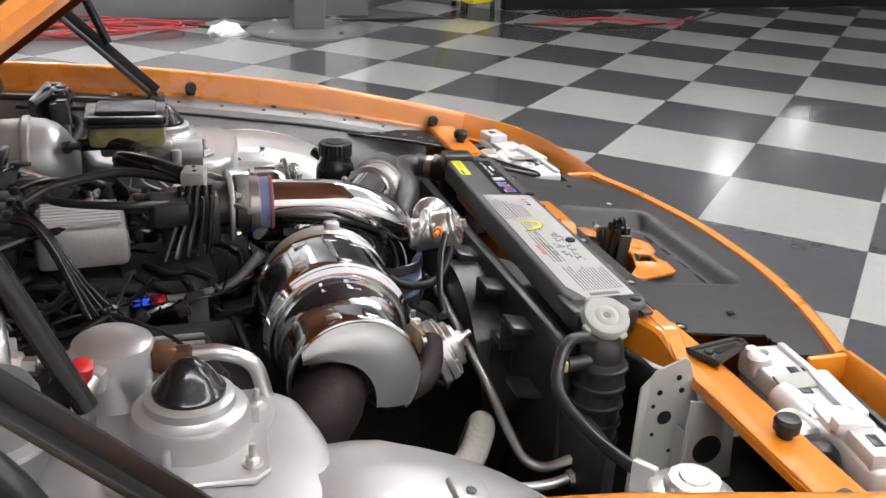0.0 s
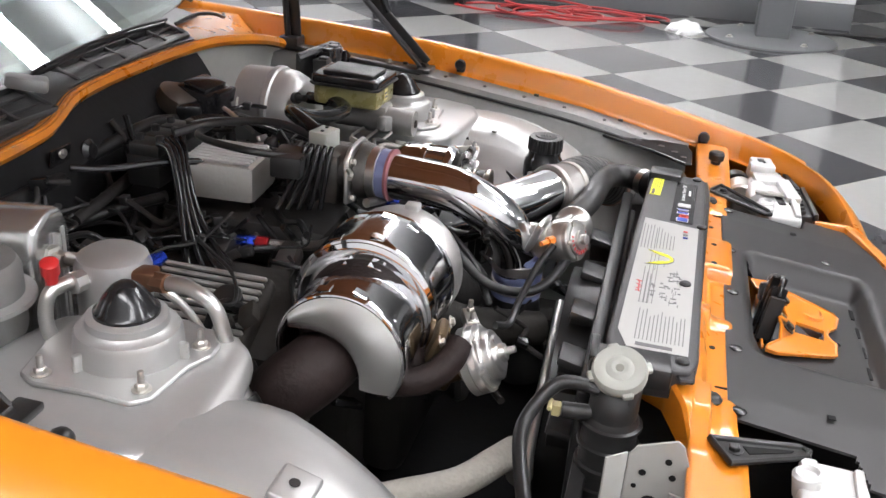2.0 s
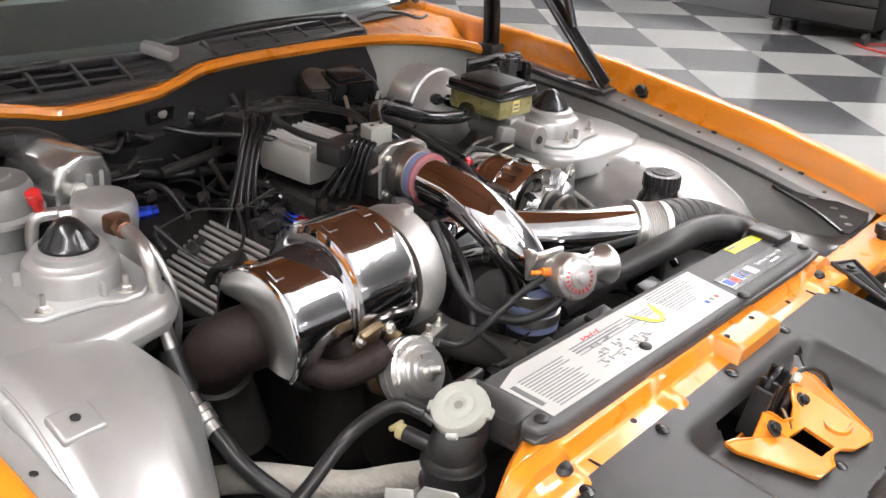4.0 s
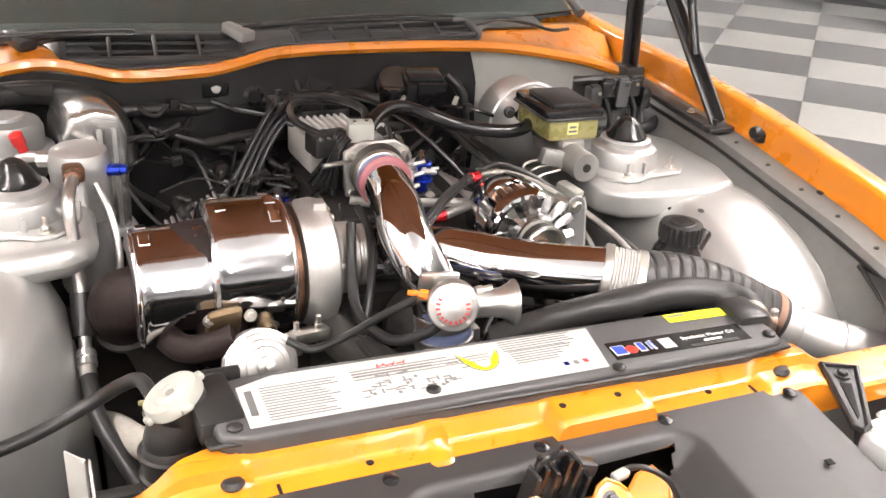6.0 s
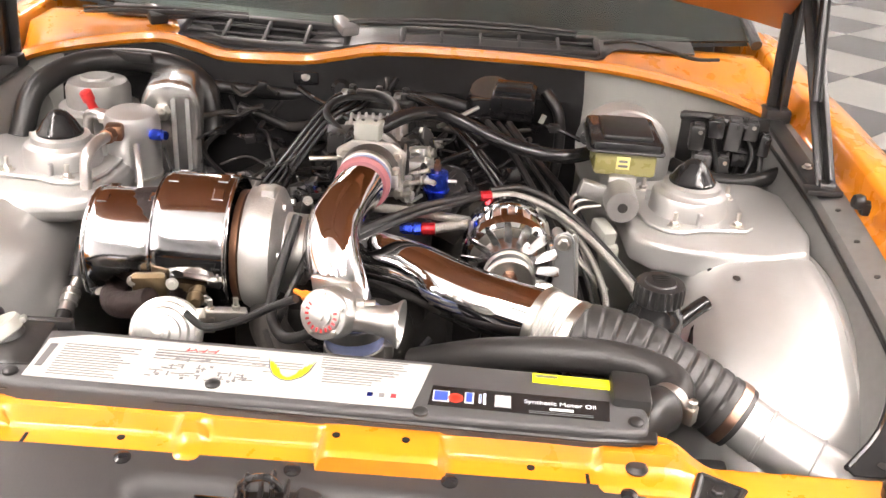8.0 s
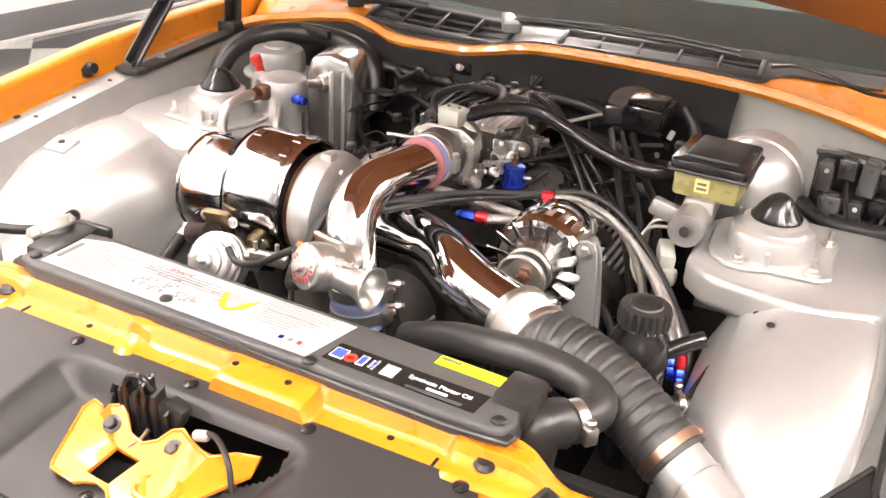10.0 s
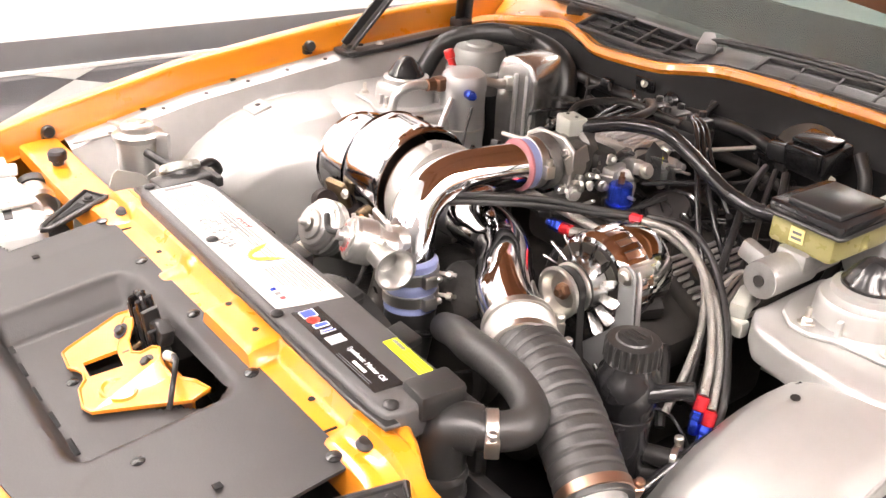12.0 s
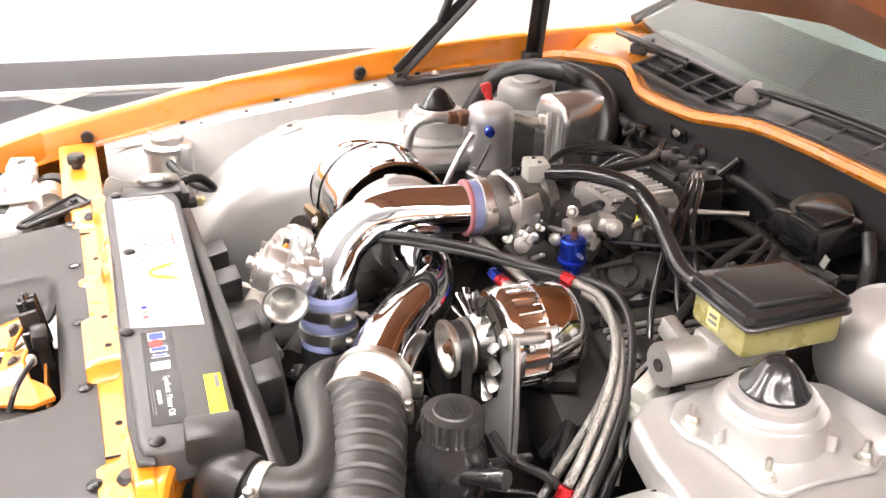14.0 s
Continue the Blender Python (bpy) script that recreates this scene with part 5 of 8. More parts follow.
def throttle():
    t = thing("throttle_body", (0.0, -0.11, 0.70), "cast throttle body with linkage at the pipe's end", "throttle body")
    part("body", join(lathe([(0.042, -0.01), (0.046, 0.0), (0.046, 0.012), (0.036, 0.016), (0.036, 0.07), (0.044, 0.075), (0.044, 0.09)], (0.003, -0.145, 0.776), (0, 1, 0), 32), box((0.085, 0.035, 0.085), Matrix.Translation((0.005, -0.09, 0.765)), 0.01)), WORN, t)
    part("sensor_block", box((0.042, 0.034, 0.032), pose(-0.006, -0.072, 0.822, 0, 0, -12), 0.003), CREAM, t, "pale grey square sensor block")
    for k in range(2):
        part("pin", lathe([(0.003, 0), (0.003, 0.002)], (-0.016 + 0.02 * k, -0.072, 0.838), (0, 0, 1), 8), BLACK, t)
    part("lever", join(box((0.004, 0.05, 0.03), pose(0.055, -0.115, 0.79, 20, 0, 0), 0.001), lathe([(0.018, 0), (0.018, 0.006)], (0.05, -0.11, 0.775), (1, 0, 0), 18)), STEEL, t)
    part("linkage", join(*[lathe([(0.006, 0), (0.006, 0.012), (0.004, 0.013), (0.004, 0.03)], (0.045 + 0.012 * k, -0.14 + 0.02 * k, 0.74 + 0.012 * k), (1, -0.3, 0.4), 8) for k in range(3)]), STEEL, t)
    part("coolant_nipple", pipe([(-0.035, -0.12, 0.79), (-0.07, -0.14, 0.795), (-0.09, -0.145, 0.795)], 0.004, 8, 4), STEEL, t)
    part("adapter", box((0.11, 0.05, 0.075), Matrix.Translation((0.005, -0.045, 0.755)), 0.012), IRON, t)
    for k in range(5):
        part("hose_stub", pipe([(-0.03, -0.094 + 0.011 * k, 0.818), (-0.042, -0.094 + 0.011 * k, 0.806), (-0.05, -0.092 + 0.012 * k, 0.775), (-0.055 - 0.006 * k, -0.085 + 0.016 * k, 0.72)], 0.0042, 10, 5), GLOSS_BLACK, t)

    p = thing("plenum", (0.0, 0.08, 0.70), "pale cast intake plenum with a ribbed lid", "intake plenum")
    m = pose(-0.01, 0.095, 0.742, 0, 0, 4)
    bm = box((0.115, 0.13, 0.065), m, 0.012, 2)
    part("body", bm, material("pale cast alloy", (0.5, 0.49, 0.46), 0.5, 0.5, 0.15, 40, bump=0.3), p)
    for k in range(8):
        part("rib", box((0.006, 0.11, 0.006), m @ Matrix.Translation((-0.046 + 0.013 * k, 0, 0.0345)), 0.0015, 1), WHITE_PL, p)
    part("cap_block", box((0.07, 0.05, 0.035), pose(-0.045, -0.03, 0.79, 0, 0, 8), 0.005), BLACK, p, "black vacuum block")
    for k in range(4):
        part("vacuum_port", lathe([(0.0035, 0), (0.0035, 0.012), (0.0045, 0.013), (0.003, 0.016)], (-0.07 + 0.013 * k, -0.05, 0.80), (0, -0.7, 0.5), 8), BLACK, p)

    q = thing("coil_pack", (-0.02, 0.2, 0.70), "black ignition coil pack with plug leads", "coil pack")
    b = part("body", box((0.15, 0.06, 0.055), Matrix.Translation((-0.018, 0.205, 0.752)), 0.008), BLACK, q)
    for k in range(3):
        part("coil", box((0.044, 0.054, 0.022), Matrix.Translation((-0.068 + 0.05 * k, 0.203, 0.787)), 0.005), BLACK, b)
        for dy in (-0.018, 0.018):
            part("tower", lathe([(0.007, 0), (0.007, 0.012), (0.005, 0.013)], (-0.068 + 0.05 * k, 0.203 + dy, 0.795), (0, 0, 1), 10), BLACK, b)
    r = thing("fuel_regulator", (0.107, -0.062, 0.70), "blue anodised fuel pressure regulator with a copper nut", "regulator")
    part("body", lathe([(0.014, -0.03), (0.014, -0.012), (0.019, -0.010), (0.019, 0.02), (0.017, 0.022), (0.010, 0.023)], (0.107, -0.062, 0.735), n=24), BLUE, r)
    part("collar", lathe([(0.022, 0), (0.022, 0.004), (0.019, 0.005)], (0.107, -0.062, 0.722), n=24), BLUE, r)
    part("nut", lathe([(0.006, 0.0), (0.006, 0.010), (0.004, 0.011), (0.004, 0.018)], (0.107, -0.062, 0.758), n=6), COPPER, r, "copper coloured adjuster nut")
    part("nipple", pipe([(0.12, -0.062, 0.74), (0.14, -0.065, 0.742)], 0.003, 8, 3), STEEL, r)
    s = thing("distributor_cap", (0.124, 0.05, 0.66), "round dark grey plastic cap in a black ring", "cap")
    tilt = (0.15, -0.45, 1)
    part("dome", lathe([(0.036, 0), (0.036, 0.014), (0.033, 0.018), (0.010, 0.019), (0.004, 0.017)], (0.124, 0.048, 0.686), tilt, 30), GREY, s)
    part("ring", lathe([(0.052, -0.01), (0.054, -0.006), (0.052, 0.006), (0.044, 0.010), (0.038, 0.004)], (0.124, 0.048, 0.686), tilt, 30), GLOSS_BLACK, s)
    part("stem", pipe([(0.124, 0.05, 0.69), (0.124, 0.07, 0.60)], 0.04, 16, 3), IRON, s)
    # castings and levers between the throttle body and the plenum
    v = thing("idle_valve", (0.06, -0.02, 0.70), "cluster of bare metal castings and black levers on the engine", "valve")
    for x, y, z, sx, sy, sz, a, mt in ((0.062, -0.035, 0.752, 0.03, 0.04, 0.035, 12, CAST), (0.072, 0.012, 0.758, 0.035, 0.03, 0.022, -20, CAST), (0.060, 0.055, 0.748, 0.022, 0.05, 0.04, 6, BLACK), (0.078, 0.085, 0.742, 0.03, 0.022, 0.04, 25, CAST),
                                       (0.085, -0.018, 0.725, 0.02, 0.03, 0.03, 40, STEEL), (0.066, 0.105, 0.760, 0.02, 0.03, 0.02, -10, BLACK), (0.052, -0.005, 0.775, 0.016, 0.05, 0.012, 15, BLACK), (0.094, 0.055, 0.735, 0.012, 0.018, 0.035, 10, ALU)):
        part("casting", box((sx, sy, sz), pose(x, y, z, a / 2, a / 3, a), 0.005), mt, v)
    for x, y, z, ax, r, h, mt in ((0.080, -0.03, 0.755, (1, -0.4, 0.3), 0.010, 0.02, ALU), (0.085, 0.015, 0.755, (1, -0.2, 0.4), 0.012, 0.016, STEEL), (0.075, 0.06, 0.765, (0.8, -0.3, 0.6), 0.011, 0.02, BLACK), (0.088, 0.088, 0.748, (1, 0, 0.3), 0.009, 0.022, ALU), (0.072, -0.075, 0.745, (1, -0.3, 0.2), 0.008, 0.022, STEEL), (0.055, -0.118, 0.735, (1, -0.5, 0.1), 0.011, 0.018, CAST)):
        part("plug", lathe([(r, 0), (r * 1.15, h * 0.2), (r * 1.15, h * 0.55), (r * 0.7, h * 0.6), (r * 0.7, h), (r * 0.3, h * 1.05)], (x, y, z), ax, 12), mt, v)
    part("lever", join(slab([(-0.012, -0.03), (0.012, -0.03), (0.016, 0.02), (0.0, 0.036), (-0.014, 0.016)], 0.004, pose(0.086, 0.035, 0.765, 70, 0, 60), 0.0012, 1)), BLACK, v)
    part("spot", lathe([(0.007, 0), (0.007, 0.002)], (0.091, 0.045, 0.770), (1, -0.5, 0.5), 12), YELLOW, v)
    part("rod", pipe([(0.10, 0.10, 0.778), (0.14, 0.15, 0.785), (0.17, 0.19, 0.79)], 0.004, 8, 4), STEEL, v)
    part("rod", pipe([(0.06, -0.06, 0.745), (0.075, -0.085, 0.765), (0.10, -0.075, 0.768)], 0.003, 8, 4), STEEL, v)
    part("rod", pipe([(0.09, 0.01, 0.735), (0.15, 0.05, 0.75), (0.19, 0.09, 0.755)], 0.0045, 8, 4), GLOSS_BLACK, v)
    rnd = random.Random(31)
    for k in range(34):
        x, y, z = rnd.uniform(0.035, 0.105), rnd.uniform(-0.125, 0.09), rnd.uniform(0.712, 0.785)
        ax = (rnd.uniform(0.1, 1), rnd.uniform(-1, 0.3), rnd.uniform(-0.2, 1))
        mt = rnd.choice((WORN, WORN_STEEL, CAST, BLACK, WORN, STEEL))
        if k % 3 == 0:
            r, h = rnd.uniform(0.004, 0.008), rnd.uniform(0.012, 0.026)
            part("stud", lathe([(r * 1.4, 0), (r * 1.4, h * 0.2), (r, h * 0.25), (r, h * 0.8), (r * 0.6, h)], (x, y, z), ax, 8), mt, v)
        elif k % 3 == 1:
            part("tab", box((rnd.uniform(0.006, 0.02), rnd.uniform(0.012, 0.03), rnd.uniform(0.004, 0.014)), pose(x, y, z, rnd.uniform(-40, 40), rnd.uniform(-40, 40), rnd.uniform(0, 180)), 0.0015, 1), mt, v)
        else:
            part("thin_pipe", pipe([(x, y, z - 0.02), (x + rnd.uniform(-0.01, 0.015), y - 0.01, z), (x + rnd.uniform(0, 0.03), y + rnd.uniform(-0.03, 0.03), z + rnd.uniform(-0.01, 0.01))], rnd.uniform(0.0018, 0.0035), 8, 4), mt, v)
    f = part("flange", slab([(-0.05, -0.04), (0.05, -0.04), (0.055, 0.035), (0.03, 0.05), (-0.03, 0.05), (-0.055, 0.035)], 0.008, Matrix(((1, 0, 0, 0.004), (0, 0, 1, -0.128), (0, 1, 0, 0.772), (0, 0, 0, 1))), 0.002, 1), CAST, t)
    for dx, dz in ((-0.042, -0.03), (0.042, -0.03), (-0.042, 0.03), (0.042, 0.03)):
        part("bolt", bolt(Vector((0.004 + dx, -0.129, 0.772 + dz)), (0, -1, 0), 0.006, 0.007), STEEL, f)


throttle()


# ---- alternator ----
def alternator():
    c = Vector((0.226, -0.212, 0.689))
    ax = Vector((0.0, -1, 0.0))
    t = thing("alternator", c - Vector((0, 0, 0.08)), "chromed alternator with an open cooling fan", "alternator")
    body = part("housing", lathe([(0.03, -0.086), (0.050, -0.084), (0.060, -0.078), (0.067, -0.066), (0.067, -0.034), (0.071, -0.032), (0.071, -0.024), (0.063, -0.023), (0.063, 0.012), (0.071, 0.013), (0.071, 0.020), (0.066, 0.029), (0.05, 0.034), (0.03, 0.036)], c, ax, 44), CHROME, t, "chromed housing")
    for k in range(18):
        a = k * 2 * math.pi / 18
        q = c + Vector((0.065 * math.cos(a), 0.0055, 0.065 * math.sin(a)))
        part("vent_rib", box((0.007, 0.036, 0.012), Matrix.Translation(q) @ Matrix.Rotation(-a, 4, "Y"), 0.0015, 1), CHROME, body)
    part("stator_ring", lathe([(0.0635, -0.022), (0.0635, 0.011)], c, ax, 40), COPPER, body)
    for a in (35, 150, 265):
        a = radians(a)
        part("through_bolt", pipe([c + Vector((0.067 * math.cos(a), 0.034, 0.067 * math.sin(a))), c + Vector((0.067 * math.cos(a), -0.014, 0.067 * math.sin(a)))], 0.005, 10, 3), STEEL, body)
    fan = part("fan_disc", lathe([(0.028, 0.038), (0.046, 0.0385), (0.047, 0.042), (0.042, 0.050), (0.037, 0.060), (0.012, 0.061)], c, ax, 40), FAN, t, "bright pressed metal fan")
    part("backing_plate", lathe([(0.028, 0.0365), (0.060, 0.037), (0.060, 0.0378), (0.028, 0.0379)], c, ax, 40), WORN_STEEL, fan, "dark backing plate")
    f = frame_to(ax)
    for k in range(15):
        # each blade leaves the disc flat and twists up towards its wide tip
        rows = []
        for r, w, tw, h in ((0.036, 0.0045, 0.3, 0.050), (0.046, 0.0060, 0.5, 0.050), (0.058, 0.0072, 0.7, 0.051), (0.069, 0.0080, 0.85, 0.052), (0.074, 0.0060, 0.9, 0.052)):
            a = k * 2 * math.pi / 15
            mm = Matrix.Translation(c) @ f @ Matrix.Rotation(a, 4, "Z") @ Matrix.Translation((r, 0, h)) @ Matrix.Rotation(-tw, 4, "X")
            rows.append([mm @ Vector((0, y, z)) for y, z in ((-w, -0.001), (0, -0.0025), (w, -0.001), (w, 0.001), (0, -0.0003), (-w, 0.001), (-w, -0.001))])
        part("blade", loft(rows), FAN, fan)
    pu = part("pulley", lathe([(0.010, 0.060), (0.030, 0.061), (0.037, 0.064), (0.037, 0.067), (0.031, 0.069), (0.031, 0.084), (0.037, 0.088), (0.038, 0.094), (0.034, 0.095), (0.031, 0.093), (0.026, 0.080), (0.010, 0.079)], c, ax, 36), STEEL, t)
    part("nut", lathe([(0.012, 0.078), (0.012, 0.088), (0.007, 0.090), (0.006, 0.095), (0.002, 0.095)], c, ax, 6), COPPER, pu)
    # belt down to the crank pulley
    bl = [c + Vector((0.0325 * math.cos(radians(a)), -0.0765, 0.0325 * math.sin(radians(a)))) for a in range(-20, 201, 20)]
    lower = [Vector((0.19, -0.2885, 0.50)), Vector((0.20, -0.2885, 0.42)), Vector((0.24, -0.2885, 0.40)), Vector((0.275, -0.2885, 0.46))]
    rows = []
    path = bl + lower + [bl[0]]
    cen = sum(path, Vector()) / len(path)
    for p in path:
        o = (p - cen)
        o.y = 0
        o = o.normalized() * 0.002
        rows.append([p + Vector((0, -0.0065, 0)), p + Vector((0, 0.0065, 0)), p + o + Vector((0, 0.0065, 0)), p + o + Vector((0, -0.0065, 0)), p + Vector((0, -0.0065, 0))])
    part("belt", loft(rows), RUBBER, t, "black ribbed drive belt")
    up = Matrix(((1, 0, 0, 0), (0, 0, 1, -0.258), (0, 1, 0, 0), (0, 0, 0, 1)))
    br = part("bracket", slab([(0.287, 0.738), (0.291, 0.747), (0.302, 0.752), (0.313, 0.749), (0.319, 0.738), (0.323, 0.70), (0.329, 0.64), (0.331, 0.58), (0.30, 0.56), (0.245, 0.575), (0.240, 0.60), (0.262, 0.622), (0.286, 0.645), (0.293, 0.67), (0.292, 0.70)], 0.004, up, 0.0015, 1), BRACKET, t, "grey painted steel support bracket")
    part("folded_edge", pipe([(0.316, -0.251, 0.746), (0.321, -0.251, 0.735), (0.325, -0.251, 0.70), (0.331, -0.251, 0.64), (0.333, -0.251, 0.58)], 0.0035, 8, 3), ALU, br)
    part("bolt", bolt(Vector((0.302, -0.258, 0.735)), (0, -1, 0), 0.0085, 0.007), STEEL, br)
    part("spacer", pipe([(0.302, -0.252, 0.735), (0.297, -0.205, 0.728)], 0.008, 12, 3), ALU, br)
    part("ear", slab([(0.0, 0.045), (0.082, 0.036), (0.084, 0.026), (0.078, 0.022), (0.01, 0.0)], 0.010, Matrix(((1, 0, 0, c.x), (0, 0, 1, -0.228), (0, 1, 0, c.z), (0, 0, 0, 1))), 0.003, 2), CHROME, body)
    part("rear_plug", box((0.03, 0.02, 0.02), Matrix.Translation((0.24, -0.15, 0.70)), 0.004), BLACK, t)



def oil_cap():
    c, a = Vector((0.124, 0.018, 0.684)), Vector((0.30, -0.22, 0.93)).normalized()
    t = thing("oil_filler_cap", c, "round black oil filler cap with a grey raised grip", "cap")
    part("disc", lathe([(0.030, -0.03), (0.034, -0.002), (0.036, 0.0), (0.036, 0.010), (0.033, 0.013), (0.027, 0.0135), (0.025, 0.011), (0.004, 0.011)], c, a, 36), BLACK, t)
    part("grip", lathe([(0.022, 0.010), (0.022, 0.018), (0.020, 0.0205), (0.004, 0.021)], c, a, 28), WEATHERED, t, "worn grey grip")



oil_cap()
alternator()


def ps_reservoir():
    c = Vector((0.424, -0.376, 0.0))
    t = thing("fluid_reservoir", c + Vector((0, 0, 0.5)), "black plastic power steering reservoir with a knurled cap", "reservoir")
    cap = part("cap", lathe([(0.033, 0.715), (0.0345, 0.717), (0.0345, 0.737), (0.032, 0.742), (0.022, 0.743), (0.020, 0.745), (0.004, 0.745)], c, n=88, wobble=lambda k, h: 1.0 if (k // 2) % 2 else (0.89 if 0.7151 < h < 0.742 else 1.0)), BLACK, t, "black knurled screw cap")
    for k in range(4):
        part("raised_bar", box((0.024, 0.002, 0.0012), Matrix.Translation(c + Vector((0, -0.009 + 0.006 * k, 0.7475)))), BLACK, cap)
    part("body", lathe([(0.030, 0.50), (0.035, 0.52), (0.035, 0.59), (0.0365, 0.60), (0.035, 0.61), (0.036, 0.655), (0.0395, 0.662), (0.0395, 0.686), (0.037, 0.697), (0.0325, 0.703), (0.031, 0.716)], c, n=36), GLOSS_BLACK, t)
    part("spout", pipe([c + Vector((0.03, 0.0, 0.68)), c + Vector((0.06, 0.02, 0.695)), c + Vector((0.075, 0.03, 0.70))], 0.011, 14, 4), GLOSS_BLACK, t)
    part("strap", lathe([(0.0355, 0), (0.0375, 0.001), (0.0375, 0.011), (0.0355, 0.012)], c + Vector((0, 0, 0.632)), n=36), GLOSS_BLACK, t)
    for z, r in ((0.585, 0.013), (0.555, 0.013), (0.525, 0.014)):
        part("outlet", pipe([c + Vector((0.03, 0.02, z)), c + Vector((0.075, 0.04, z + 0.006)), c + Vector((0.12, 0.075, z + 0.012))], r, 14, 4), RUBBER, t)
        part("clamp", clamp_ring(c + Vector((0.062, 0.035, z + 0.005)), (0.8, 0.4, 0.1), r + 0.0005, 0.009), STEEL, t)


ps_reservoir()


# ---- brakes ----
def brakes():
    t = thing("master_cylinder", (0.415, 0.0, 0.68), "brake master cylinder with an amber fluid reservoir", "master cylinder")
    cx, cy = 0.418, 0.024
    MASTER = material("grey cast aluminium", (0.36, 0.355, 0.345), 0.5, 0.8, 0.2, 50, bump=0.35, bump_scale=300)
    lid = slab([(-0.058, -0.07), (0.050, -0.074), (0.056, -0.066), (0.056, 0.066), (0.050, 0.074), (-0.050, 0.074), (-0.060, 0.066), (-0.064, -0.06)], 0.016, Matrix.Translation((cx, cy, 0.806)), 0.004, 2)
    l = part("lid", lid, GLOSS_BLACK, t, "black plastic reservoir lid")
    part("lid_top", slab([(-0.044, -0.054), (0.040, -0.056), (0.044, 0.052), (-0.040, 0.056)], 0.010, Matrix.Translation((cx, cy, 0.820)), 0.006, 2), BLACK, l)
    part("rim", slab([(-0.062, -0.073), (0.055, -0.077), (0.060, -0.067), (0.060, 0.067), (0.053, 0.077), (-0.053, 0.077), (-0.064, 0.067), (-0.068, -0.06)], 0.005, Matrix.Translation((cx, cy, 0.803)), 0.002, 1), BLACK, l)
    body = slab([(-0.055, -0.066), (0.048, -0.070), (0.052, 0.064), (0.046, 0.070), (-0.046, 0.070), (-0.054, 0.062)], 0.042, Matrix.Translation((cx, cy, 0.762)), 0.008, 2)
    r = part("reservoir", body, AMBER, t, "aged amber plastic reservoir")
    part("label", box((0.022, 0.001, 0.022), Matrix.Translation((cx - 0.008, cy - 0.0695, 0.787)), 0.0), material("yellow paper label", (0.7, 0.6, 0.25), 0.5), r)
    part("label_mark", box((0.014, 0.001, 0.004), Matrix.Translation((cx - 0.008, cy - 0.0702, 0.79))), INK, r)
    part("label_mark", box((0.016, 0.001, 0.004), Matrix.Translation((cx - 0.008, cy - 0.0702, 0.782))), INK, r)
    part("casting", join(lathe([(0.026, -0.035), (0.027, -0.032), (0.027, 0.06), (0.022, 0.07), (0.022, 0.13)], (0.408, -0.075, 0.735), (0, 1, 0), 28)), MASTER, t, "cast aluminium cylinder")
    for y in (-0.03, 0.05):
        part("port_boss", box((0.05, 0.05, 0.03), Matrix.Translation((0.412, y, 0.752)), 0.008), MASTER, t)
    part("line_boss", box((0.07, 0.02, 0.03), pose(0.375, -0.06, 0.738, 0, 15, 0), 0.006), MASTER, t)
    part("bore_plug", lathe([(0.008, 0.0), (0.008, 0.002), (0.002, 0.0022)], (0.408, -0.111, 0.735), (0, -1, 0), 16), IRON, t)
    part("combination_valve", join(box((0.025, 0.05, 0.03), pose(0.385, -0.10, 0.685, 10, 0, 20), 0.005), box((0.03, 0.02, 0.025), Matrix.Translation((0.395, -0.12, 0.66)), 0.005)), CREAM, t)
    for k in range(3):
        part("brake_line", pipe([(0.38 + 0.01 * k, -0.07 + 0.03 * k, 0.72), (0.34, -0.06 + 0.03 * k, 0.70), (0.335 + 0.01 * k, -0.10, 0.65), (0.40, -0.14, 0.60 - 0.02 * k)], 0.003, 8, 5), STEEL, t)
    b = thing("brake_booster", (0.44, 0.2, 0.62), "pale painted round brake booster on the firewall", "brake booster")
    part("shell", lathe([(0.03, -0.03), (0.045, -0.02), (0.06, -0.01), (0.075, 0.005), (0.084, 0.025), (0.087, 0.05), (0.091, 0.054), (0.091, 0.064), (0.086, 0.07), (0.084, 0.13)], (0.452, 0.145, 0.712), (0, 1, 0), 48), SILVER, b)
    part("check_valve", lathe([(0.012, 0), (0.012, 0.01), (0.007, 0.011), (0.007, 0.03)], (0.372, 0.135, 0.765), (-0.4, -1, 0.2), 12), BLACK, b)
    v = thing("wiper_motor", (0.24, 0.25, 0.72), "black wiper motor box on the firewall", "motor")
    part("cover", join(box((0.085, 0.075, 0.05), pose(0.240, 0.268, 0.782, 12, 0, -8), 0.008), box((0.045, 0.045, 0.035), pose(0.175, 0.262, 0.772, 0, 0, 20), 0.006), box((0.06, 0.012, 0.03), pose(0.243, 0.226, 0.788, 12, 0, -8), 0.003), box((0.07, 0.05, 0.008), pose(0.238, 0.262, 0.811, 12, 0, -8), 0.003)), GLOSS_BLACK, v)
    part("gear_case", lathe([(0.045, 0), (0.05, 0.01), (0.048, 0.03), (0.03, 0.04)], (0.20, 0.30, 0.765), (0.1, -0.5, 1), 24), WORN_STEEL, v)
    part("hose_ring", pipe([(0.30, 0.29, 0.80), (0.33, 0.27, 0.76), (0.335, 0.26, 0.68), (0.32, 0.24, 0.58)], 0.011, 12, 6), RUBBER, v)
    part("tag", box((0.010, 0.002, 0.018), pose(0.295, 0.225, 0.765, 0, 20, 0)), CREAM, v)
    w = thing("relay_bank", (0.63, 0.17, 0.74), "bank of black relays beside the brake booster", "relay")
    part("plate", box((0.16, 0.012, 0.11), pose(0.63, 0.19, 0.755, 0, 0, -8), 0.003), BLACK, w)
    rnd = random.Random(31)
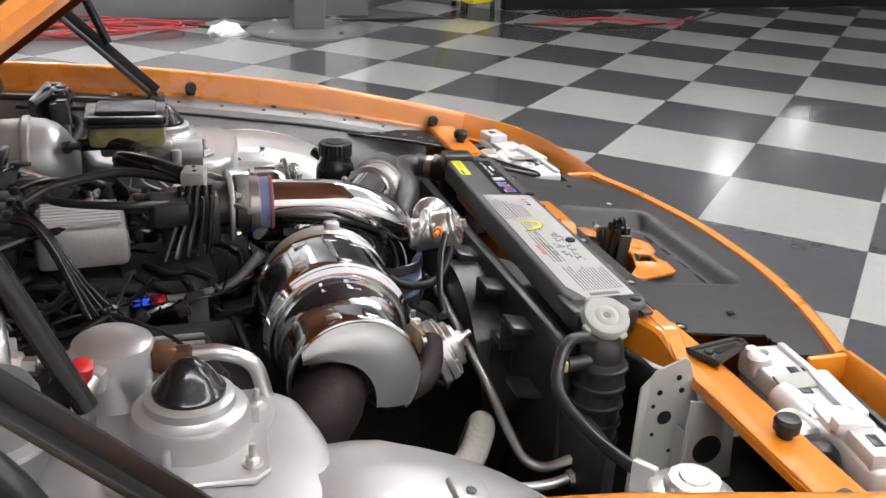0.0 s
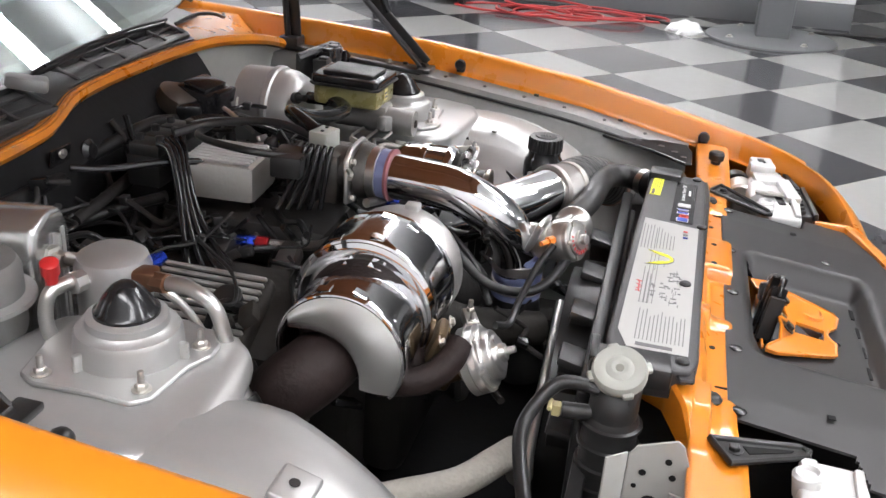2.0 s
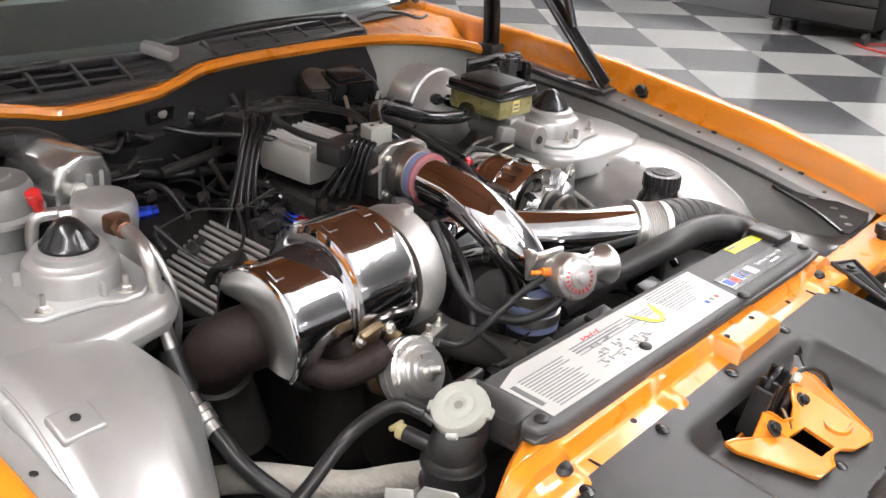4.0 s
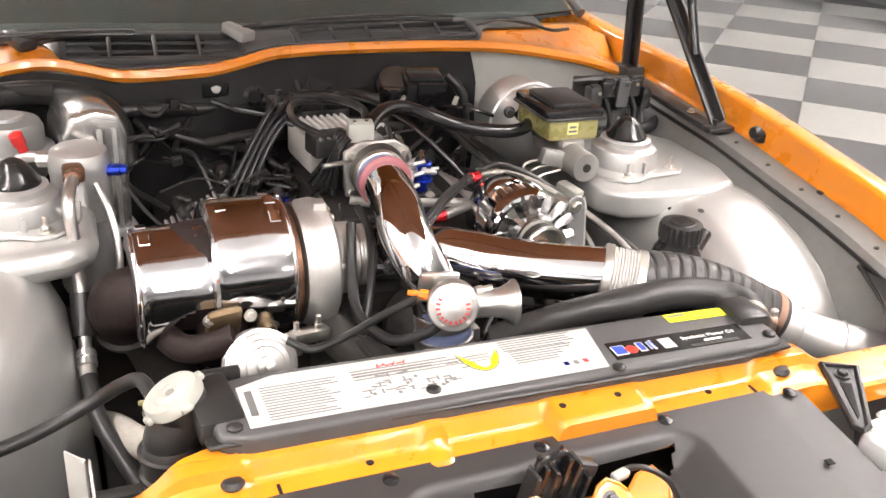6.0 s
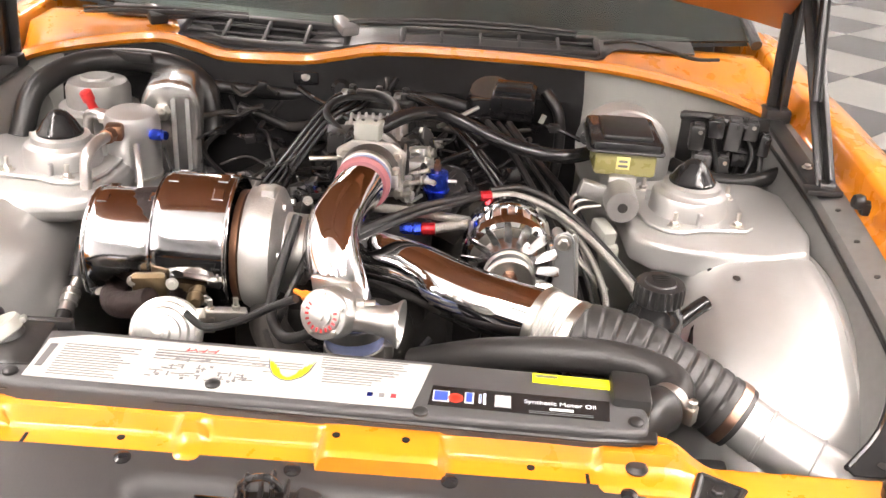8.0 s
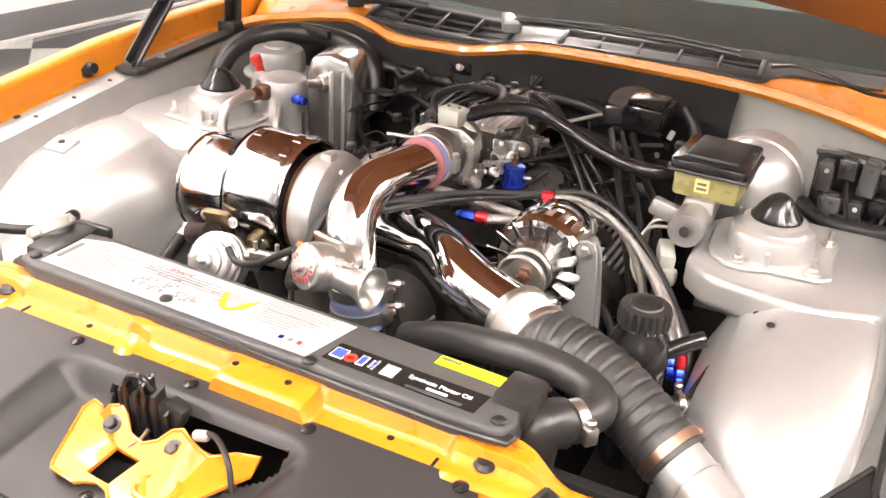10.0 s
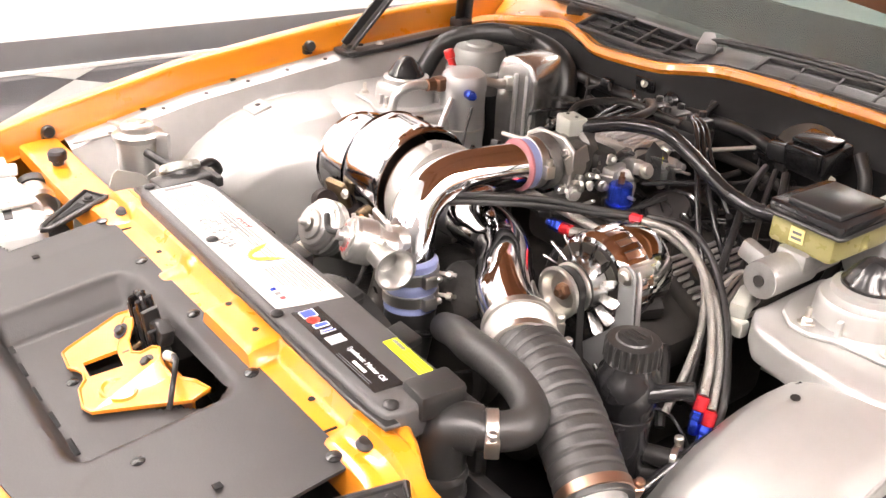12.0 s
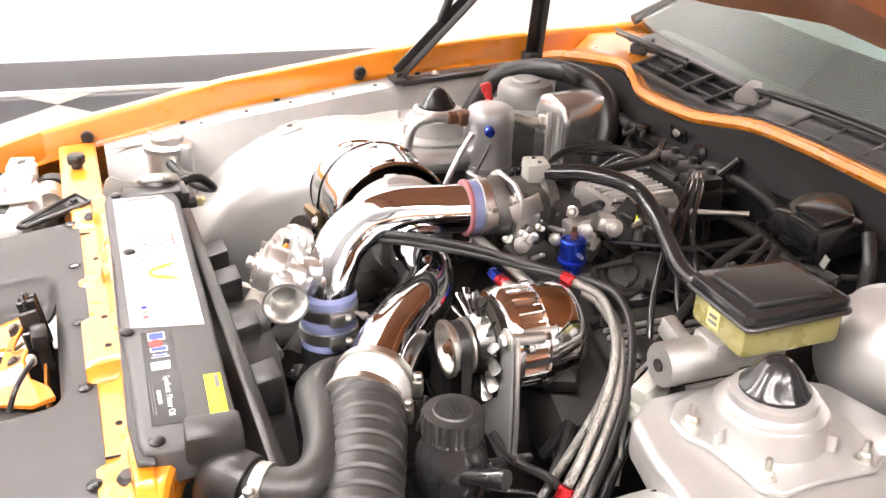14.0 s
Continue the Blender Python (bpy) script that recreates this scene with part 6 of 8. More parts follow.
    for k, (dx, dz, w0, h) in enumerate(((-0.058, 0.012, 0.026, 0.046), (-0.026, 0.030, 0.030, 0.034), (0.008, 0.020, 0.028, 0.056), (0.040, 0.028, 0.026, 0.036), (0.066, 0.004, 0.020, 0.040), (-0.040, -0.034, 0.034, 0.030), (-0.002, -0.040, 0.024, 0.036), (0.032, -0.030, 0.030, 0.028))):
        y = 0.165 + rnd.uniform(-0.014, 0.010)
        rb = part("relay", join(box((w0, 0.036, h), pose(0.63 + dx, y, 0.765 + dz, rnd.uniform(-6, 6), rnd.uniform(-5, 5), -8), 0.004), box((w0 * 0.7, 0.02, 0.010), pose(0.63 + dx, y - 0.004, 0.765 + dz + h / 2, 0, 0, -8), 0.002)), (BLACK, GLOSS_BLACK, WEATHERED)[k % 3], w)
        part("bracket_bolt", lathe([(0.004, 0), (0.004, 0.003)], (0.63 + dx, y - 0.021, 0.765 + dz + h / 2 - 0.008), (0, -1, 0.1), 8), STEEL if k % 3 == 0 else BLACK, rb)
        part("lead", pipe([(0.63 + dx, y, 0.765 + dz - h / 2), (0.63 + dx + rnd.uniform(-0.01, 0.01), y - 0.012, 0.735 + dz - h / 2), (0.64 + dx * 0.7, 0.14, 0.705)], 0.0045, 6, 4), RUBBER, rb)
    part("arm", pipe([(0.55, 0.2, 0.80), (0.60, 0.17, 0.81), (0.66, 0.15, 0.80)], 0.008, 8, 4), BLACK, w)
    part("harness", pipe([(0.54, 0.18, 0.71), (0.60, 0.14, 0.70), (0.68, 0.12, 0.71), (0.73, 0.14, 0.72)], 0.014, 12, 5), RUBBER, w)


brakes()


# ---- climate parts on the passenger side ----
def climate():
    c = Vector((-0.432, 0.046, 0.0))
    t = thing("accumulator", c + Vector((0, 0, 0.55)), "silver air conditioning accumulator canister with brass fittings", "canister")
    part("canister", lathe([(0.042, 0.54), (0.046, 0.55), (0.046, 0.745), (0.0475, 0.748), (0.0475, 0.768), (0.043, 0.782), (0.034, 0.788), (0.01, 0.789)], c, n=40), material("satin silver can", (0.56, 0.557, 0.55), 0.32, 0.7, 0.04, 30, rough_vary=0.03), t)
    part("band", lathe([(0.0465, 0), (0.048, 0.001), (0.048, 0.004), (0.0465, 0.005)], c + Vector((0, 0, 0.668)), n=40), STEEL, t)
    part("switch", join(lathe([(0.010, 0), (0.010, 0.02), (0.008, 0.022), (0.008, 0.03)], c + Vector((0.040, -0.02, 0.752)), (1, -0.35, 0.1), 10)), BLUE, t, "blue plug")
    part("outlet_block", join(box((0.03, 0.03, 0.028), pose(c.x - 0.012, c.y - 0.052, 0.764, 0, 0, 10), 0.006), lathe([(0.012, 0), (0.013, 0.004), (0.013, 0.02), (0.009, 0.022), (0.009, 0.03)], c + Vector((-0.014, -0.062, 0.764)), (-0.1, -1, 0), 8)), COPPER, t, "stained brass fitting")
    tube = part("line", pipe([c + Vector((-0.016, -0.085, 0.765)), c + Vector((-0.02, -0.115, 0.766)), c + Vector((-0.026, -0.150, 0.750)), c + Vector((-0.024, -0.165, 0.70)), (-0.455, -0.140, 0.63), (-0.458, -0.185, 0.575), (-0.460, -0.222, 0.555)], 0.0095, 16, 6), ALU, t, "bent aluminium line")
    part("sleeve", pipe([(-0.455, -0.140, 0.625), (-0.457, -0.165, 0.592), (-0.459, -0.182, 0.574)], 0.0165, 14, 4), RUBBER, tube)
    part("crimp", lathe([(0.012, 0), (0.0145, 0.003), (0.0145, 0.012), (0.012, 0.014), (0.0145, 0.016), (0.0145, 0.026), (0.012, 0.028), (0.013, 0.045)], (-0.459, -0.205, 0.566), (-0.02, -0.85, -0.5), 16), ALU, tube)
    part("hose", pipe([(-0.460, -0.243, 0.545), (-0.455, -0.30, 0.515), (-0.43, -0.36, 0.48), (-0.40, -0.42, 0.44)], 0.0125, 14, 5), RUBBER, tube)
    part("charge_port", join(lathe([(0.008, -0.02), (0.008, 0.0), (0.011, 0.001), (0.011, 0.018), (0.008, 0.020)], (-0.515, 0.075, 0.788), (-0.3, -0.2, 1), 14)), RED_CAP, t, "red dust cap")
    part("inlet_line", join(pipe([(-0.475, 0.06, 0.765), (-0.50, 0.07, 0.768), (-0.52, 0.078, 0.76), (-0.525, 0.08, 0.72), (-0.52, 0.06, 0.66)], 0.009, 12, 5), lathe([(0.012, 0), (0.014, 0.003), (0.014, 0.018), (0.01, 0.02)], (-0.474, 0.06, 0.765), (-1, 0.3, 0), 8)), ALU, t)
    part("thin_line", pipe([c + Vector((0.02, -0.045, 0.74)), c + Vector((0.035, -0.08, 0.70)), c + Vector((0.04, -0.11, 0.64)), c + Vector((0.03, -0.12, 0.58))], 0.006, 10, 5), ALU, t)

    b = thing("evaporator_case", (-0.40, 0.2, 0.55), "silver rounded evaporator case at the firewall", "case")
    m = pose(-0.409, 0.220, 0.686, 0, 0, 10)
    CASE = material("polished silver case", (0.55, 0.548, 0.535), 0.24, 0.85, 0.12, 14, bump=0.15, bump_scale=45)
    part("case", slab([(-0.05, -0.12), (0.05, -0.12), (0.055, 0.08), (0.04, 0.115), (0.0, 0.125), (-0.04, 0.115), (-0.055, 0.08)], 0.13, m @ Matrix(((1, 0, 0, 0), (0, 0, 1, -0.065), (0, 1, 0, 0), (0, 0, 0, 1))), 0.012, 3), CASE, b)
    part("rib", box((0.008, 0.135, 0.20), m @ Matrix.Translation((0.03, 0, -0.01)), 0.003), SILVER, b)
    part("rib", box((0.008, 0.012, 0.20), m @ Matrix.Translation((0.005, -0.068, -0.01)), 0.003), SILVER, b)
    part("flange", box((0.125, 0.15, 0.014), m @ Matrix.Translation((0, 0, -0.105)), 0.004), SILVER, b)
    part("inlet_nut", join(lathe([(0.016, 0), (0.016, 0.012), (0.011, 0.014), (0.011, 0.03)], m @ Vector((-0.012, -0.064, 0.065)), (-0.25, -1, 0), 6), pipe([m @ Vector((-0.016, -0.09, 0.065)), (-0.428, 0.085, 0.764)], 0.009, 12, 4)), STEEL, b, "plated pipe nut")
    f = thing("blower_motor", (-0.54, 0.18, 0.70), "round silver blower motor under the cowl", "motor")
    part("can", lathe([(0.055, 0.70), (0.058, 0.71), (0.058, 0.785), (0.052, 0.797), (0.03, 0.801), (0.028, 0.806), (0.01, 0.806)], (-0.535, 0.17, 0), n=36), DIM_SILVER, f)
    part("flange", lathe([(0.072, 0), (0.072, 0.006), (0.06, 0.008)], (-0.535, 0.17, 0.745), n=36), SILVER, f)
    h = thing("heater_hose", (-0.5, 0.25, 0.78), "fat black heater hose arching under the cowl", "hose")
    part("hose", pipe([(-0.66, 0.10, 0.70), (-0.645, 0.15, 0.775), (-0.60, 0.22, 0.805), (-0.52, 0.265, 0.812), (-0.42, 0.28, 0.80), (-0.36, 0.27, 0.76), (-0.34, 0.24, 0.68)], 0.022, 16, 8), RUBBER, h)
    part("clip", box((0.09, 0.012, 0.02), pose(-0.50, 0.25, 0.822, 10, 0, -6), 0.004), BLACK, h)


climate()


# ---- radiator cover and what surrounds it ----
COVER_Z = 0.722


def radiator_cover():
    t = thing("radiator_cover", (0.0, -0.635, 0.66), "black plastic radiator cover with printed stickers", "cover")
    out = [(-0.352, -0.672), (-0.32, -0.682), (0.34, -0.690), (0.362, -0.686), (0.368, -0.66), (0.362, -0.61), (0.345, -0.588), (0.10, -0.578), (-0.30, -0.566), (-0.335, -0.572), (-0.356, -0.60)]
    body = part("body", slab(out, 0.045, Matrix.Translation((0, 0, COVER_Z - 0.045)), 0.006, 3), material("black grained plastic", (0.06, 0.059, 0.06), 0.45, 0.0, 0.2, 30, bump=0.25, bump_scale=600), t)
    part("flange", slab([(-0.362, -0.678), (0.30, -0.698), (0.372, -0.694), (0.375, -0.675), (0.30, -0.67), (-0.35, -0.655), (-0.365, -0.66)], 0.006, Matrix.Translation((0, 0, COVER_Z - 0.013)), 0.002, 1), BLACK, body)
    part("end_block", box((0.05, 0.10, 0.03), pose(-0.345, -0.60, COVER_Z - 0.012, 0, 0, 4), 0.006), BLACK, body)
    part("end_block", box((0.045, 0.06, 0.034), pose(0.352, -0.615, COVER_Z - 0.006, 0, 0, -4), 0.006), BLACK, body)
    part("end_ridge", box((0.06, 0.012, 0.018), pose(-0.335, -0.555, COVER_Z - 0.004, 0, 0, 2), 0.004), BLACK, body)
    for x, y, m in ((-0.333, -0.662, BLACK), (0.351, -0.672, BLACK), (0.118, -0.682, BLACK), (-0.111, -0.660, BLACK)):
        part("push_pin", join(lathe([(0.0085, 0), (0.0085, 0.003), (0.006, 0.005), (0.003, 0.0055)], (x, y, COVER_Z), n=16)), m, t)
    z = COVER_Z + 0.0006

    def flat(name, x0, x1, y0, y1, mat, parent, rot=-1.1, dz=0.0):
        w, h = x1 - x0, y1 - y0
        return part(name, box((w, h, 0.0006), pose((x0 + x1) / 2, (y0 + y1) / 2, z + dz, 0, 0, rot)), mat, parent)
    st = part("sticker", slab([(-0.318, -0.668), (0.108, -0.677), (0.116, -0.640), (0.126, -0.590), (-0.275, -0.578), (-0.318, -0.592)], 0.0006, Matrix.Translation((0, 0, z - 0.0003))), PAPER, t, "white printed emission sticker")
    rnd = random.Random(11)
    flat("print_block", -0.312, -0.304, -0.648, -0.602, INK, st, dz=0.0005)
    for x0, x1, y0, rows in ((-0.295, -0.205, -0.662, 13), (-0.19, -0.07, -0.611, 3), (0.005, 0.09, -0.640, 6), (0.0, 0.10, -0.612, 5)):
        for k in range(rows):
            y = y0 + 0.0050 * k
            flat("print_line", x0, x1 - rnd.uniform(0, 0.03), y, y + 0.0013, PALE_INK, st, dz=0.0005)
    for k in range(46):
        x, y = rnd.uniform(-0.19, -0.06), rnd.uniform(-0.655, -0.615)
        w, d = rnd.choice(((0.012, 0.0012), (0.002, 0.008), (0.007, 0.0012), (0.004, 0.004), (0.016, 0.001)))
        flat("print_diagram", x, x + w, y, y + d, PALE_INK, st, dz=0.0005)
    for k in range(3):
        flat("print_line", -0.19, -0.02, -0.6075 - 0.0055 * k, -0.6065 - 0.0055 * k, PALE_INK, st, dz=0.0005)
    for k in range(3):
        flat("print_diagram", 0.058 + 0.013 * k, 0.064 + 0.013 * k, -0.660, -0.653, (BLUE, PALE_INK, RED)[k], st, dz=0.0005)
    # red strokes of the maker's mark
    for k, (x, a) in enumerate(((-0.156, 70), (-0.151, 15), (-0.146, -60), (-0.139, 5), (-0.136, 60), (-0.128, 10), (-0.123, 65))):
        part("red_stroke", box((0.009, 0.0018, 0.0005), pose(x, -0.596, z + 0.0005, 0, 0, a)), RED, st)
    # yellow winged emblem as a plain shape with a dark edge
    def wing(s, k, mat, dz):
        prof = [(0.0, -0.031), (0.010, -0.029), (0.024, -0.018), (0.034, 0.002), (0.040, 0.030), (0.0335, 0.014), (0.033, 0.024), (0.0275, 0.008), (0.0265, 0.016), (0.021, -0.002), (0.0195, 0.006), (0.014, -0.012), (0.007, -0.021), (0.0, -0.024)]
        return slab([(s * x * k * 0.64, (y + 0.004) * k * 0.64) for x, y in prof], 0.0005, pose(-0.034, -0.624, z + dz, 0, 0, -1))
    for s in (-1, 1):
        part("emblem_edge", wing(s, 1.08, INK, 0.0004), INK, st)
        part("emblem", wing(s, 1.0, YELLOW, 0.0008), YELLOW, st, "yellow winged emblem")
    # oil sticker
    oil = part("oil_sticker", slab([(0.125, -0.667), (0.322, -0.674), (0.326, -0.637), (0.129, -0.630)], 0.0006, Matrix.Translation((0, 0, z - 0.0003))), GLOSS_BLACK, t, "black sticker with coloured lettering shapes")
    white, blue, red = material("white print", (0.75, 0.75, 0.75), 0.35), material("blue print", (0.03, 0.07, 0.4), 0.35), material("bright red print", (0.65, 0.05, 0.03), 0.35)
    for x, w, h in ((0.139, 0.018, 0.020), (0.170, 0.010, 0.020), (0.182, 0.003, 0.016), (0.187, 0.003, 0.020)):
        part("letter_shape", box((w, h, 0.0005), pose(x, -0.650, z + 0.0006, 0, 0, -2)), white, oil)
        part("letter_shape", box((w - 0.003 if w > 0.004 else w * 0.5, h - 0.003, 0.0005), pose(x, -0.650, z + 0.001, 0, 0, -2)), blue, oil)
    part("letter_shape", lathe([(0.0085, 0), (0.0085, 0.0006), (0.005, 0.0006), (0.005, 0.0)], (0.155, -0.652, z + 0.0003), n=18), red, oil)
    part("letter_shape", box((0.018, 0.022, 0.0005), pose(0.207, -0.652, z + 0.0006, 0, 0, -2)), material("silver print", (0.4, 0.4, 0.4), 0.35), oil)
    part("letter_shape", box((0.004, 0.018, 0.0005), pose(0.207, -0.652, z + 0.001, 0, 0, -2)), white, oil)
    cu = bpy.data.curves.new("text", "FONT")
    cu.body, cu.size, cu.align_x = "Synthetic Motor Oil", 0.0098, "CENTER"
    cu.extrude = 0.0002
    cu.materials.append(white)
    tx = new("sticker_text", cu)
    tx.parent = oil
    tx.matrix_basis = pose(0.270, -0.653 + 0.635, z + 0.0006 - 0.66, 0, 0, -2)
    flat("print_line", 0.258, 0.284, -0.6625, -0.6585, white, oil, dz=0.0005)
    for k in range(2):
        flat("print_line", 0.235, 0.305, -0.6665 - 0.003 * k, -0.6658 - 0.003 * k, PALE_INK, oil, dz=0.0005)
    yl = part("warning_sticker", box((0.092, 0.019, 0.0006), pose(0.288, -0.602, z, 0, 0, -3)), YELLOW, t, "yellow warning sticker")
    part("print_block", box((0.026, 0.005, 0.0006), pose(0.258, -0.5965, z + 0.0005, 0, 0, -3)), INK, yl)
    for k in range(3):
        part("print_line", box((0.05, 0.0012, 0.0006), pose(0.302, -0.599 - 0.004 * k, z + 0.0005, 0, 0, -3)), material("dull print", (0.3, 0.3, 0.05), 0.5), yl)
    # fan shroud behind
    f = thing("fan_shroud", (0, -0.545, 0.45), "black plastic fan shroud behind the radiator", "fan shroud")
    part("wall", box((0.74, 0.02, 0.26), Matrix.Translation((0, -0.552, 0.545)), 0.006), BLACK, f)
    part("ring", lathe([(0.20, 0), (0.21, 0.0), (0.21, 0.05), (0.20, 0.05)], (0.0, -0.54, 0.44), (0, 1, 0), 48), BLACK, f)
    for x, zz in ((-0.24, 0.645), (-0.12, 0.655), (0.02, 0.655), (0.16, 0.655), (-0.28, 0.56), (-0.20, 0.60), (-0.05, 0.60)):
        part("tab", box((0.05, 0.05, 0.012), pose(x, -0.53, zz, 12, 0, 0), 0.003), BLACK, f)
        part("gusset", box((0.006, 0.05, 0.05), pose(x + 0.02, -0.53, zz - 0.025), 0.002), BLACK, f)


def reservoir_bottle():
    c = Vector((-0.388, -0.589, 0))
    t = thing("coolant_filler", c + Vector((0, 0, 0.40)), "black ribbed coolant filler neck with a pale plastic cap", "filler neck")
    tip = Vector((-0.46, 0.04, 0.887)).normalized()
    f = Matrix.Translation(c + Vector((0.002, 0, 0.728))) @ frame_to(tip)
    cap = part("cap", lathe([(0.028, -0.014), (0.0335, -0.010), (0.0335, -0.002), (0.031, 0.003), (0.023, 0.004), (0.017, 0.002), (0.011, 0.0045), (0.009, 0.0045), (0.005, 0.002), (0.001, 0.002)], f @ Vector((0, 0, 0)), tip, 36), CREAM, t, "pale grey-green plastic cap")
    part("cap_hole", lathe([(0.0052, 0), (0.0052, 0.0004)], f @ Vector((0, 0, 0.0024)), tip, 16), material("dull plastic", (0.2, 0.2, 0.17), 0.5), cap)
    for a in (0.4, 2.0, 3.6, 5.2):
        part("ear", box((0.012, 0.014, 0.008), f @ Matrix.Rotation(a, 4, "Z") @ Matrix.Translation((0.033, 0, -0.006)), 0.003), CREAM, cap)
    part("neck", pipe([f @ Vector((0, 0, -0.012)), f @ Vector((0, 0, -0.030)), c + Vector((0, 0, 0.675)), c + Vector((0, 0, 0.655))], 0.030, 24, 5), BLACK, t)
    prof = [(0.026, 0.505), (0.034, 0.512)]
    for k in range(5):
        z = 0.515 + 0.029 * k
        prof += [(0.034, z), (0.034, z + 0.021), (0.038, z + 0.0225), (0.038, z + 0.027), (0.034, z + 0.0285)]
    prof += [(0.033, 0.664), (0.028, 0.672)]
    part("ribbed_body", lathe(prof, c, n=32), BLACK, t)
    part("overflow_nipple", pipe([c + Vector((-0.012, 0.02, 0.702)), c + Vector((-0.015, 0.045, 0.708))], 0.007, 10, 3), BLACK, t)
    sp = part("spout", pipe([c + Vector((-0.01, 0.02, 0.668)), c + Vector((-0.015, 0.06, 0.668))], 0.010, 12, 3), BLACK, t)
    part("drain_tap", join(box((0.014, 0.012, 0.016), Matrix.Translation(c + Vector((-0.016, 0.066, 0.668))), 0.003), box((0.022, 0.006, 0.006), Matrix.Translation(c + Vector((-0.016, 0.074, 0.672))), 0.002)), material("yellowed plastic", (0.45, 0.4, 0.2), 0.5), sp)
    h = thing("overflow_hose", c + Vector((-0.1, 0.02, 0.62)), "thin black overflow hose", "hose")
    part("hose", pipe([(-0.402, -0.555, 0.708), (-0.412, -0.525, 0.710), (-0.432, -0.503, 0.692), (-0.465, -0.49, 0.666), (-0.53, -0.505, 0.646), (-0.60, -0.527, 0.642), (-0.652, -0.545, 0.652)], 0.0085, 14, 7), RUBBER, h)
    k = Vector((-0.703, -0.541, -0.012))
    s = thing("filler_canister", k + Vector((0, 0, 0.58)), "polished canister with a silver screw cap by the fender", "canister")
    part("can", lathe([(0.040, 0.50), (0.042, 0.51), (0.042, 0.672), (0.040, 0.676), (0.048, 0.678), (0.048, 0.688), (0.040, 0.692), (0.028, 0.694)], k, n=32), ALU, s)
    part("cap", lathe([(0.026, 0.692), (0.032, 0.694), (0.032, 0.704), (0.028, 0.708), (0.018, 0.709), (0.016, 0.712), (0.004, 0.712)], k, n=12), ALU, s)
    part("mount", box((0.03, 0.012, 0.05), pose(k.x + 0.05, k.y + 0.03, 0.66, 0, 0, 30), 0.003), SILVER, s)
    part("mount", box((0.05, 0.012, 0.03), pose(k.x - 0.05, k.y - 0.02, 0.67, 0, 0, 20), 0.003), SILVER, s)
    # perforated silver bracket under the support
    b = thing("side_bracket", (-0.44, -0.66, 0.45), "silver perforated sheet bracket under the radiator support", "bracket")
    def wall(outline, x, lean, d=0.003):
        return slab(outline, d, Matrix(((0, math.sin(lean), 1, x), (1, 0, 0, 0), (0, 1, 0, 0), (0, 0, 0, 1))), 0.0008, 1)
    pl = part("plate", wall([(-0.612, 0.38), (-0.614, 0.675), (-0.622, 0.688), (-0.664, 0.704), (-0.672, 0.698), (-0.700, 0.62), (-0.72, 0.55), (-0.72, 0.38)], -0.476, 0.0), PALE, b)
    part("fold", box((0.003, 0.03, 0.30), pose(-0.488, -0.601, 0.53, 0, 0, 40), 0.001), PALE, b)
    part("web", wall([(-0.662, 0.38), (-0.662, 0.655), (-0.735, 0.640), (-0.76, 0.38)], -0.505, 0.0), PALE, b)
    part("hole", lathe([(0.022, 0), (0.022, 0.0008)], (-0.5055, -0.700, 0.575), (-1, 0, 0), 18), DARK, b)
    part("web_fold", box((0.035, 0.003, 0.22), pose(-0.489, -0.668, 0.49, 0, 0, 0), 0.001), PALE, b)
    for y, z, r in ((-0.645, 0.615, 0.0105), (-0.632, 0.655, 0.004), (-0.658, 0.675, 0.004), (-0.665, 0.655, 0.004), (-0.625, 0.635, 0.003), (-0.63, 0.59, 0.003), (-0.66, 0.56, 0.003)):
        part("hole", lathe([(r, 0), (r, 0.0008)], (-0.4765, y, z), (-1, 0, 0), 14), DARK, pl)


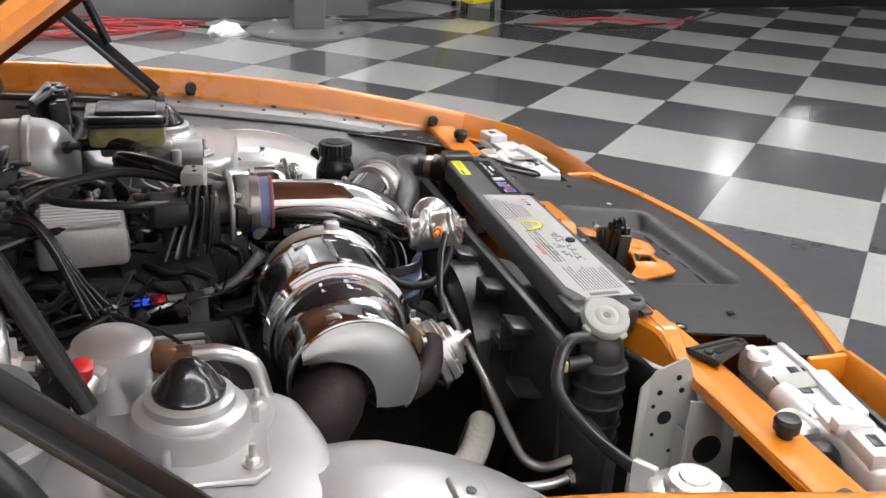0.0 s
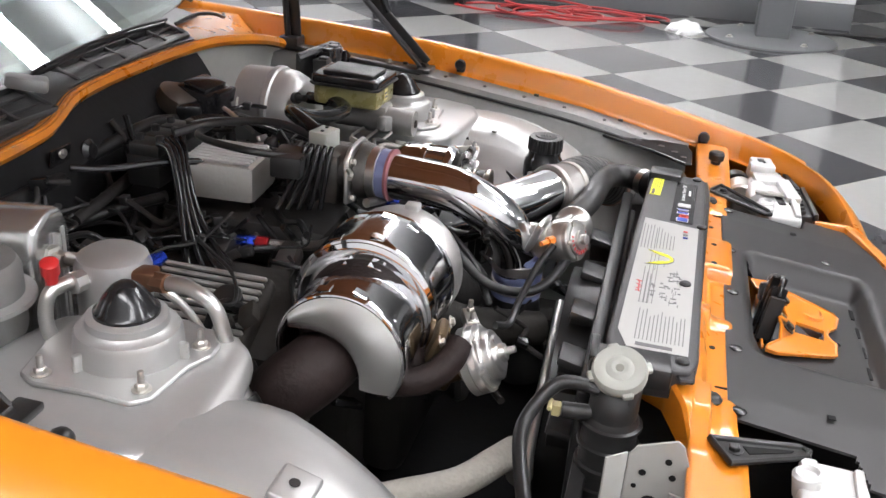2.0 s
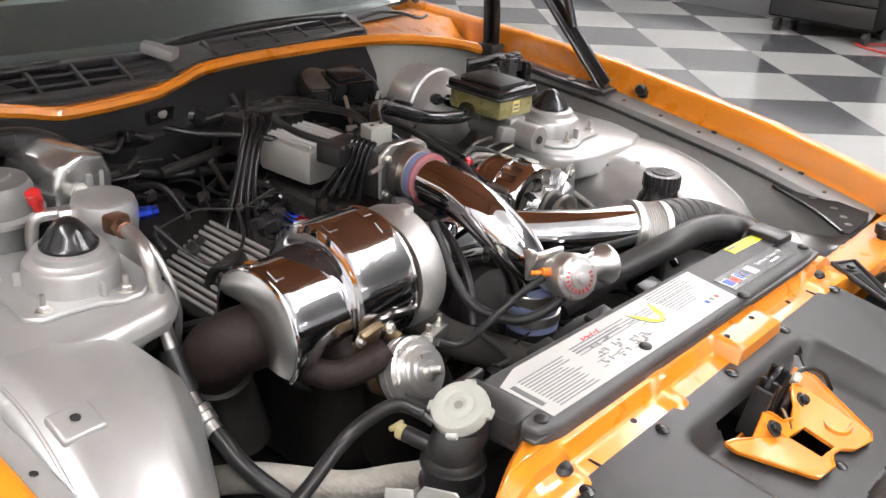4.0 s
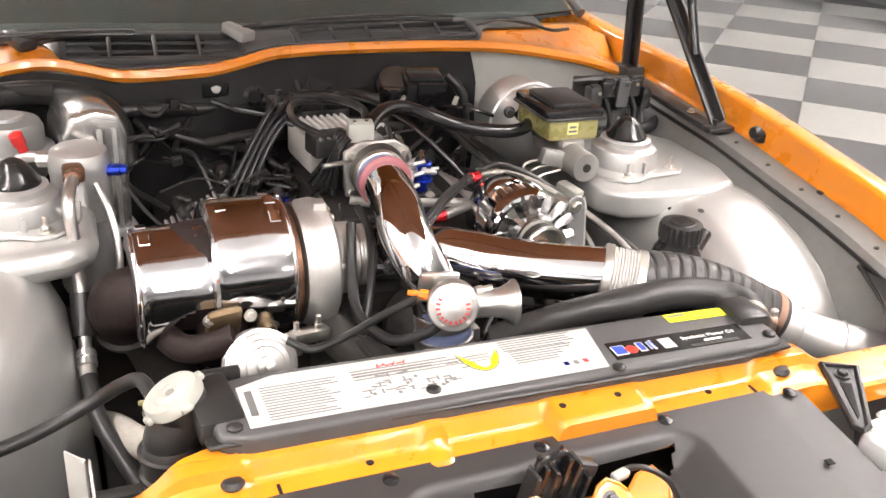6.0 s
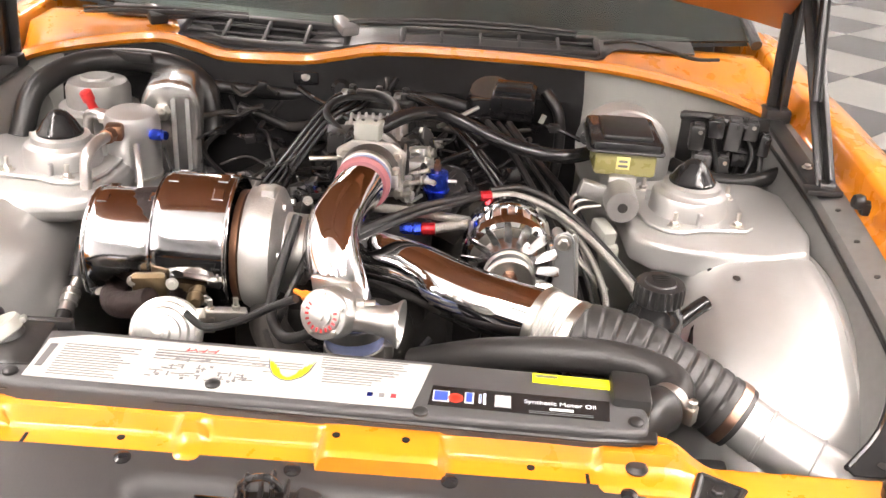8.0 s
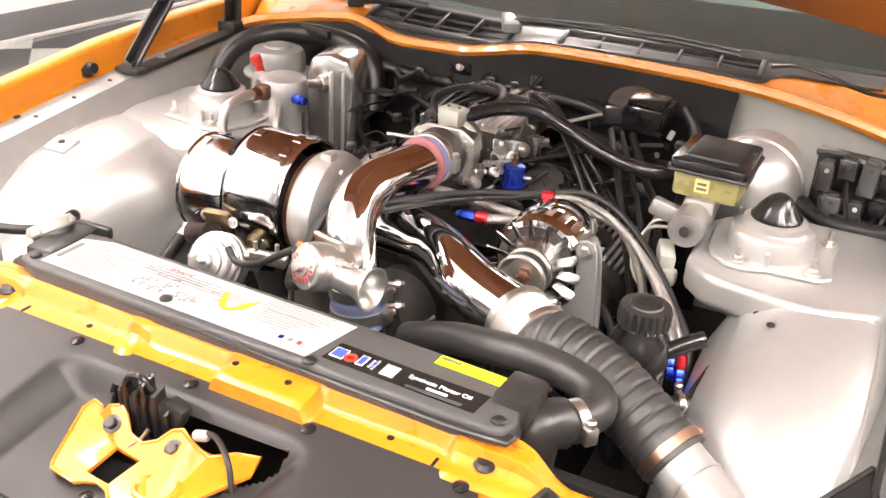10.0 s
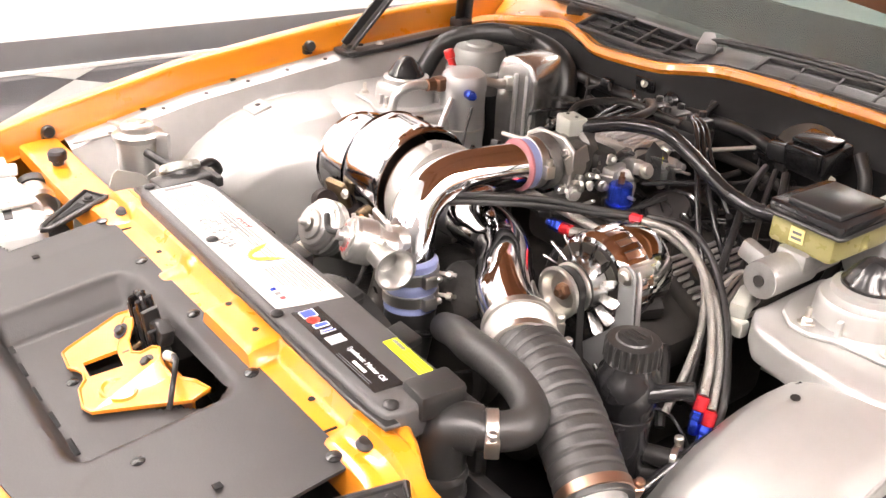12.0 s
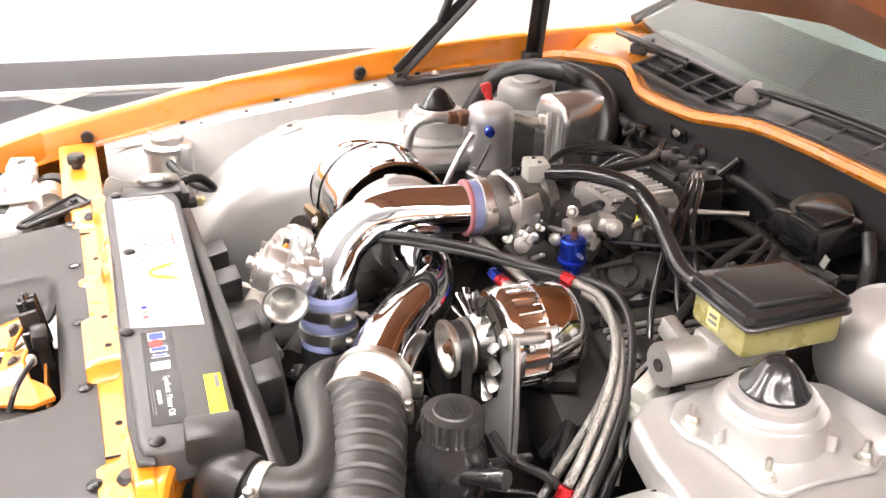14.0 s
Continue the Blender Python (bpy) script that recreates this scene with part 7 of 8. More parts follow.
def headlight(side):
    # the unit is laid out at its own height, then set down into the pocket
    drop = Vector((side * 0.032, 0.0, -0.022))
    c = Vector((side * 0.52, -0.84, 0.0))
    t = thing("headlight_unit", c + Vector((0, 0, 0.55)), "folded headlight unit with a white moulded frame and black motor", "headlight", "headlight units")

    def mx(pts):
        return [(side * x, y) for x, y in pts]
    out = [(0.360, -0.812), (0.372, -0.804), (0.44, -0.801), (0.468, -0.802), (0.482, -0.786), (0.54, -0.782), (0.575, -0.786), (0.60, -0.794), (0.652, -0.786), (0.668, -0.792), (0.674, -0.834), (0.63, -0.852), (0.575, -0.870), (0.50, -0.884), (0.365, -0.878)]
    fr = part("frame", slab(mx(out), 0.034, Matrix.Translation((0, 0, 0.648)), 0.006, 3), WHITE_PL, t, "white moulded plastic frame")
    part("frame_skirt", slab([(c.x + (x - c.x) * 0.97, c.y + (y - c.y) * 0.9) for x, y in mx(out)], 0.06, Matrix.Translation((0, 0, 0.588)), 0.004, 1), CREAM, fr)
    for x, y, z, w, d, hh, r in ((0.635, -0.815, 0.688, 0.06, 0.045, 0.026, 8), (0.565, -0.825, 0.684, 0.05, 0.06, 0.016, 10), (0.51, -0.86, 0.684, 0.11, 0.03, 0.016, 9), (0.42, -0.868, 0.683, 0.10, 0.012, 0.012, 3), (0.395, -0.815, 0.684, 0.05, 0.02, 0.014, 0), (0.595, -0.80, 0.70, 0.022, 0.03, 0.018, 10)):
        part("raised_pad", box((w, d, hh), pose(side * x, y, z, 0, 0, side * r), 0.004), WHITE_PL, fr)
    part("barrel", lathe([(0.012, -0.05), (0.021, -0.048), (0.021, 0.03), (0.017, 0.033), (0.012, 0.033)], (side * 0.505, -0.802, 0.668), (1, 0, 0.05), 20), WHITE_PL, fr)
    part("boss", lathe([(0.017, -0.02), (0.017, 0.008), (0.013, 0.011), (0.010, 0.006)], (side * 0.405, -0.812, 0.684), (0, 0.2, 1), 18), WHITE_PL, fr)
    for x, y, z, w, d in ((0.535, -0.803, 0.6826, 0.03, 0.022), (0.59, -0.845, 0.6826, 0.024, 0.014), (0.455, -0.842, 0.6826, 0.05, 0.014), (0.487, -0.828, 0.6826, 0.02, 0.016), (0.635, -0.812, 0.7012, 0.024, 0.014), (0.44, -0.862, 0.6826, 0.012, 0.006)):
        part("recess", box((w, d, 0.003), pose(side * x, y, z, 0, 0, side * 10), 0.001), BLACK, fr)
    part("strap", box((0.03, 0.055, 0.005), pose(side * 0.472, -0.822, 0.687, 0, side * 12, 0), 0.002), CREAM, fr)
    part("motor", join(lathe([(0.026, -0.03), (0.031, -0.026), (0.032, 0.0), (0.032, 0.02), (0.026, 0.026), (0.01, 0.027)], (side * 0.545, -0.772, 0.652), (1, 0, 0), 24), box((0.035, 0.03, 0.03), Matrix.Translation((side * 0.50, -0.775, 0.640)), 0.006)), STEEL, t, "metal headlight motor")
    part("motor_cover", lathe([(0.033, 0), (0.034, 0.02), (0.026, 0.03)], (side * 0.585, -0.765, 0.65), (side, 0.2, 0.1), 20), BLACK, t)
    for x0, x1, y, r in ((0.47, 0.625, -0.900, 5), (0.62, 0.74, -0.868, 14)):
        lb = part("lamp_bucket", box((x1 - x0, 0.028, 0.07), pose(side * (x0 + x1) / 2, y, 0.618, -8, 0, side * r), 0.008), BLACK, t)
        n = 7 if x0 < 0.5 else 5
        for k in range(n):
            part("rib", box((0.006, 0.03, 0.03), pose(side * (x0 + (x1 - x0) * (k + 0.5) / n), y + 0.014, 0.642, -8, 0, side * r), 0.001), BLACK, lb)
        part("cover_lip", box((x1 - x0 + 0.006, 0.010, 0.016), pose(side * (x0 + x1) / 2, y - 0.012, 0.652, -8, 0, side * r), 0.003), GREY, lb)
    t.location += drop


radiator_cover()
reservoir_bottle()
for s in (-1, 1):
    headlight(s)


# ---- hoses, lines and wiring ----
def line(name, label, pts, r, mat, category="hose", n=12, res=7, group=""):
    p = [Vector(q) for q in pts]
    base = sum(p, Vector()) / len(p)
    base.z = min(q.z for q in p)
    return one(name, pipe(p, r, n, res), mat, base, label, category, group)


def an_fitting(at, axis, parent, scale=1.0, flip=False):
    """Red and blue hose end."""
    a = Vector(axis).normalized()
    p = Vector(at)
    s = scale
    part("red_collar", lathe([(0.0085 * s, 0), (0.0105 * s, 0.002), (0.0105 * s, 0.020 * s), (0.009 * s, 0.022 * s)], p, a, 16), RED_AN, parent, "red anodised collar")
    part("blue_nut", lathe([(0.009 * s, 0), (0.0105 * s, 0.002), (0.0105 * s, 0.012 * s), (0.008 * s, 0.014 * s), (0.009 * s, 0.016 * s), (0.009 * s, 0.028 * s), (0.006 * s, 0.034 * s)], p + a * 0.022 * s, a, 6), BLUE, parent, "blue anodised nut")


def hoses():
    rh = thing("radiator_hose", (0.36, -0.55, 0.5), "black rubber upper radiator hose", "hose")
    part("hose", pipe([(0.10, -0.40, 0.60), (0.19, -0.452, 0.655), (0.26, -0.486, 0.684), (0.315, -0.494, 0.692), (0.368, -0.502, 0.692), (0.408, -0.519, 0.689), (0.423, -0.545, 0.686), (0.412, -0.572, 0.684), (0.394, -0.592, 0.684)], 0.0225, 22, 8), HOSE, rh)
    part("clamp", clamp_ring(Vector((0.408, -0.577, 0.684)), (-0.6, -0.75, 0), 0.0235, 0.015), STEEL, rh)
    el = thing("radiator_elbow", (0.375, -0.61, 0.4), "black plastic radiator outlet elbow with a ribbed pipe", "pipe")
    part("elbow", pipe([(0.398, -0.588, 0.684), (0.386, -0.600, 0.686), (0.376, -0.610, 0.680), (0.372, -0.616, 0.655), (0.370, -0.618, 0.62)], 0.029, 24, 8), BLACK, el)
    prof = []
    for k in range(8):
        z = 0.42 + 0.026 * k
        prof += [(0.031, z), (0.031, z + 0.018), (0.034, z + 0.020), (0.034, z + 0.024)]
    part("ribbed_pipe", lathe(prof + [(0.031, 0.632)], (0.370, -0.618, 0), n=28), BLACK, el)

    bh = thing("vacuum_hose", (0.18, 0.0, 0.76), "thick glossy black vacuum hose to the brake booster", "hose")
    part("hose", pipe([(0.008, -0.062, 0.822), (0.05, -0.01, 0.830), (0.103, 0.03, 0.824), (0.155, 0.035, 0.805), (0.21, 0.025, 0.786), (0.27, 0.008, 0.776), (0.325, 0.01, 0.772), (0.372, 0.05, 0.770), (0.385, 0.11, 0.766)], 0.0125, 16, 8), GLOSS_BLACK, bh)
    h2 = thing("vacuum_hose", (0.0, 0.05, 0.8), "thin black vacuum hoses over the plenum", "hose")
    part("hose", pipe([(0.01, -0.055, 0.815), (0.03, 0.03, 0.825), (0.0, 0.12, 0.82), (-0.05, 0.17, 0.81)], 0.007, 12, 7), RUBBER, h2)
    part("hose", pipe([(-0.05, -0.04, 0.80), (-0.09, 0.03, 0.815), (-0.06, 0.12, 0.815), (0.04, 0.15, 0.80)], 0.006, 12, 7), RUBBER, h2)

    # two rubber lines from the charge pipe to a red union behind the alternator, braided lines from there down to the fender
    for k, dz in enumerate((0.0, 0.010)):
        line("rubber_line", "dull black rubber line crossing behind the alternator", [(-0.06, -0.36, 0.715 + dz), (-0.02, -0.335, 0.738 + dz), (0.035, -0.285, 0.750 + dz), (0.09, -0.215, 0.748 + dz), (0.14, -0.155, 0.742 + 0.6 * dz), (0.180, -0.115 + 0.01 * k, 0.740)], 0.0055, RUBBER, group="rubber lines")
    for k, (dx, dz) in enumerate(((0.0, 0.0), (0.016, -0.014))):
        t = thing("braided_line", (0.36, -0.18, 0.6), "braided stainless fuel line with red and blue ends", "hose", "braided lines")
        pts = [(0.195, -0.108 + 0.012 * k, 0.738), (0.235 + dx, -0.092, 0.736 + dz), (0.285 + dx, -0.098, 0.724 + dz), (0.335 + dx, -0.122, 0.702 + dz), (0.385 + dx, -0.165, 0.672 + dz), (0.42 + dx, -0.205, 0.645 + dz), (0.442 + dx, -0.238, 0.617 + dz)]
        part("hose", pipe(pts, 0.0062, 16, 8), BRAID, t)
        an_fitting((0.442 + dx, -0.238, 0.617 + dz), (0.15, -0.42, -0.9), t, 0.95)
        if k == 0:
            part("union", lathe([(0.007, 0), (0.009, 0.002), (0.009, 0.018), (0.007, 0.02)], (0.178, -0.116, 0.740), (1, 0.4, -0.05), 8), RED_AN, t, "red anodised union")
    line("rubber_line", "dull black rubber line crossing behind the alternator", [(0.195, -0.095, 0.742), (0.25, -0.075, 0.742), (0.31, -0.085, 0.72), (0.375, -0.125, 0.68), (0.43, -0.18, 0.64), (0.465, -0.225, 0.61), (0.47, -0.25, 0.56)], 0.0055, RUBBER, group="rubber lines")
    t = thing("braided_line", (0.34, -0.16, 0.6), "thin braided stainless line beside the fuel lines", "hose", "braided lines")
    part("hose", pipe([(0.21, -0.10, 0.728), (0.265, -0.088, 0.724), (0.315, -0.105, 0.704), (0.36, -0.15, 0.665), (0.385, -0.20, 0.62), (0.39, -0.24, 0.56)], 0.0058, 12, 6), BRAID, t)
    t = thing("braided_line", (0.06, -0.16, 0.69), "braided stainless fuel line with red and blue ends", "hose", "braided lines")
    part("hose", pipe([(0.11, -0.168, 0.701), (0.16, -0.15, 0.705), (0.22, -0.12, 0.70)], 0.008, 14, 6), BRAID, t)
    an_fitting((0.112, -0.168, 0.701), (-1, 0.03, -0.08), t)
    t = thing("braided_line", (-0.1, 0.0, 0.66), "braided stainless fuel line with red and blue ends", "hose", "braided lines")
    part("hose", pipe([(-0.103, -0.02, 0.669), (-0.10, -0.07, 0.672), (-0.10, -0.12, 0.69), (-0.09, -0.16, 0.73)], 0.008, 14, 6), BRAID, t)
    an_fitting((-0.103, -0.018, 0.669), (-0.1, 1, 0.0), t)
    t = thing("steel_line", (0.03, -0.15, 0.72), "bright braided line under the charge pipe", "hose")
    part("hose", pipe([(-0.05, -0.16, 0.742), (0.0, -0.175, 0.735), (0.06, -0.16, 0.725), (0.13, -0.145, 0.712), (0.18, -0.13, 0.70)], 0.0075, 14, 6), BRAID, t)

    # plug leads
    for k in range(4):
        line("plug_lead", "glossy black ignition lead from the coil pack", [(-0.085 + 0.020 * k, 0.178, 0.800), (-0.098 + 0.016 * k, 0.152, 0.796 - 0.004 * k), (-0.128 + 0.012 * k, 0.125, 0.765), (-0.165 + 0.010 * k, 0.098 - 0.004 * k, 0.715), (-0.205 + 0.012 * k, 0.07 - 0.014 * k, 0.665), (-0.25 + 0.016 * k, 0.03 - 0.03 * k, 0.625)], 0.0052, GLOSS_BLACK, "cable", 12, 7, "plug leads")
    for k in range(3):
        line("plug_lead", "glossy black ignition lead from the coil pack", [(0.03 + 0.008 * k, 0.19, 0.803), (0.085, 0.14 + 0.012 * k, 0.80), (0.15, 0.07 + 0.02 * k, 0.765), (0.215, 0.01 + 0.04 * k, 0.70), (0.265, -0.02 + 0.06 * k, 0.635)], 0.0050, GLOSS_BLACK, "cable", 12, 7, "plug leads")
    for k in range(3):
        line("wiring", "black wires dropping past the alternator", [(0.19 + 0.02 * k, 0.20, 0.76), (0.225 + 0.03 * k, 0.11, 0.750 - 0.015 * k), (0.265 + 0.03 * k, 0.03 + 0.01 * k, 0.715 - 0.01 * k), (0.305 + 0.028 * k, -0.05, 0.67), (0.345 + 0.02 * k, -0.12, 0.61), (0.37 + 0.02 * k, -0.17, 0.54)], (0.006, 0.0045, 0.007)[k], RUBBER, "cable", 10, 7, "wires by the alternator")
    line("wiring", "thin black wire looping by the turbocharger", [(-0.19, 0.06, 0.70), (-0.24, -0.02, 0.68), (-0.30, -0.05, 0.665), (-0.34, -0.02, 0.69), (-0.37, 0.02, 0.73)], 0.003, RUBBER, "cable", 8, 7)
    line("vacuum_line", "thin black vacuum line to the blow-off valve", [(-0.055, -0.462, 0.725), (-0.09, -0.445, 0.70), (-0.14, -0.43, 0.665), (-0.185, -0.425, 0.65), (-0.215, -0.41, 0.66)], 0.0055, RUBBER, "hose", 10)
    line("vacuum_line", "black hose hanging from the charge pipe", [(-0.085, -0.275, 0.755), (-0.10, -0.33, 0.70), (-0.105, -0.38, 0.665), (-0.08, -0.44, 0.655), (-0.04, -0.475, 0.68), (-0.01, -0.49, 0.72)], 0.0075, RUBBER, "hose", 12)
    line("vacuum_line", "pair of wires crossing the compressor inlet", [(-0.05, -0.20, 0.745), (-0.055, -0.27, 0.735), (-0.075, -0.34, 0.69), (-0.10, -0.38, 0.63)], 0.006, RUBBER, "hose", 10)

    # front passenger corner lines
    t = thing("cooler_line", (-0.38, -0.51, 0.5), "bent aluminium line with a hex nut", "pipe")
    part("tube", pipe([(0.02, -0.478, 0.592), (-0.10, -0.482, 0.570), (-0.226, -0.485, 0.545), (-0.33, -0.490, 0.512), (-0.368, -0.498, 0.496), (-0.390, -0.520, 0.494), (-0.405, -0.548, 0.512), (-0.414, -0.578, 0.527)], 0.0075, 14, 7), ALU, t)
    part("nut", lathe([(0.008, 0), (0.0135, 0.001), (0.0135, 0.018), (0.009, 0.020), (0.009, 0.03)], (-0.411, -0.560, 0.521), (-0.15, -1, 0.35), 6), STEEL, t)
    t = thing("cooler_line", (-0.44, -0.55, 0.47), "bent aluminium line with a hex nut", "pipe")
    part("tube", pipe([(-0.40, -0.42, 0.47), (-0.415, -0.46, 0.485), (-0.422, -0.505, 0.488), (-0.420, -0.555, 0.494)], 0.0075, 14, 6), ALU, t)
    part("nut", lathe([(0.008, 0), (0.012, 0.001), (0.012, 0.016), (0.009, 0.018)], (-0.420, -0.542, 0.492), (0, -1, 0.12), 6), STEEL, t)
    line("wrapped_pipe", "pipe wrapped in pale grey heat tape", [(-0.445, -0.20, 0.43), (-0.43, -0.28, 0.475), (-0.412, -0.335, 0.492), (-0.370, -0.405, 0.50), (-0.31, -0.448, 0.505), (-0.26, -0.468, 0.49), (-0.22, -0.47, 0.42)], 0.021, weave(material("pale heat wrap", (0.35, 0.33, 0.29), 0.8, 0, 0.25, 40), 160, 1.0), "pipe", 18)
    line("rod", "slim black rod lying on the wheelhouse", [(0.545, -0.19, 0.672), (0.520, -0.26, 0.640), (0.497, -0.33, 0.600), (0.478, -0.41, 0.55)], 0.0085, GLOSS_BLACK, "rod")
    line("wiring_loom", "black corrugated wiring loom below the firewall lip", [(-0.35, 0.29, 0.765), (-0.2, 0.30, 0.755), (-0.05, 0.30, 0.765), (0.08, 0.29, 0.77), (0.15, 0.28, 0.76)], 0.012, RUBBER, "cable", 12)
    line("wiring_loom", "black wiring loom along the firewall", [(-0.30, 0.28, 0.73), (-0.18, 0.27, 0.69), (-0.12, 0.22, 0.70), (-0.10, 0.16, 0.72)], 0.009, RUBBER, "cable", 12)
    rnd = random.Random(21)
    for k in range(6):
        x = -0.30 + 0.08 * k + rnd.uniform(-0.03, 0.03)
        pts = [(x, 0.30, 0.77 - rnd.uniform(0, 0.04)), (x + rnd.uniform(-0.04, 0.05), 0.26, 0.73 - rnd.uniform(0, 0.04)), (x + rnd.uniform(-0.06, 0.06), 0.21, 0.70 - rnd.uniform(0, 0.05)), (x + rnd.uniform(-0.05, 0.05), 0.15, 0.64 - rnd.uniform(0, 0.04))]
        line("wiring", "black wiring behind the engine", pts, rnd.choice((0.003, 0.004, 0.0055)), RUBBER, "cable", 8, 6, "wires behind the engine")
    line("coolant_pipe", "dark metal coolant pipe across the firewall", [(-0.20, 0.26, 0.70), (-0.12, 0.25, 0.715), (0.0, 0.262, 0.72), (0.10, 0.27, 0.72), (0.2, 0.275, 0.70)], 0.010, IRON, "pipe")
    fb = thing("firewall_bracket", (-0.17, 0.29, 0.78), "small black bracket bolted to the firewall", "bracket")
    part("plate", box((0.05, 0.006, 0.03), pose(-0.17, 0.298, 0.79, 12, 0, 0), 0.003), GLOSS_BLACK, fb)
    part("grommet", lathe([(0.018, 0), (0.020, 0.006), (0.012, 0.012)], (-0.10, 0.298, 0.775), (0, -1, 0.2), 18), GLOSS_BLACK, fb)
    part("bolt", bolt(Vector((-0.17, 0.294, 0.795)), (0, -1, 0.2), 0.006), STEEL, fb)


hoses()


# ---- wipers and cowl details ----
def wipers():
    for name, piv, pts in (("a", (-0.105, 0.385, 0.872), [(-0.06, 0.395, 0.884), (0.08, 0.408, 0.890), (0.22, 0.412, 0.890), (0.36, 0.412, 0.884)]),
                           ("b", (-0.50, 0.42, 0.86), [(-0.30, 0.395, 0.878), (-0.42, 0.40, 0.878), (-0.56, 0.425, 0.868), (-0.66, 0.455, 0.856)])):
        t = thing("windscreen_wiper", piv, "black windscreen wiper resting at the foot of the glass", "wiper", "wipers")
        part("arm", pipe([piv, Vector(piv).lerp(Vector(pts[0]), 0.6) + Vector((0, 0, 0.008)), pts[1], pts[2]], 0.006, 10, 6), BLACK, t)
        part("blade", pipe(pts, 0.0045, 8, 6), RUBBER, t)
        part("spine", pipe([Vector(p) + Vector((0, -0.006, 0.010)) for p in pts], 0.003, 8, 6), BLACK, t)
        part("pivot_cover", slab([(-0.02, -0.025), (0.02, -0.025), (0.012, 0.04), (-0.012, 0.04)], 0.022, pose(piv[0], piv[1], piv[2] - 0.006, 10, 0, 35), 0.006), material("worn grey pivot cap", (0.3, 0.3, 0.3), 0.35, 0.3) if name == "a" else BLACK, t)
    c = thing("washer_hose", (0.55, 0.4, 0.84), "thin black washer hose on the cowl", "hose")
    part("hose", pipe([(0.42, 0.42, 0.872), (0.47, 0.40, 0.885), (0.53, 0.39, 0.878), (0.60, 0.40, 0.858), (0.66, 0.43, 0.852)], 0.004, 8, 7), RUBBER, c)
    p = thing("paper_slip", (0.66, 0.62, 0.87), "white paper slip behind the windscreen", "paper")
    part("sheet", box((0.06, 0.035, 0.001), pose(0.66, 0.625, 0.872, 20, 0, 10)), PAPER, p)


wipers()


# ---- things on the hall floor ----
JX, JY = 6.85, -2.85


def floor_things():
    c = Vector((5.93, -1.27, 0))
    t = thing("lift_column", c, "dark steel column on a round base plate", "column")
    part("base_plate", lathe([(0.46, 0.0), (0.46, 0.012), (0.44, 0.022), (0.12, 0.03), (0.1, 0.03)], c, n=48), BASE, t)
    part("column", box((0.24, 0.24, 3.5), Matrix.Translation(c + Vector((0, 0, 1.77))), 0.02), BASE, t)
    for k in range(4):
        a = k * math.pi / 2 + 0.6
        part("bolt", bolt(c + Vector((0.36 * math.cos(a), 0.36 * math.sin(a), 0.024)), r=0.018, h=0.015), STEEL, t)
    rnd = random.Random(3)
    r = thing("red_cable_pile", (6.2, 0.5, 0), "tangle of red extension cable on the floor", "cable")
    for k in range(7):
        cx, cy = 6.15 + rnd.uniform(-0.15, 0.15), 0.75 - 0.16 * k + rnd.uniform(-0.1, 0.1)
        w, h = rnd.uniform(0.12, 0.22), rnd.uniform(0.25, 0.45)
        a0 = rnd.uniform(0, 6)
        part("loop", pipe([(cx + w * math.cos(a0 + q), cy + h * math.sin(a0 + q), 0.012 + 0.012 * (k % 3) + 0.006 * math.sin(3 * q)) for q in [0.75 * i for i in range(9)]], 0.009, 8, 5), RED_CABLE, r)
    line("cable", "dark cable lying along the wall", [(6.3, -0.3, 0.012), (6.05, -0.6, 0.012), (6.1, -1.0, 0.012), (6.3, -1.6, 0.012), (6.35, -2.6, 0.012)], 0.012, RUBBER, "cable")
    line("cable", "red cable lying near the partition", [(6.0, -3.2, 0.012), (6.2, -3.9, 0.012), (5.9, -4.4, 0.012), (6.2, -4.8, 0.012)], 0.011, RED_CABLE, "cable")
    line("cable", "dark cable lying near the partition", [(6.0, -3.0, 0.012), (5.8, -3.8, 0.012), (6.0, -4.6, 0.012), (6.4, -5.2, 0.012)], 0.011, RUBBER, "cable")
    bm = bmesh.new()
    bmesh.ops.create_icosphere(bm, subdivisions=3, radius=0.13)
    for v in bm.verts:
        k = 1 + 0.35 * noise.noise(v.co * 14)
        v.co = Vector((v.co.x * 1.2 * k, v.co.y * k, max(-0.0, v.co.z * 0.55 * k)))
    bm.transform(Matrix.Translation((5.9, -0.66, 0.0)))
    one("crumpled_rag", bm, RAG, (5.9, -0.66, 0.0), "crumpled white rag on the floor", "rag")
    y = thing("floor_jack", (JX, JY, 0), "yellow trolley jack by the wall", "jack")
    part("frame", box((0.5, 0.24, 0.10), pose(JX, JY, 0.13, 0, 0, 25), 0.02), material("yellow enamel", (0.7, 0.6, 0.03), 0.35), y)
    part("handle", pipe([(JX + 0.05, JY + 0.05, 0.15), (JX + 0.1, JY + 0.2, 0.5), (JX + 0.12, JY + 0.25, 0.9)], 0.02, 12, 4), material("yellow tube", (0.7, 0.6, 0.03), 0.35), y)
    for dx, dy in ((-0.2, -0.2), (-0.12, 0.05), (0.2, 0.03), (0.25, -0.1)):
        part("wheel", lathe([(0.02, -0.02), (0.05, -0.02), (0.05, 0.02), (0.02, 0.02)], (JX + dx, JY + dy, 0.05), (0.4, 0.9, 0), 16), BLACK, y)
    b = thing("tool_cart", (6.25, 1.35, 0), "low black tool cart by the wall", "cart")
    part("body", box((0.45, 0.8, 0.5), Matrix.Translation((6.25, 1.4, 0.36)), 0.02), DARK, b)
    for k in range(3):
        part("drawer", box((0.01, 0.76, 0.14), Matrix.Translation((6.02, 1.4, 0.2 + 0.155 * k)), 0.004), BLACK, b)
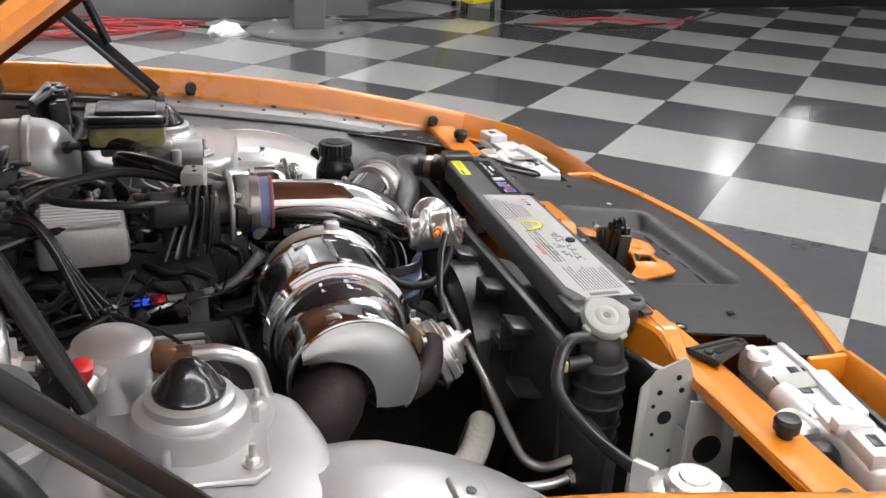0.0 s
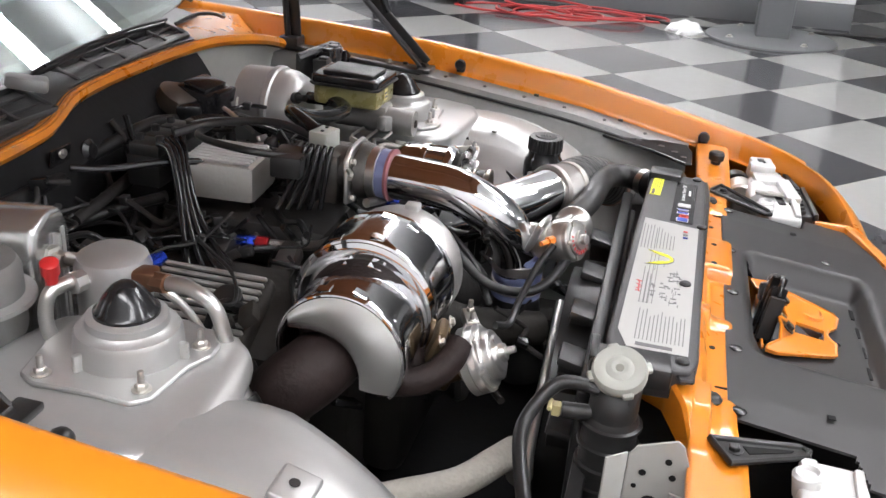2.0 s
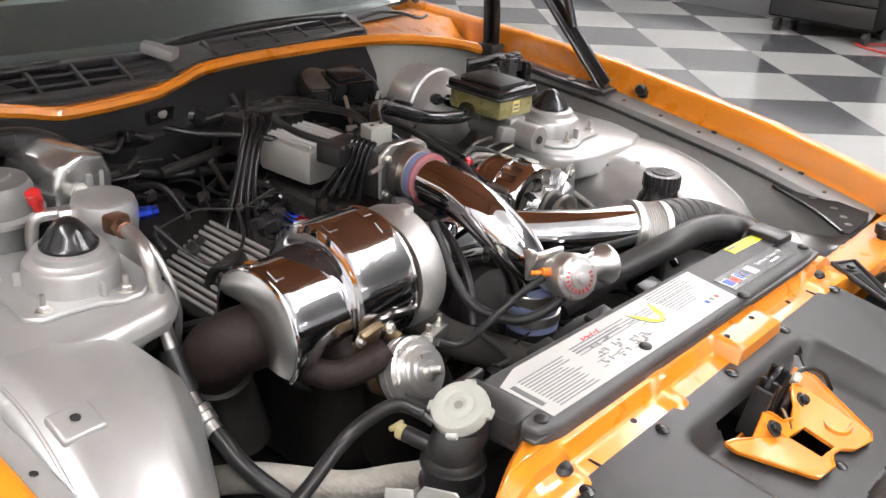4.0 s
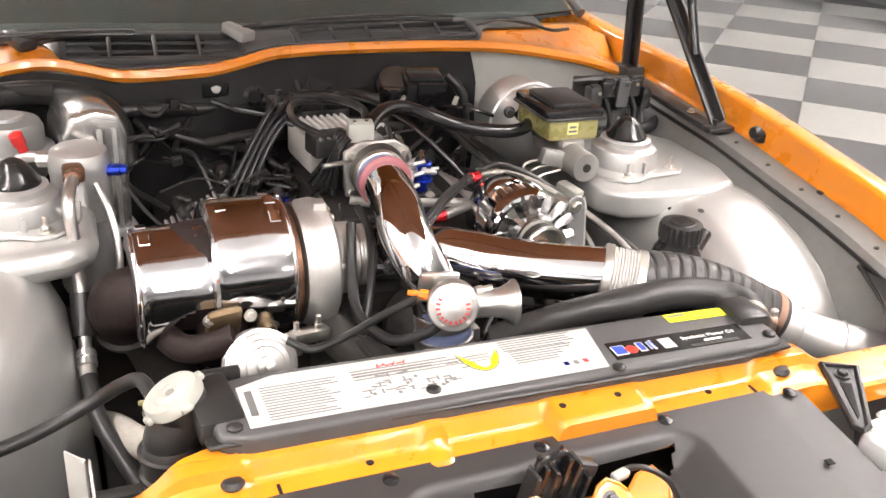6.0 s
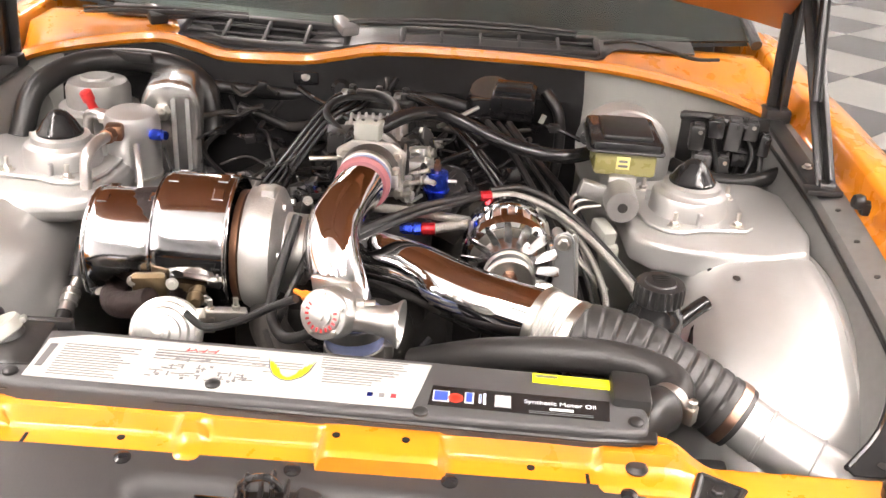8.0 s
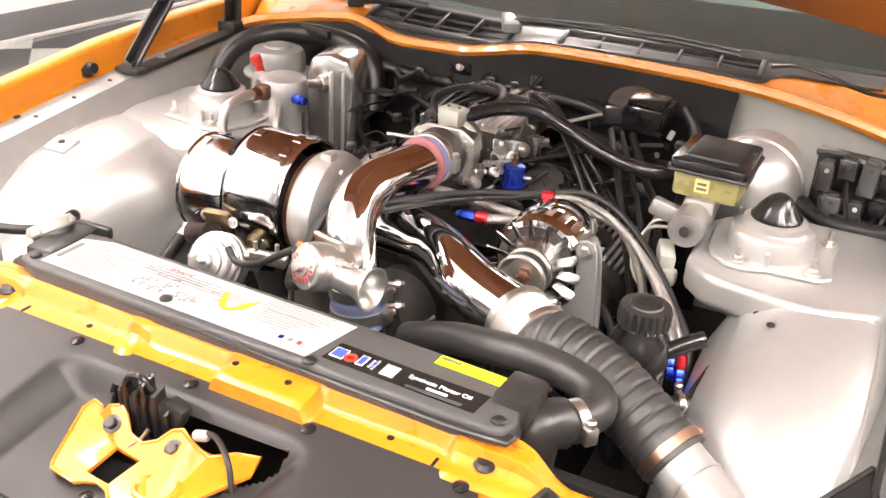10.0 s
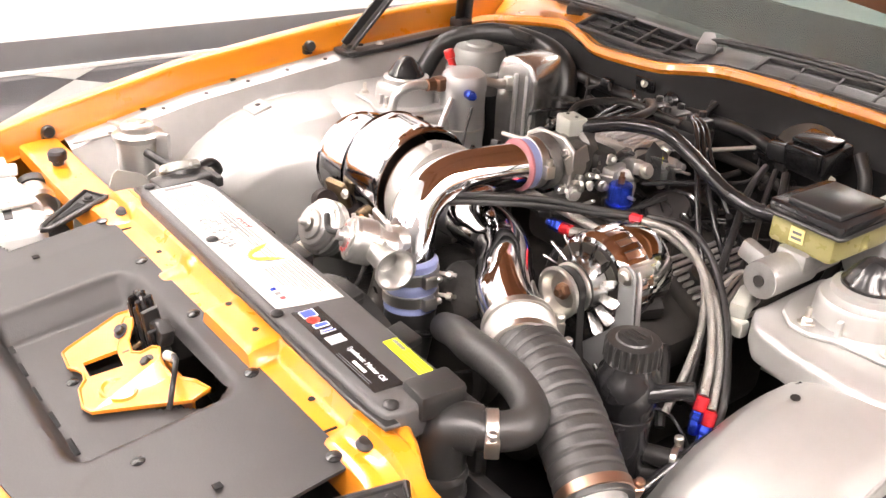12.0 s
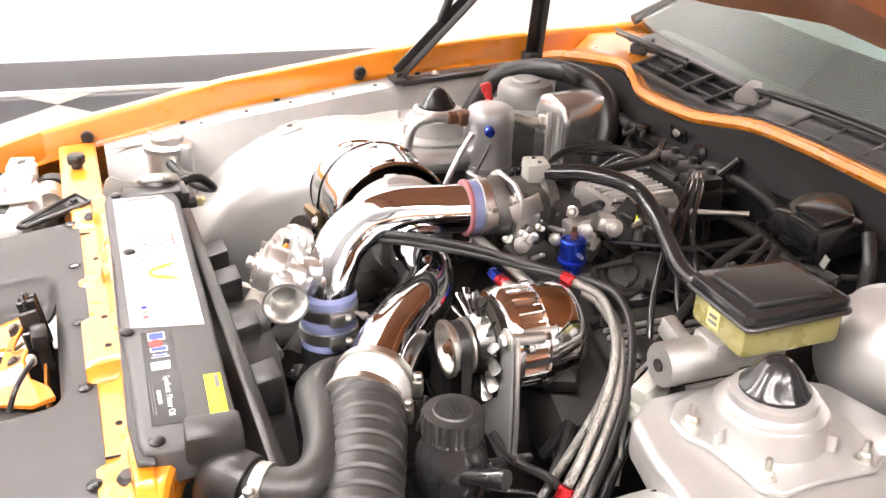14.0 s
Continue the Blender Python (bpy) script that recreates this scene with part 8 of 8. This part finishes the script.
    for dy in (-0.33, 0.33):
        for dx in (-0.17, 0.17):
            part("castor", lathe([(0.02, -0.018), (0.05, -0.018), (0.05, 0.018), (0.02, 0.018)], (6.25 + dx, 1.4 + dy, 0.05), (0, 1, 0), 14), BLACK, b)


# all that belongs to the car stands with it; from here on things stand on the hall's floor
for ob in list(scene.objects):
    if ob.parent is None and ob is not cam and ob not in HALL:
        ob.matrix_basis = STANCE @ ob.matrix_basis
floor_things()


# ---- floor tiles ----
def lay_tiles():
    x0, x1, y0, y1, _ = ROOM
    g, th = 0.0012, 0.004
    half = TILE / 2 - g
    floor_ob = bpy.data.objects["floor"]
    def tile_mesh(name, mat):
        bm = box((half * 2, half * 2, th))
        bmesh.ops.bevel(bm, geom=[e for e in bm.edges if all(v.co.z > 0 for v in e.verts)], offset=0.0012, segments=1, affect="EDGES")
        me = bpy.data.meshes.new(name)
        bm.to_mesh(me)
        bm.free()
        me.materials.append(mat)
        return me
    meshes = (tile_mesh("tile", TILE_L), tile_mesh("tile", TILE_D))
    turn = Matrix((T_AX, T_BX, T_AX.cross(T_BX))).transposed().to_4x4()
    rest = ([], [])
    for i in range(-34, 34):
        for j in range(-34, 34):
            c = T_O + T_AX * TILE * (j + 0.5) + T_BX * TILE * (i - 2 + 0.5)
            if not (x0 - 0.3 < c.x < x1 + 8.3 and y0 < c.y < y1):
                continue
            odd = (i + j) % 2
            if 0.9 < c.x < 6.6 and -4.6 < c.y < 5.2 or -3.5 < c.x < -1.1 and -2.6 < c.y < 1.8:
                ob = new("tile", meshes[odd])
                ob.matrix_basis = Matrix.Translation(c + Vector((0, 0, -0.002))) @ turn
                ob.parent = floor_ob
            else:
                rest[odd].append(c)
    for odd, mat in ((0, TILE_L), (1, TILE_D)):
        verts, faces = [], []
        for c in rest[odd]:
            k = len(verts)
            for z in (-0.004, 0.0):
                for a, b in ((-1, -1), (1, -1), (1, 1), (-1, 1)):
                    verts.append(c + T_AX * half * a + T_BX * half * b + Vector((0, 0, z)))
            faces += [(k + 4, k + 5, k + 6, k + 7), (k, k + 1, k + 5, k + 4), (k + 1, k + 2, k + 6, k + 5), (k + 2, k + 3, k + 7, k + 6), (k + 3, k, k + 4, k + 7)]
        me = bpy.data.meshes.new("far_tiles")
        me.from_pydata(verts, [], faces)
        me.materials.append(mat)
        ob = tagged(new("far_tiles", me), kind="stuff")
        ob.parent = floor_ob


lay_tiles()
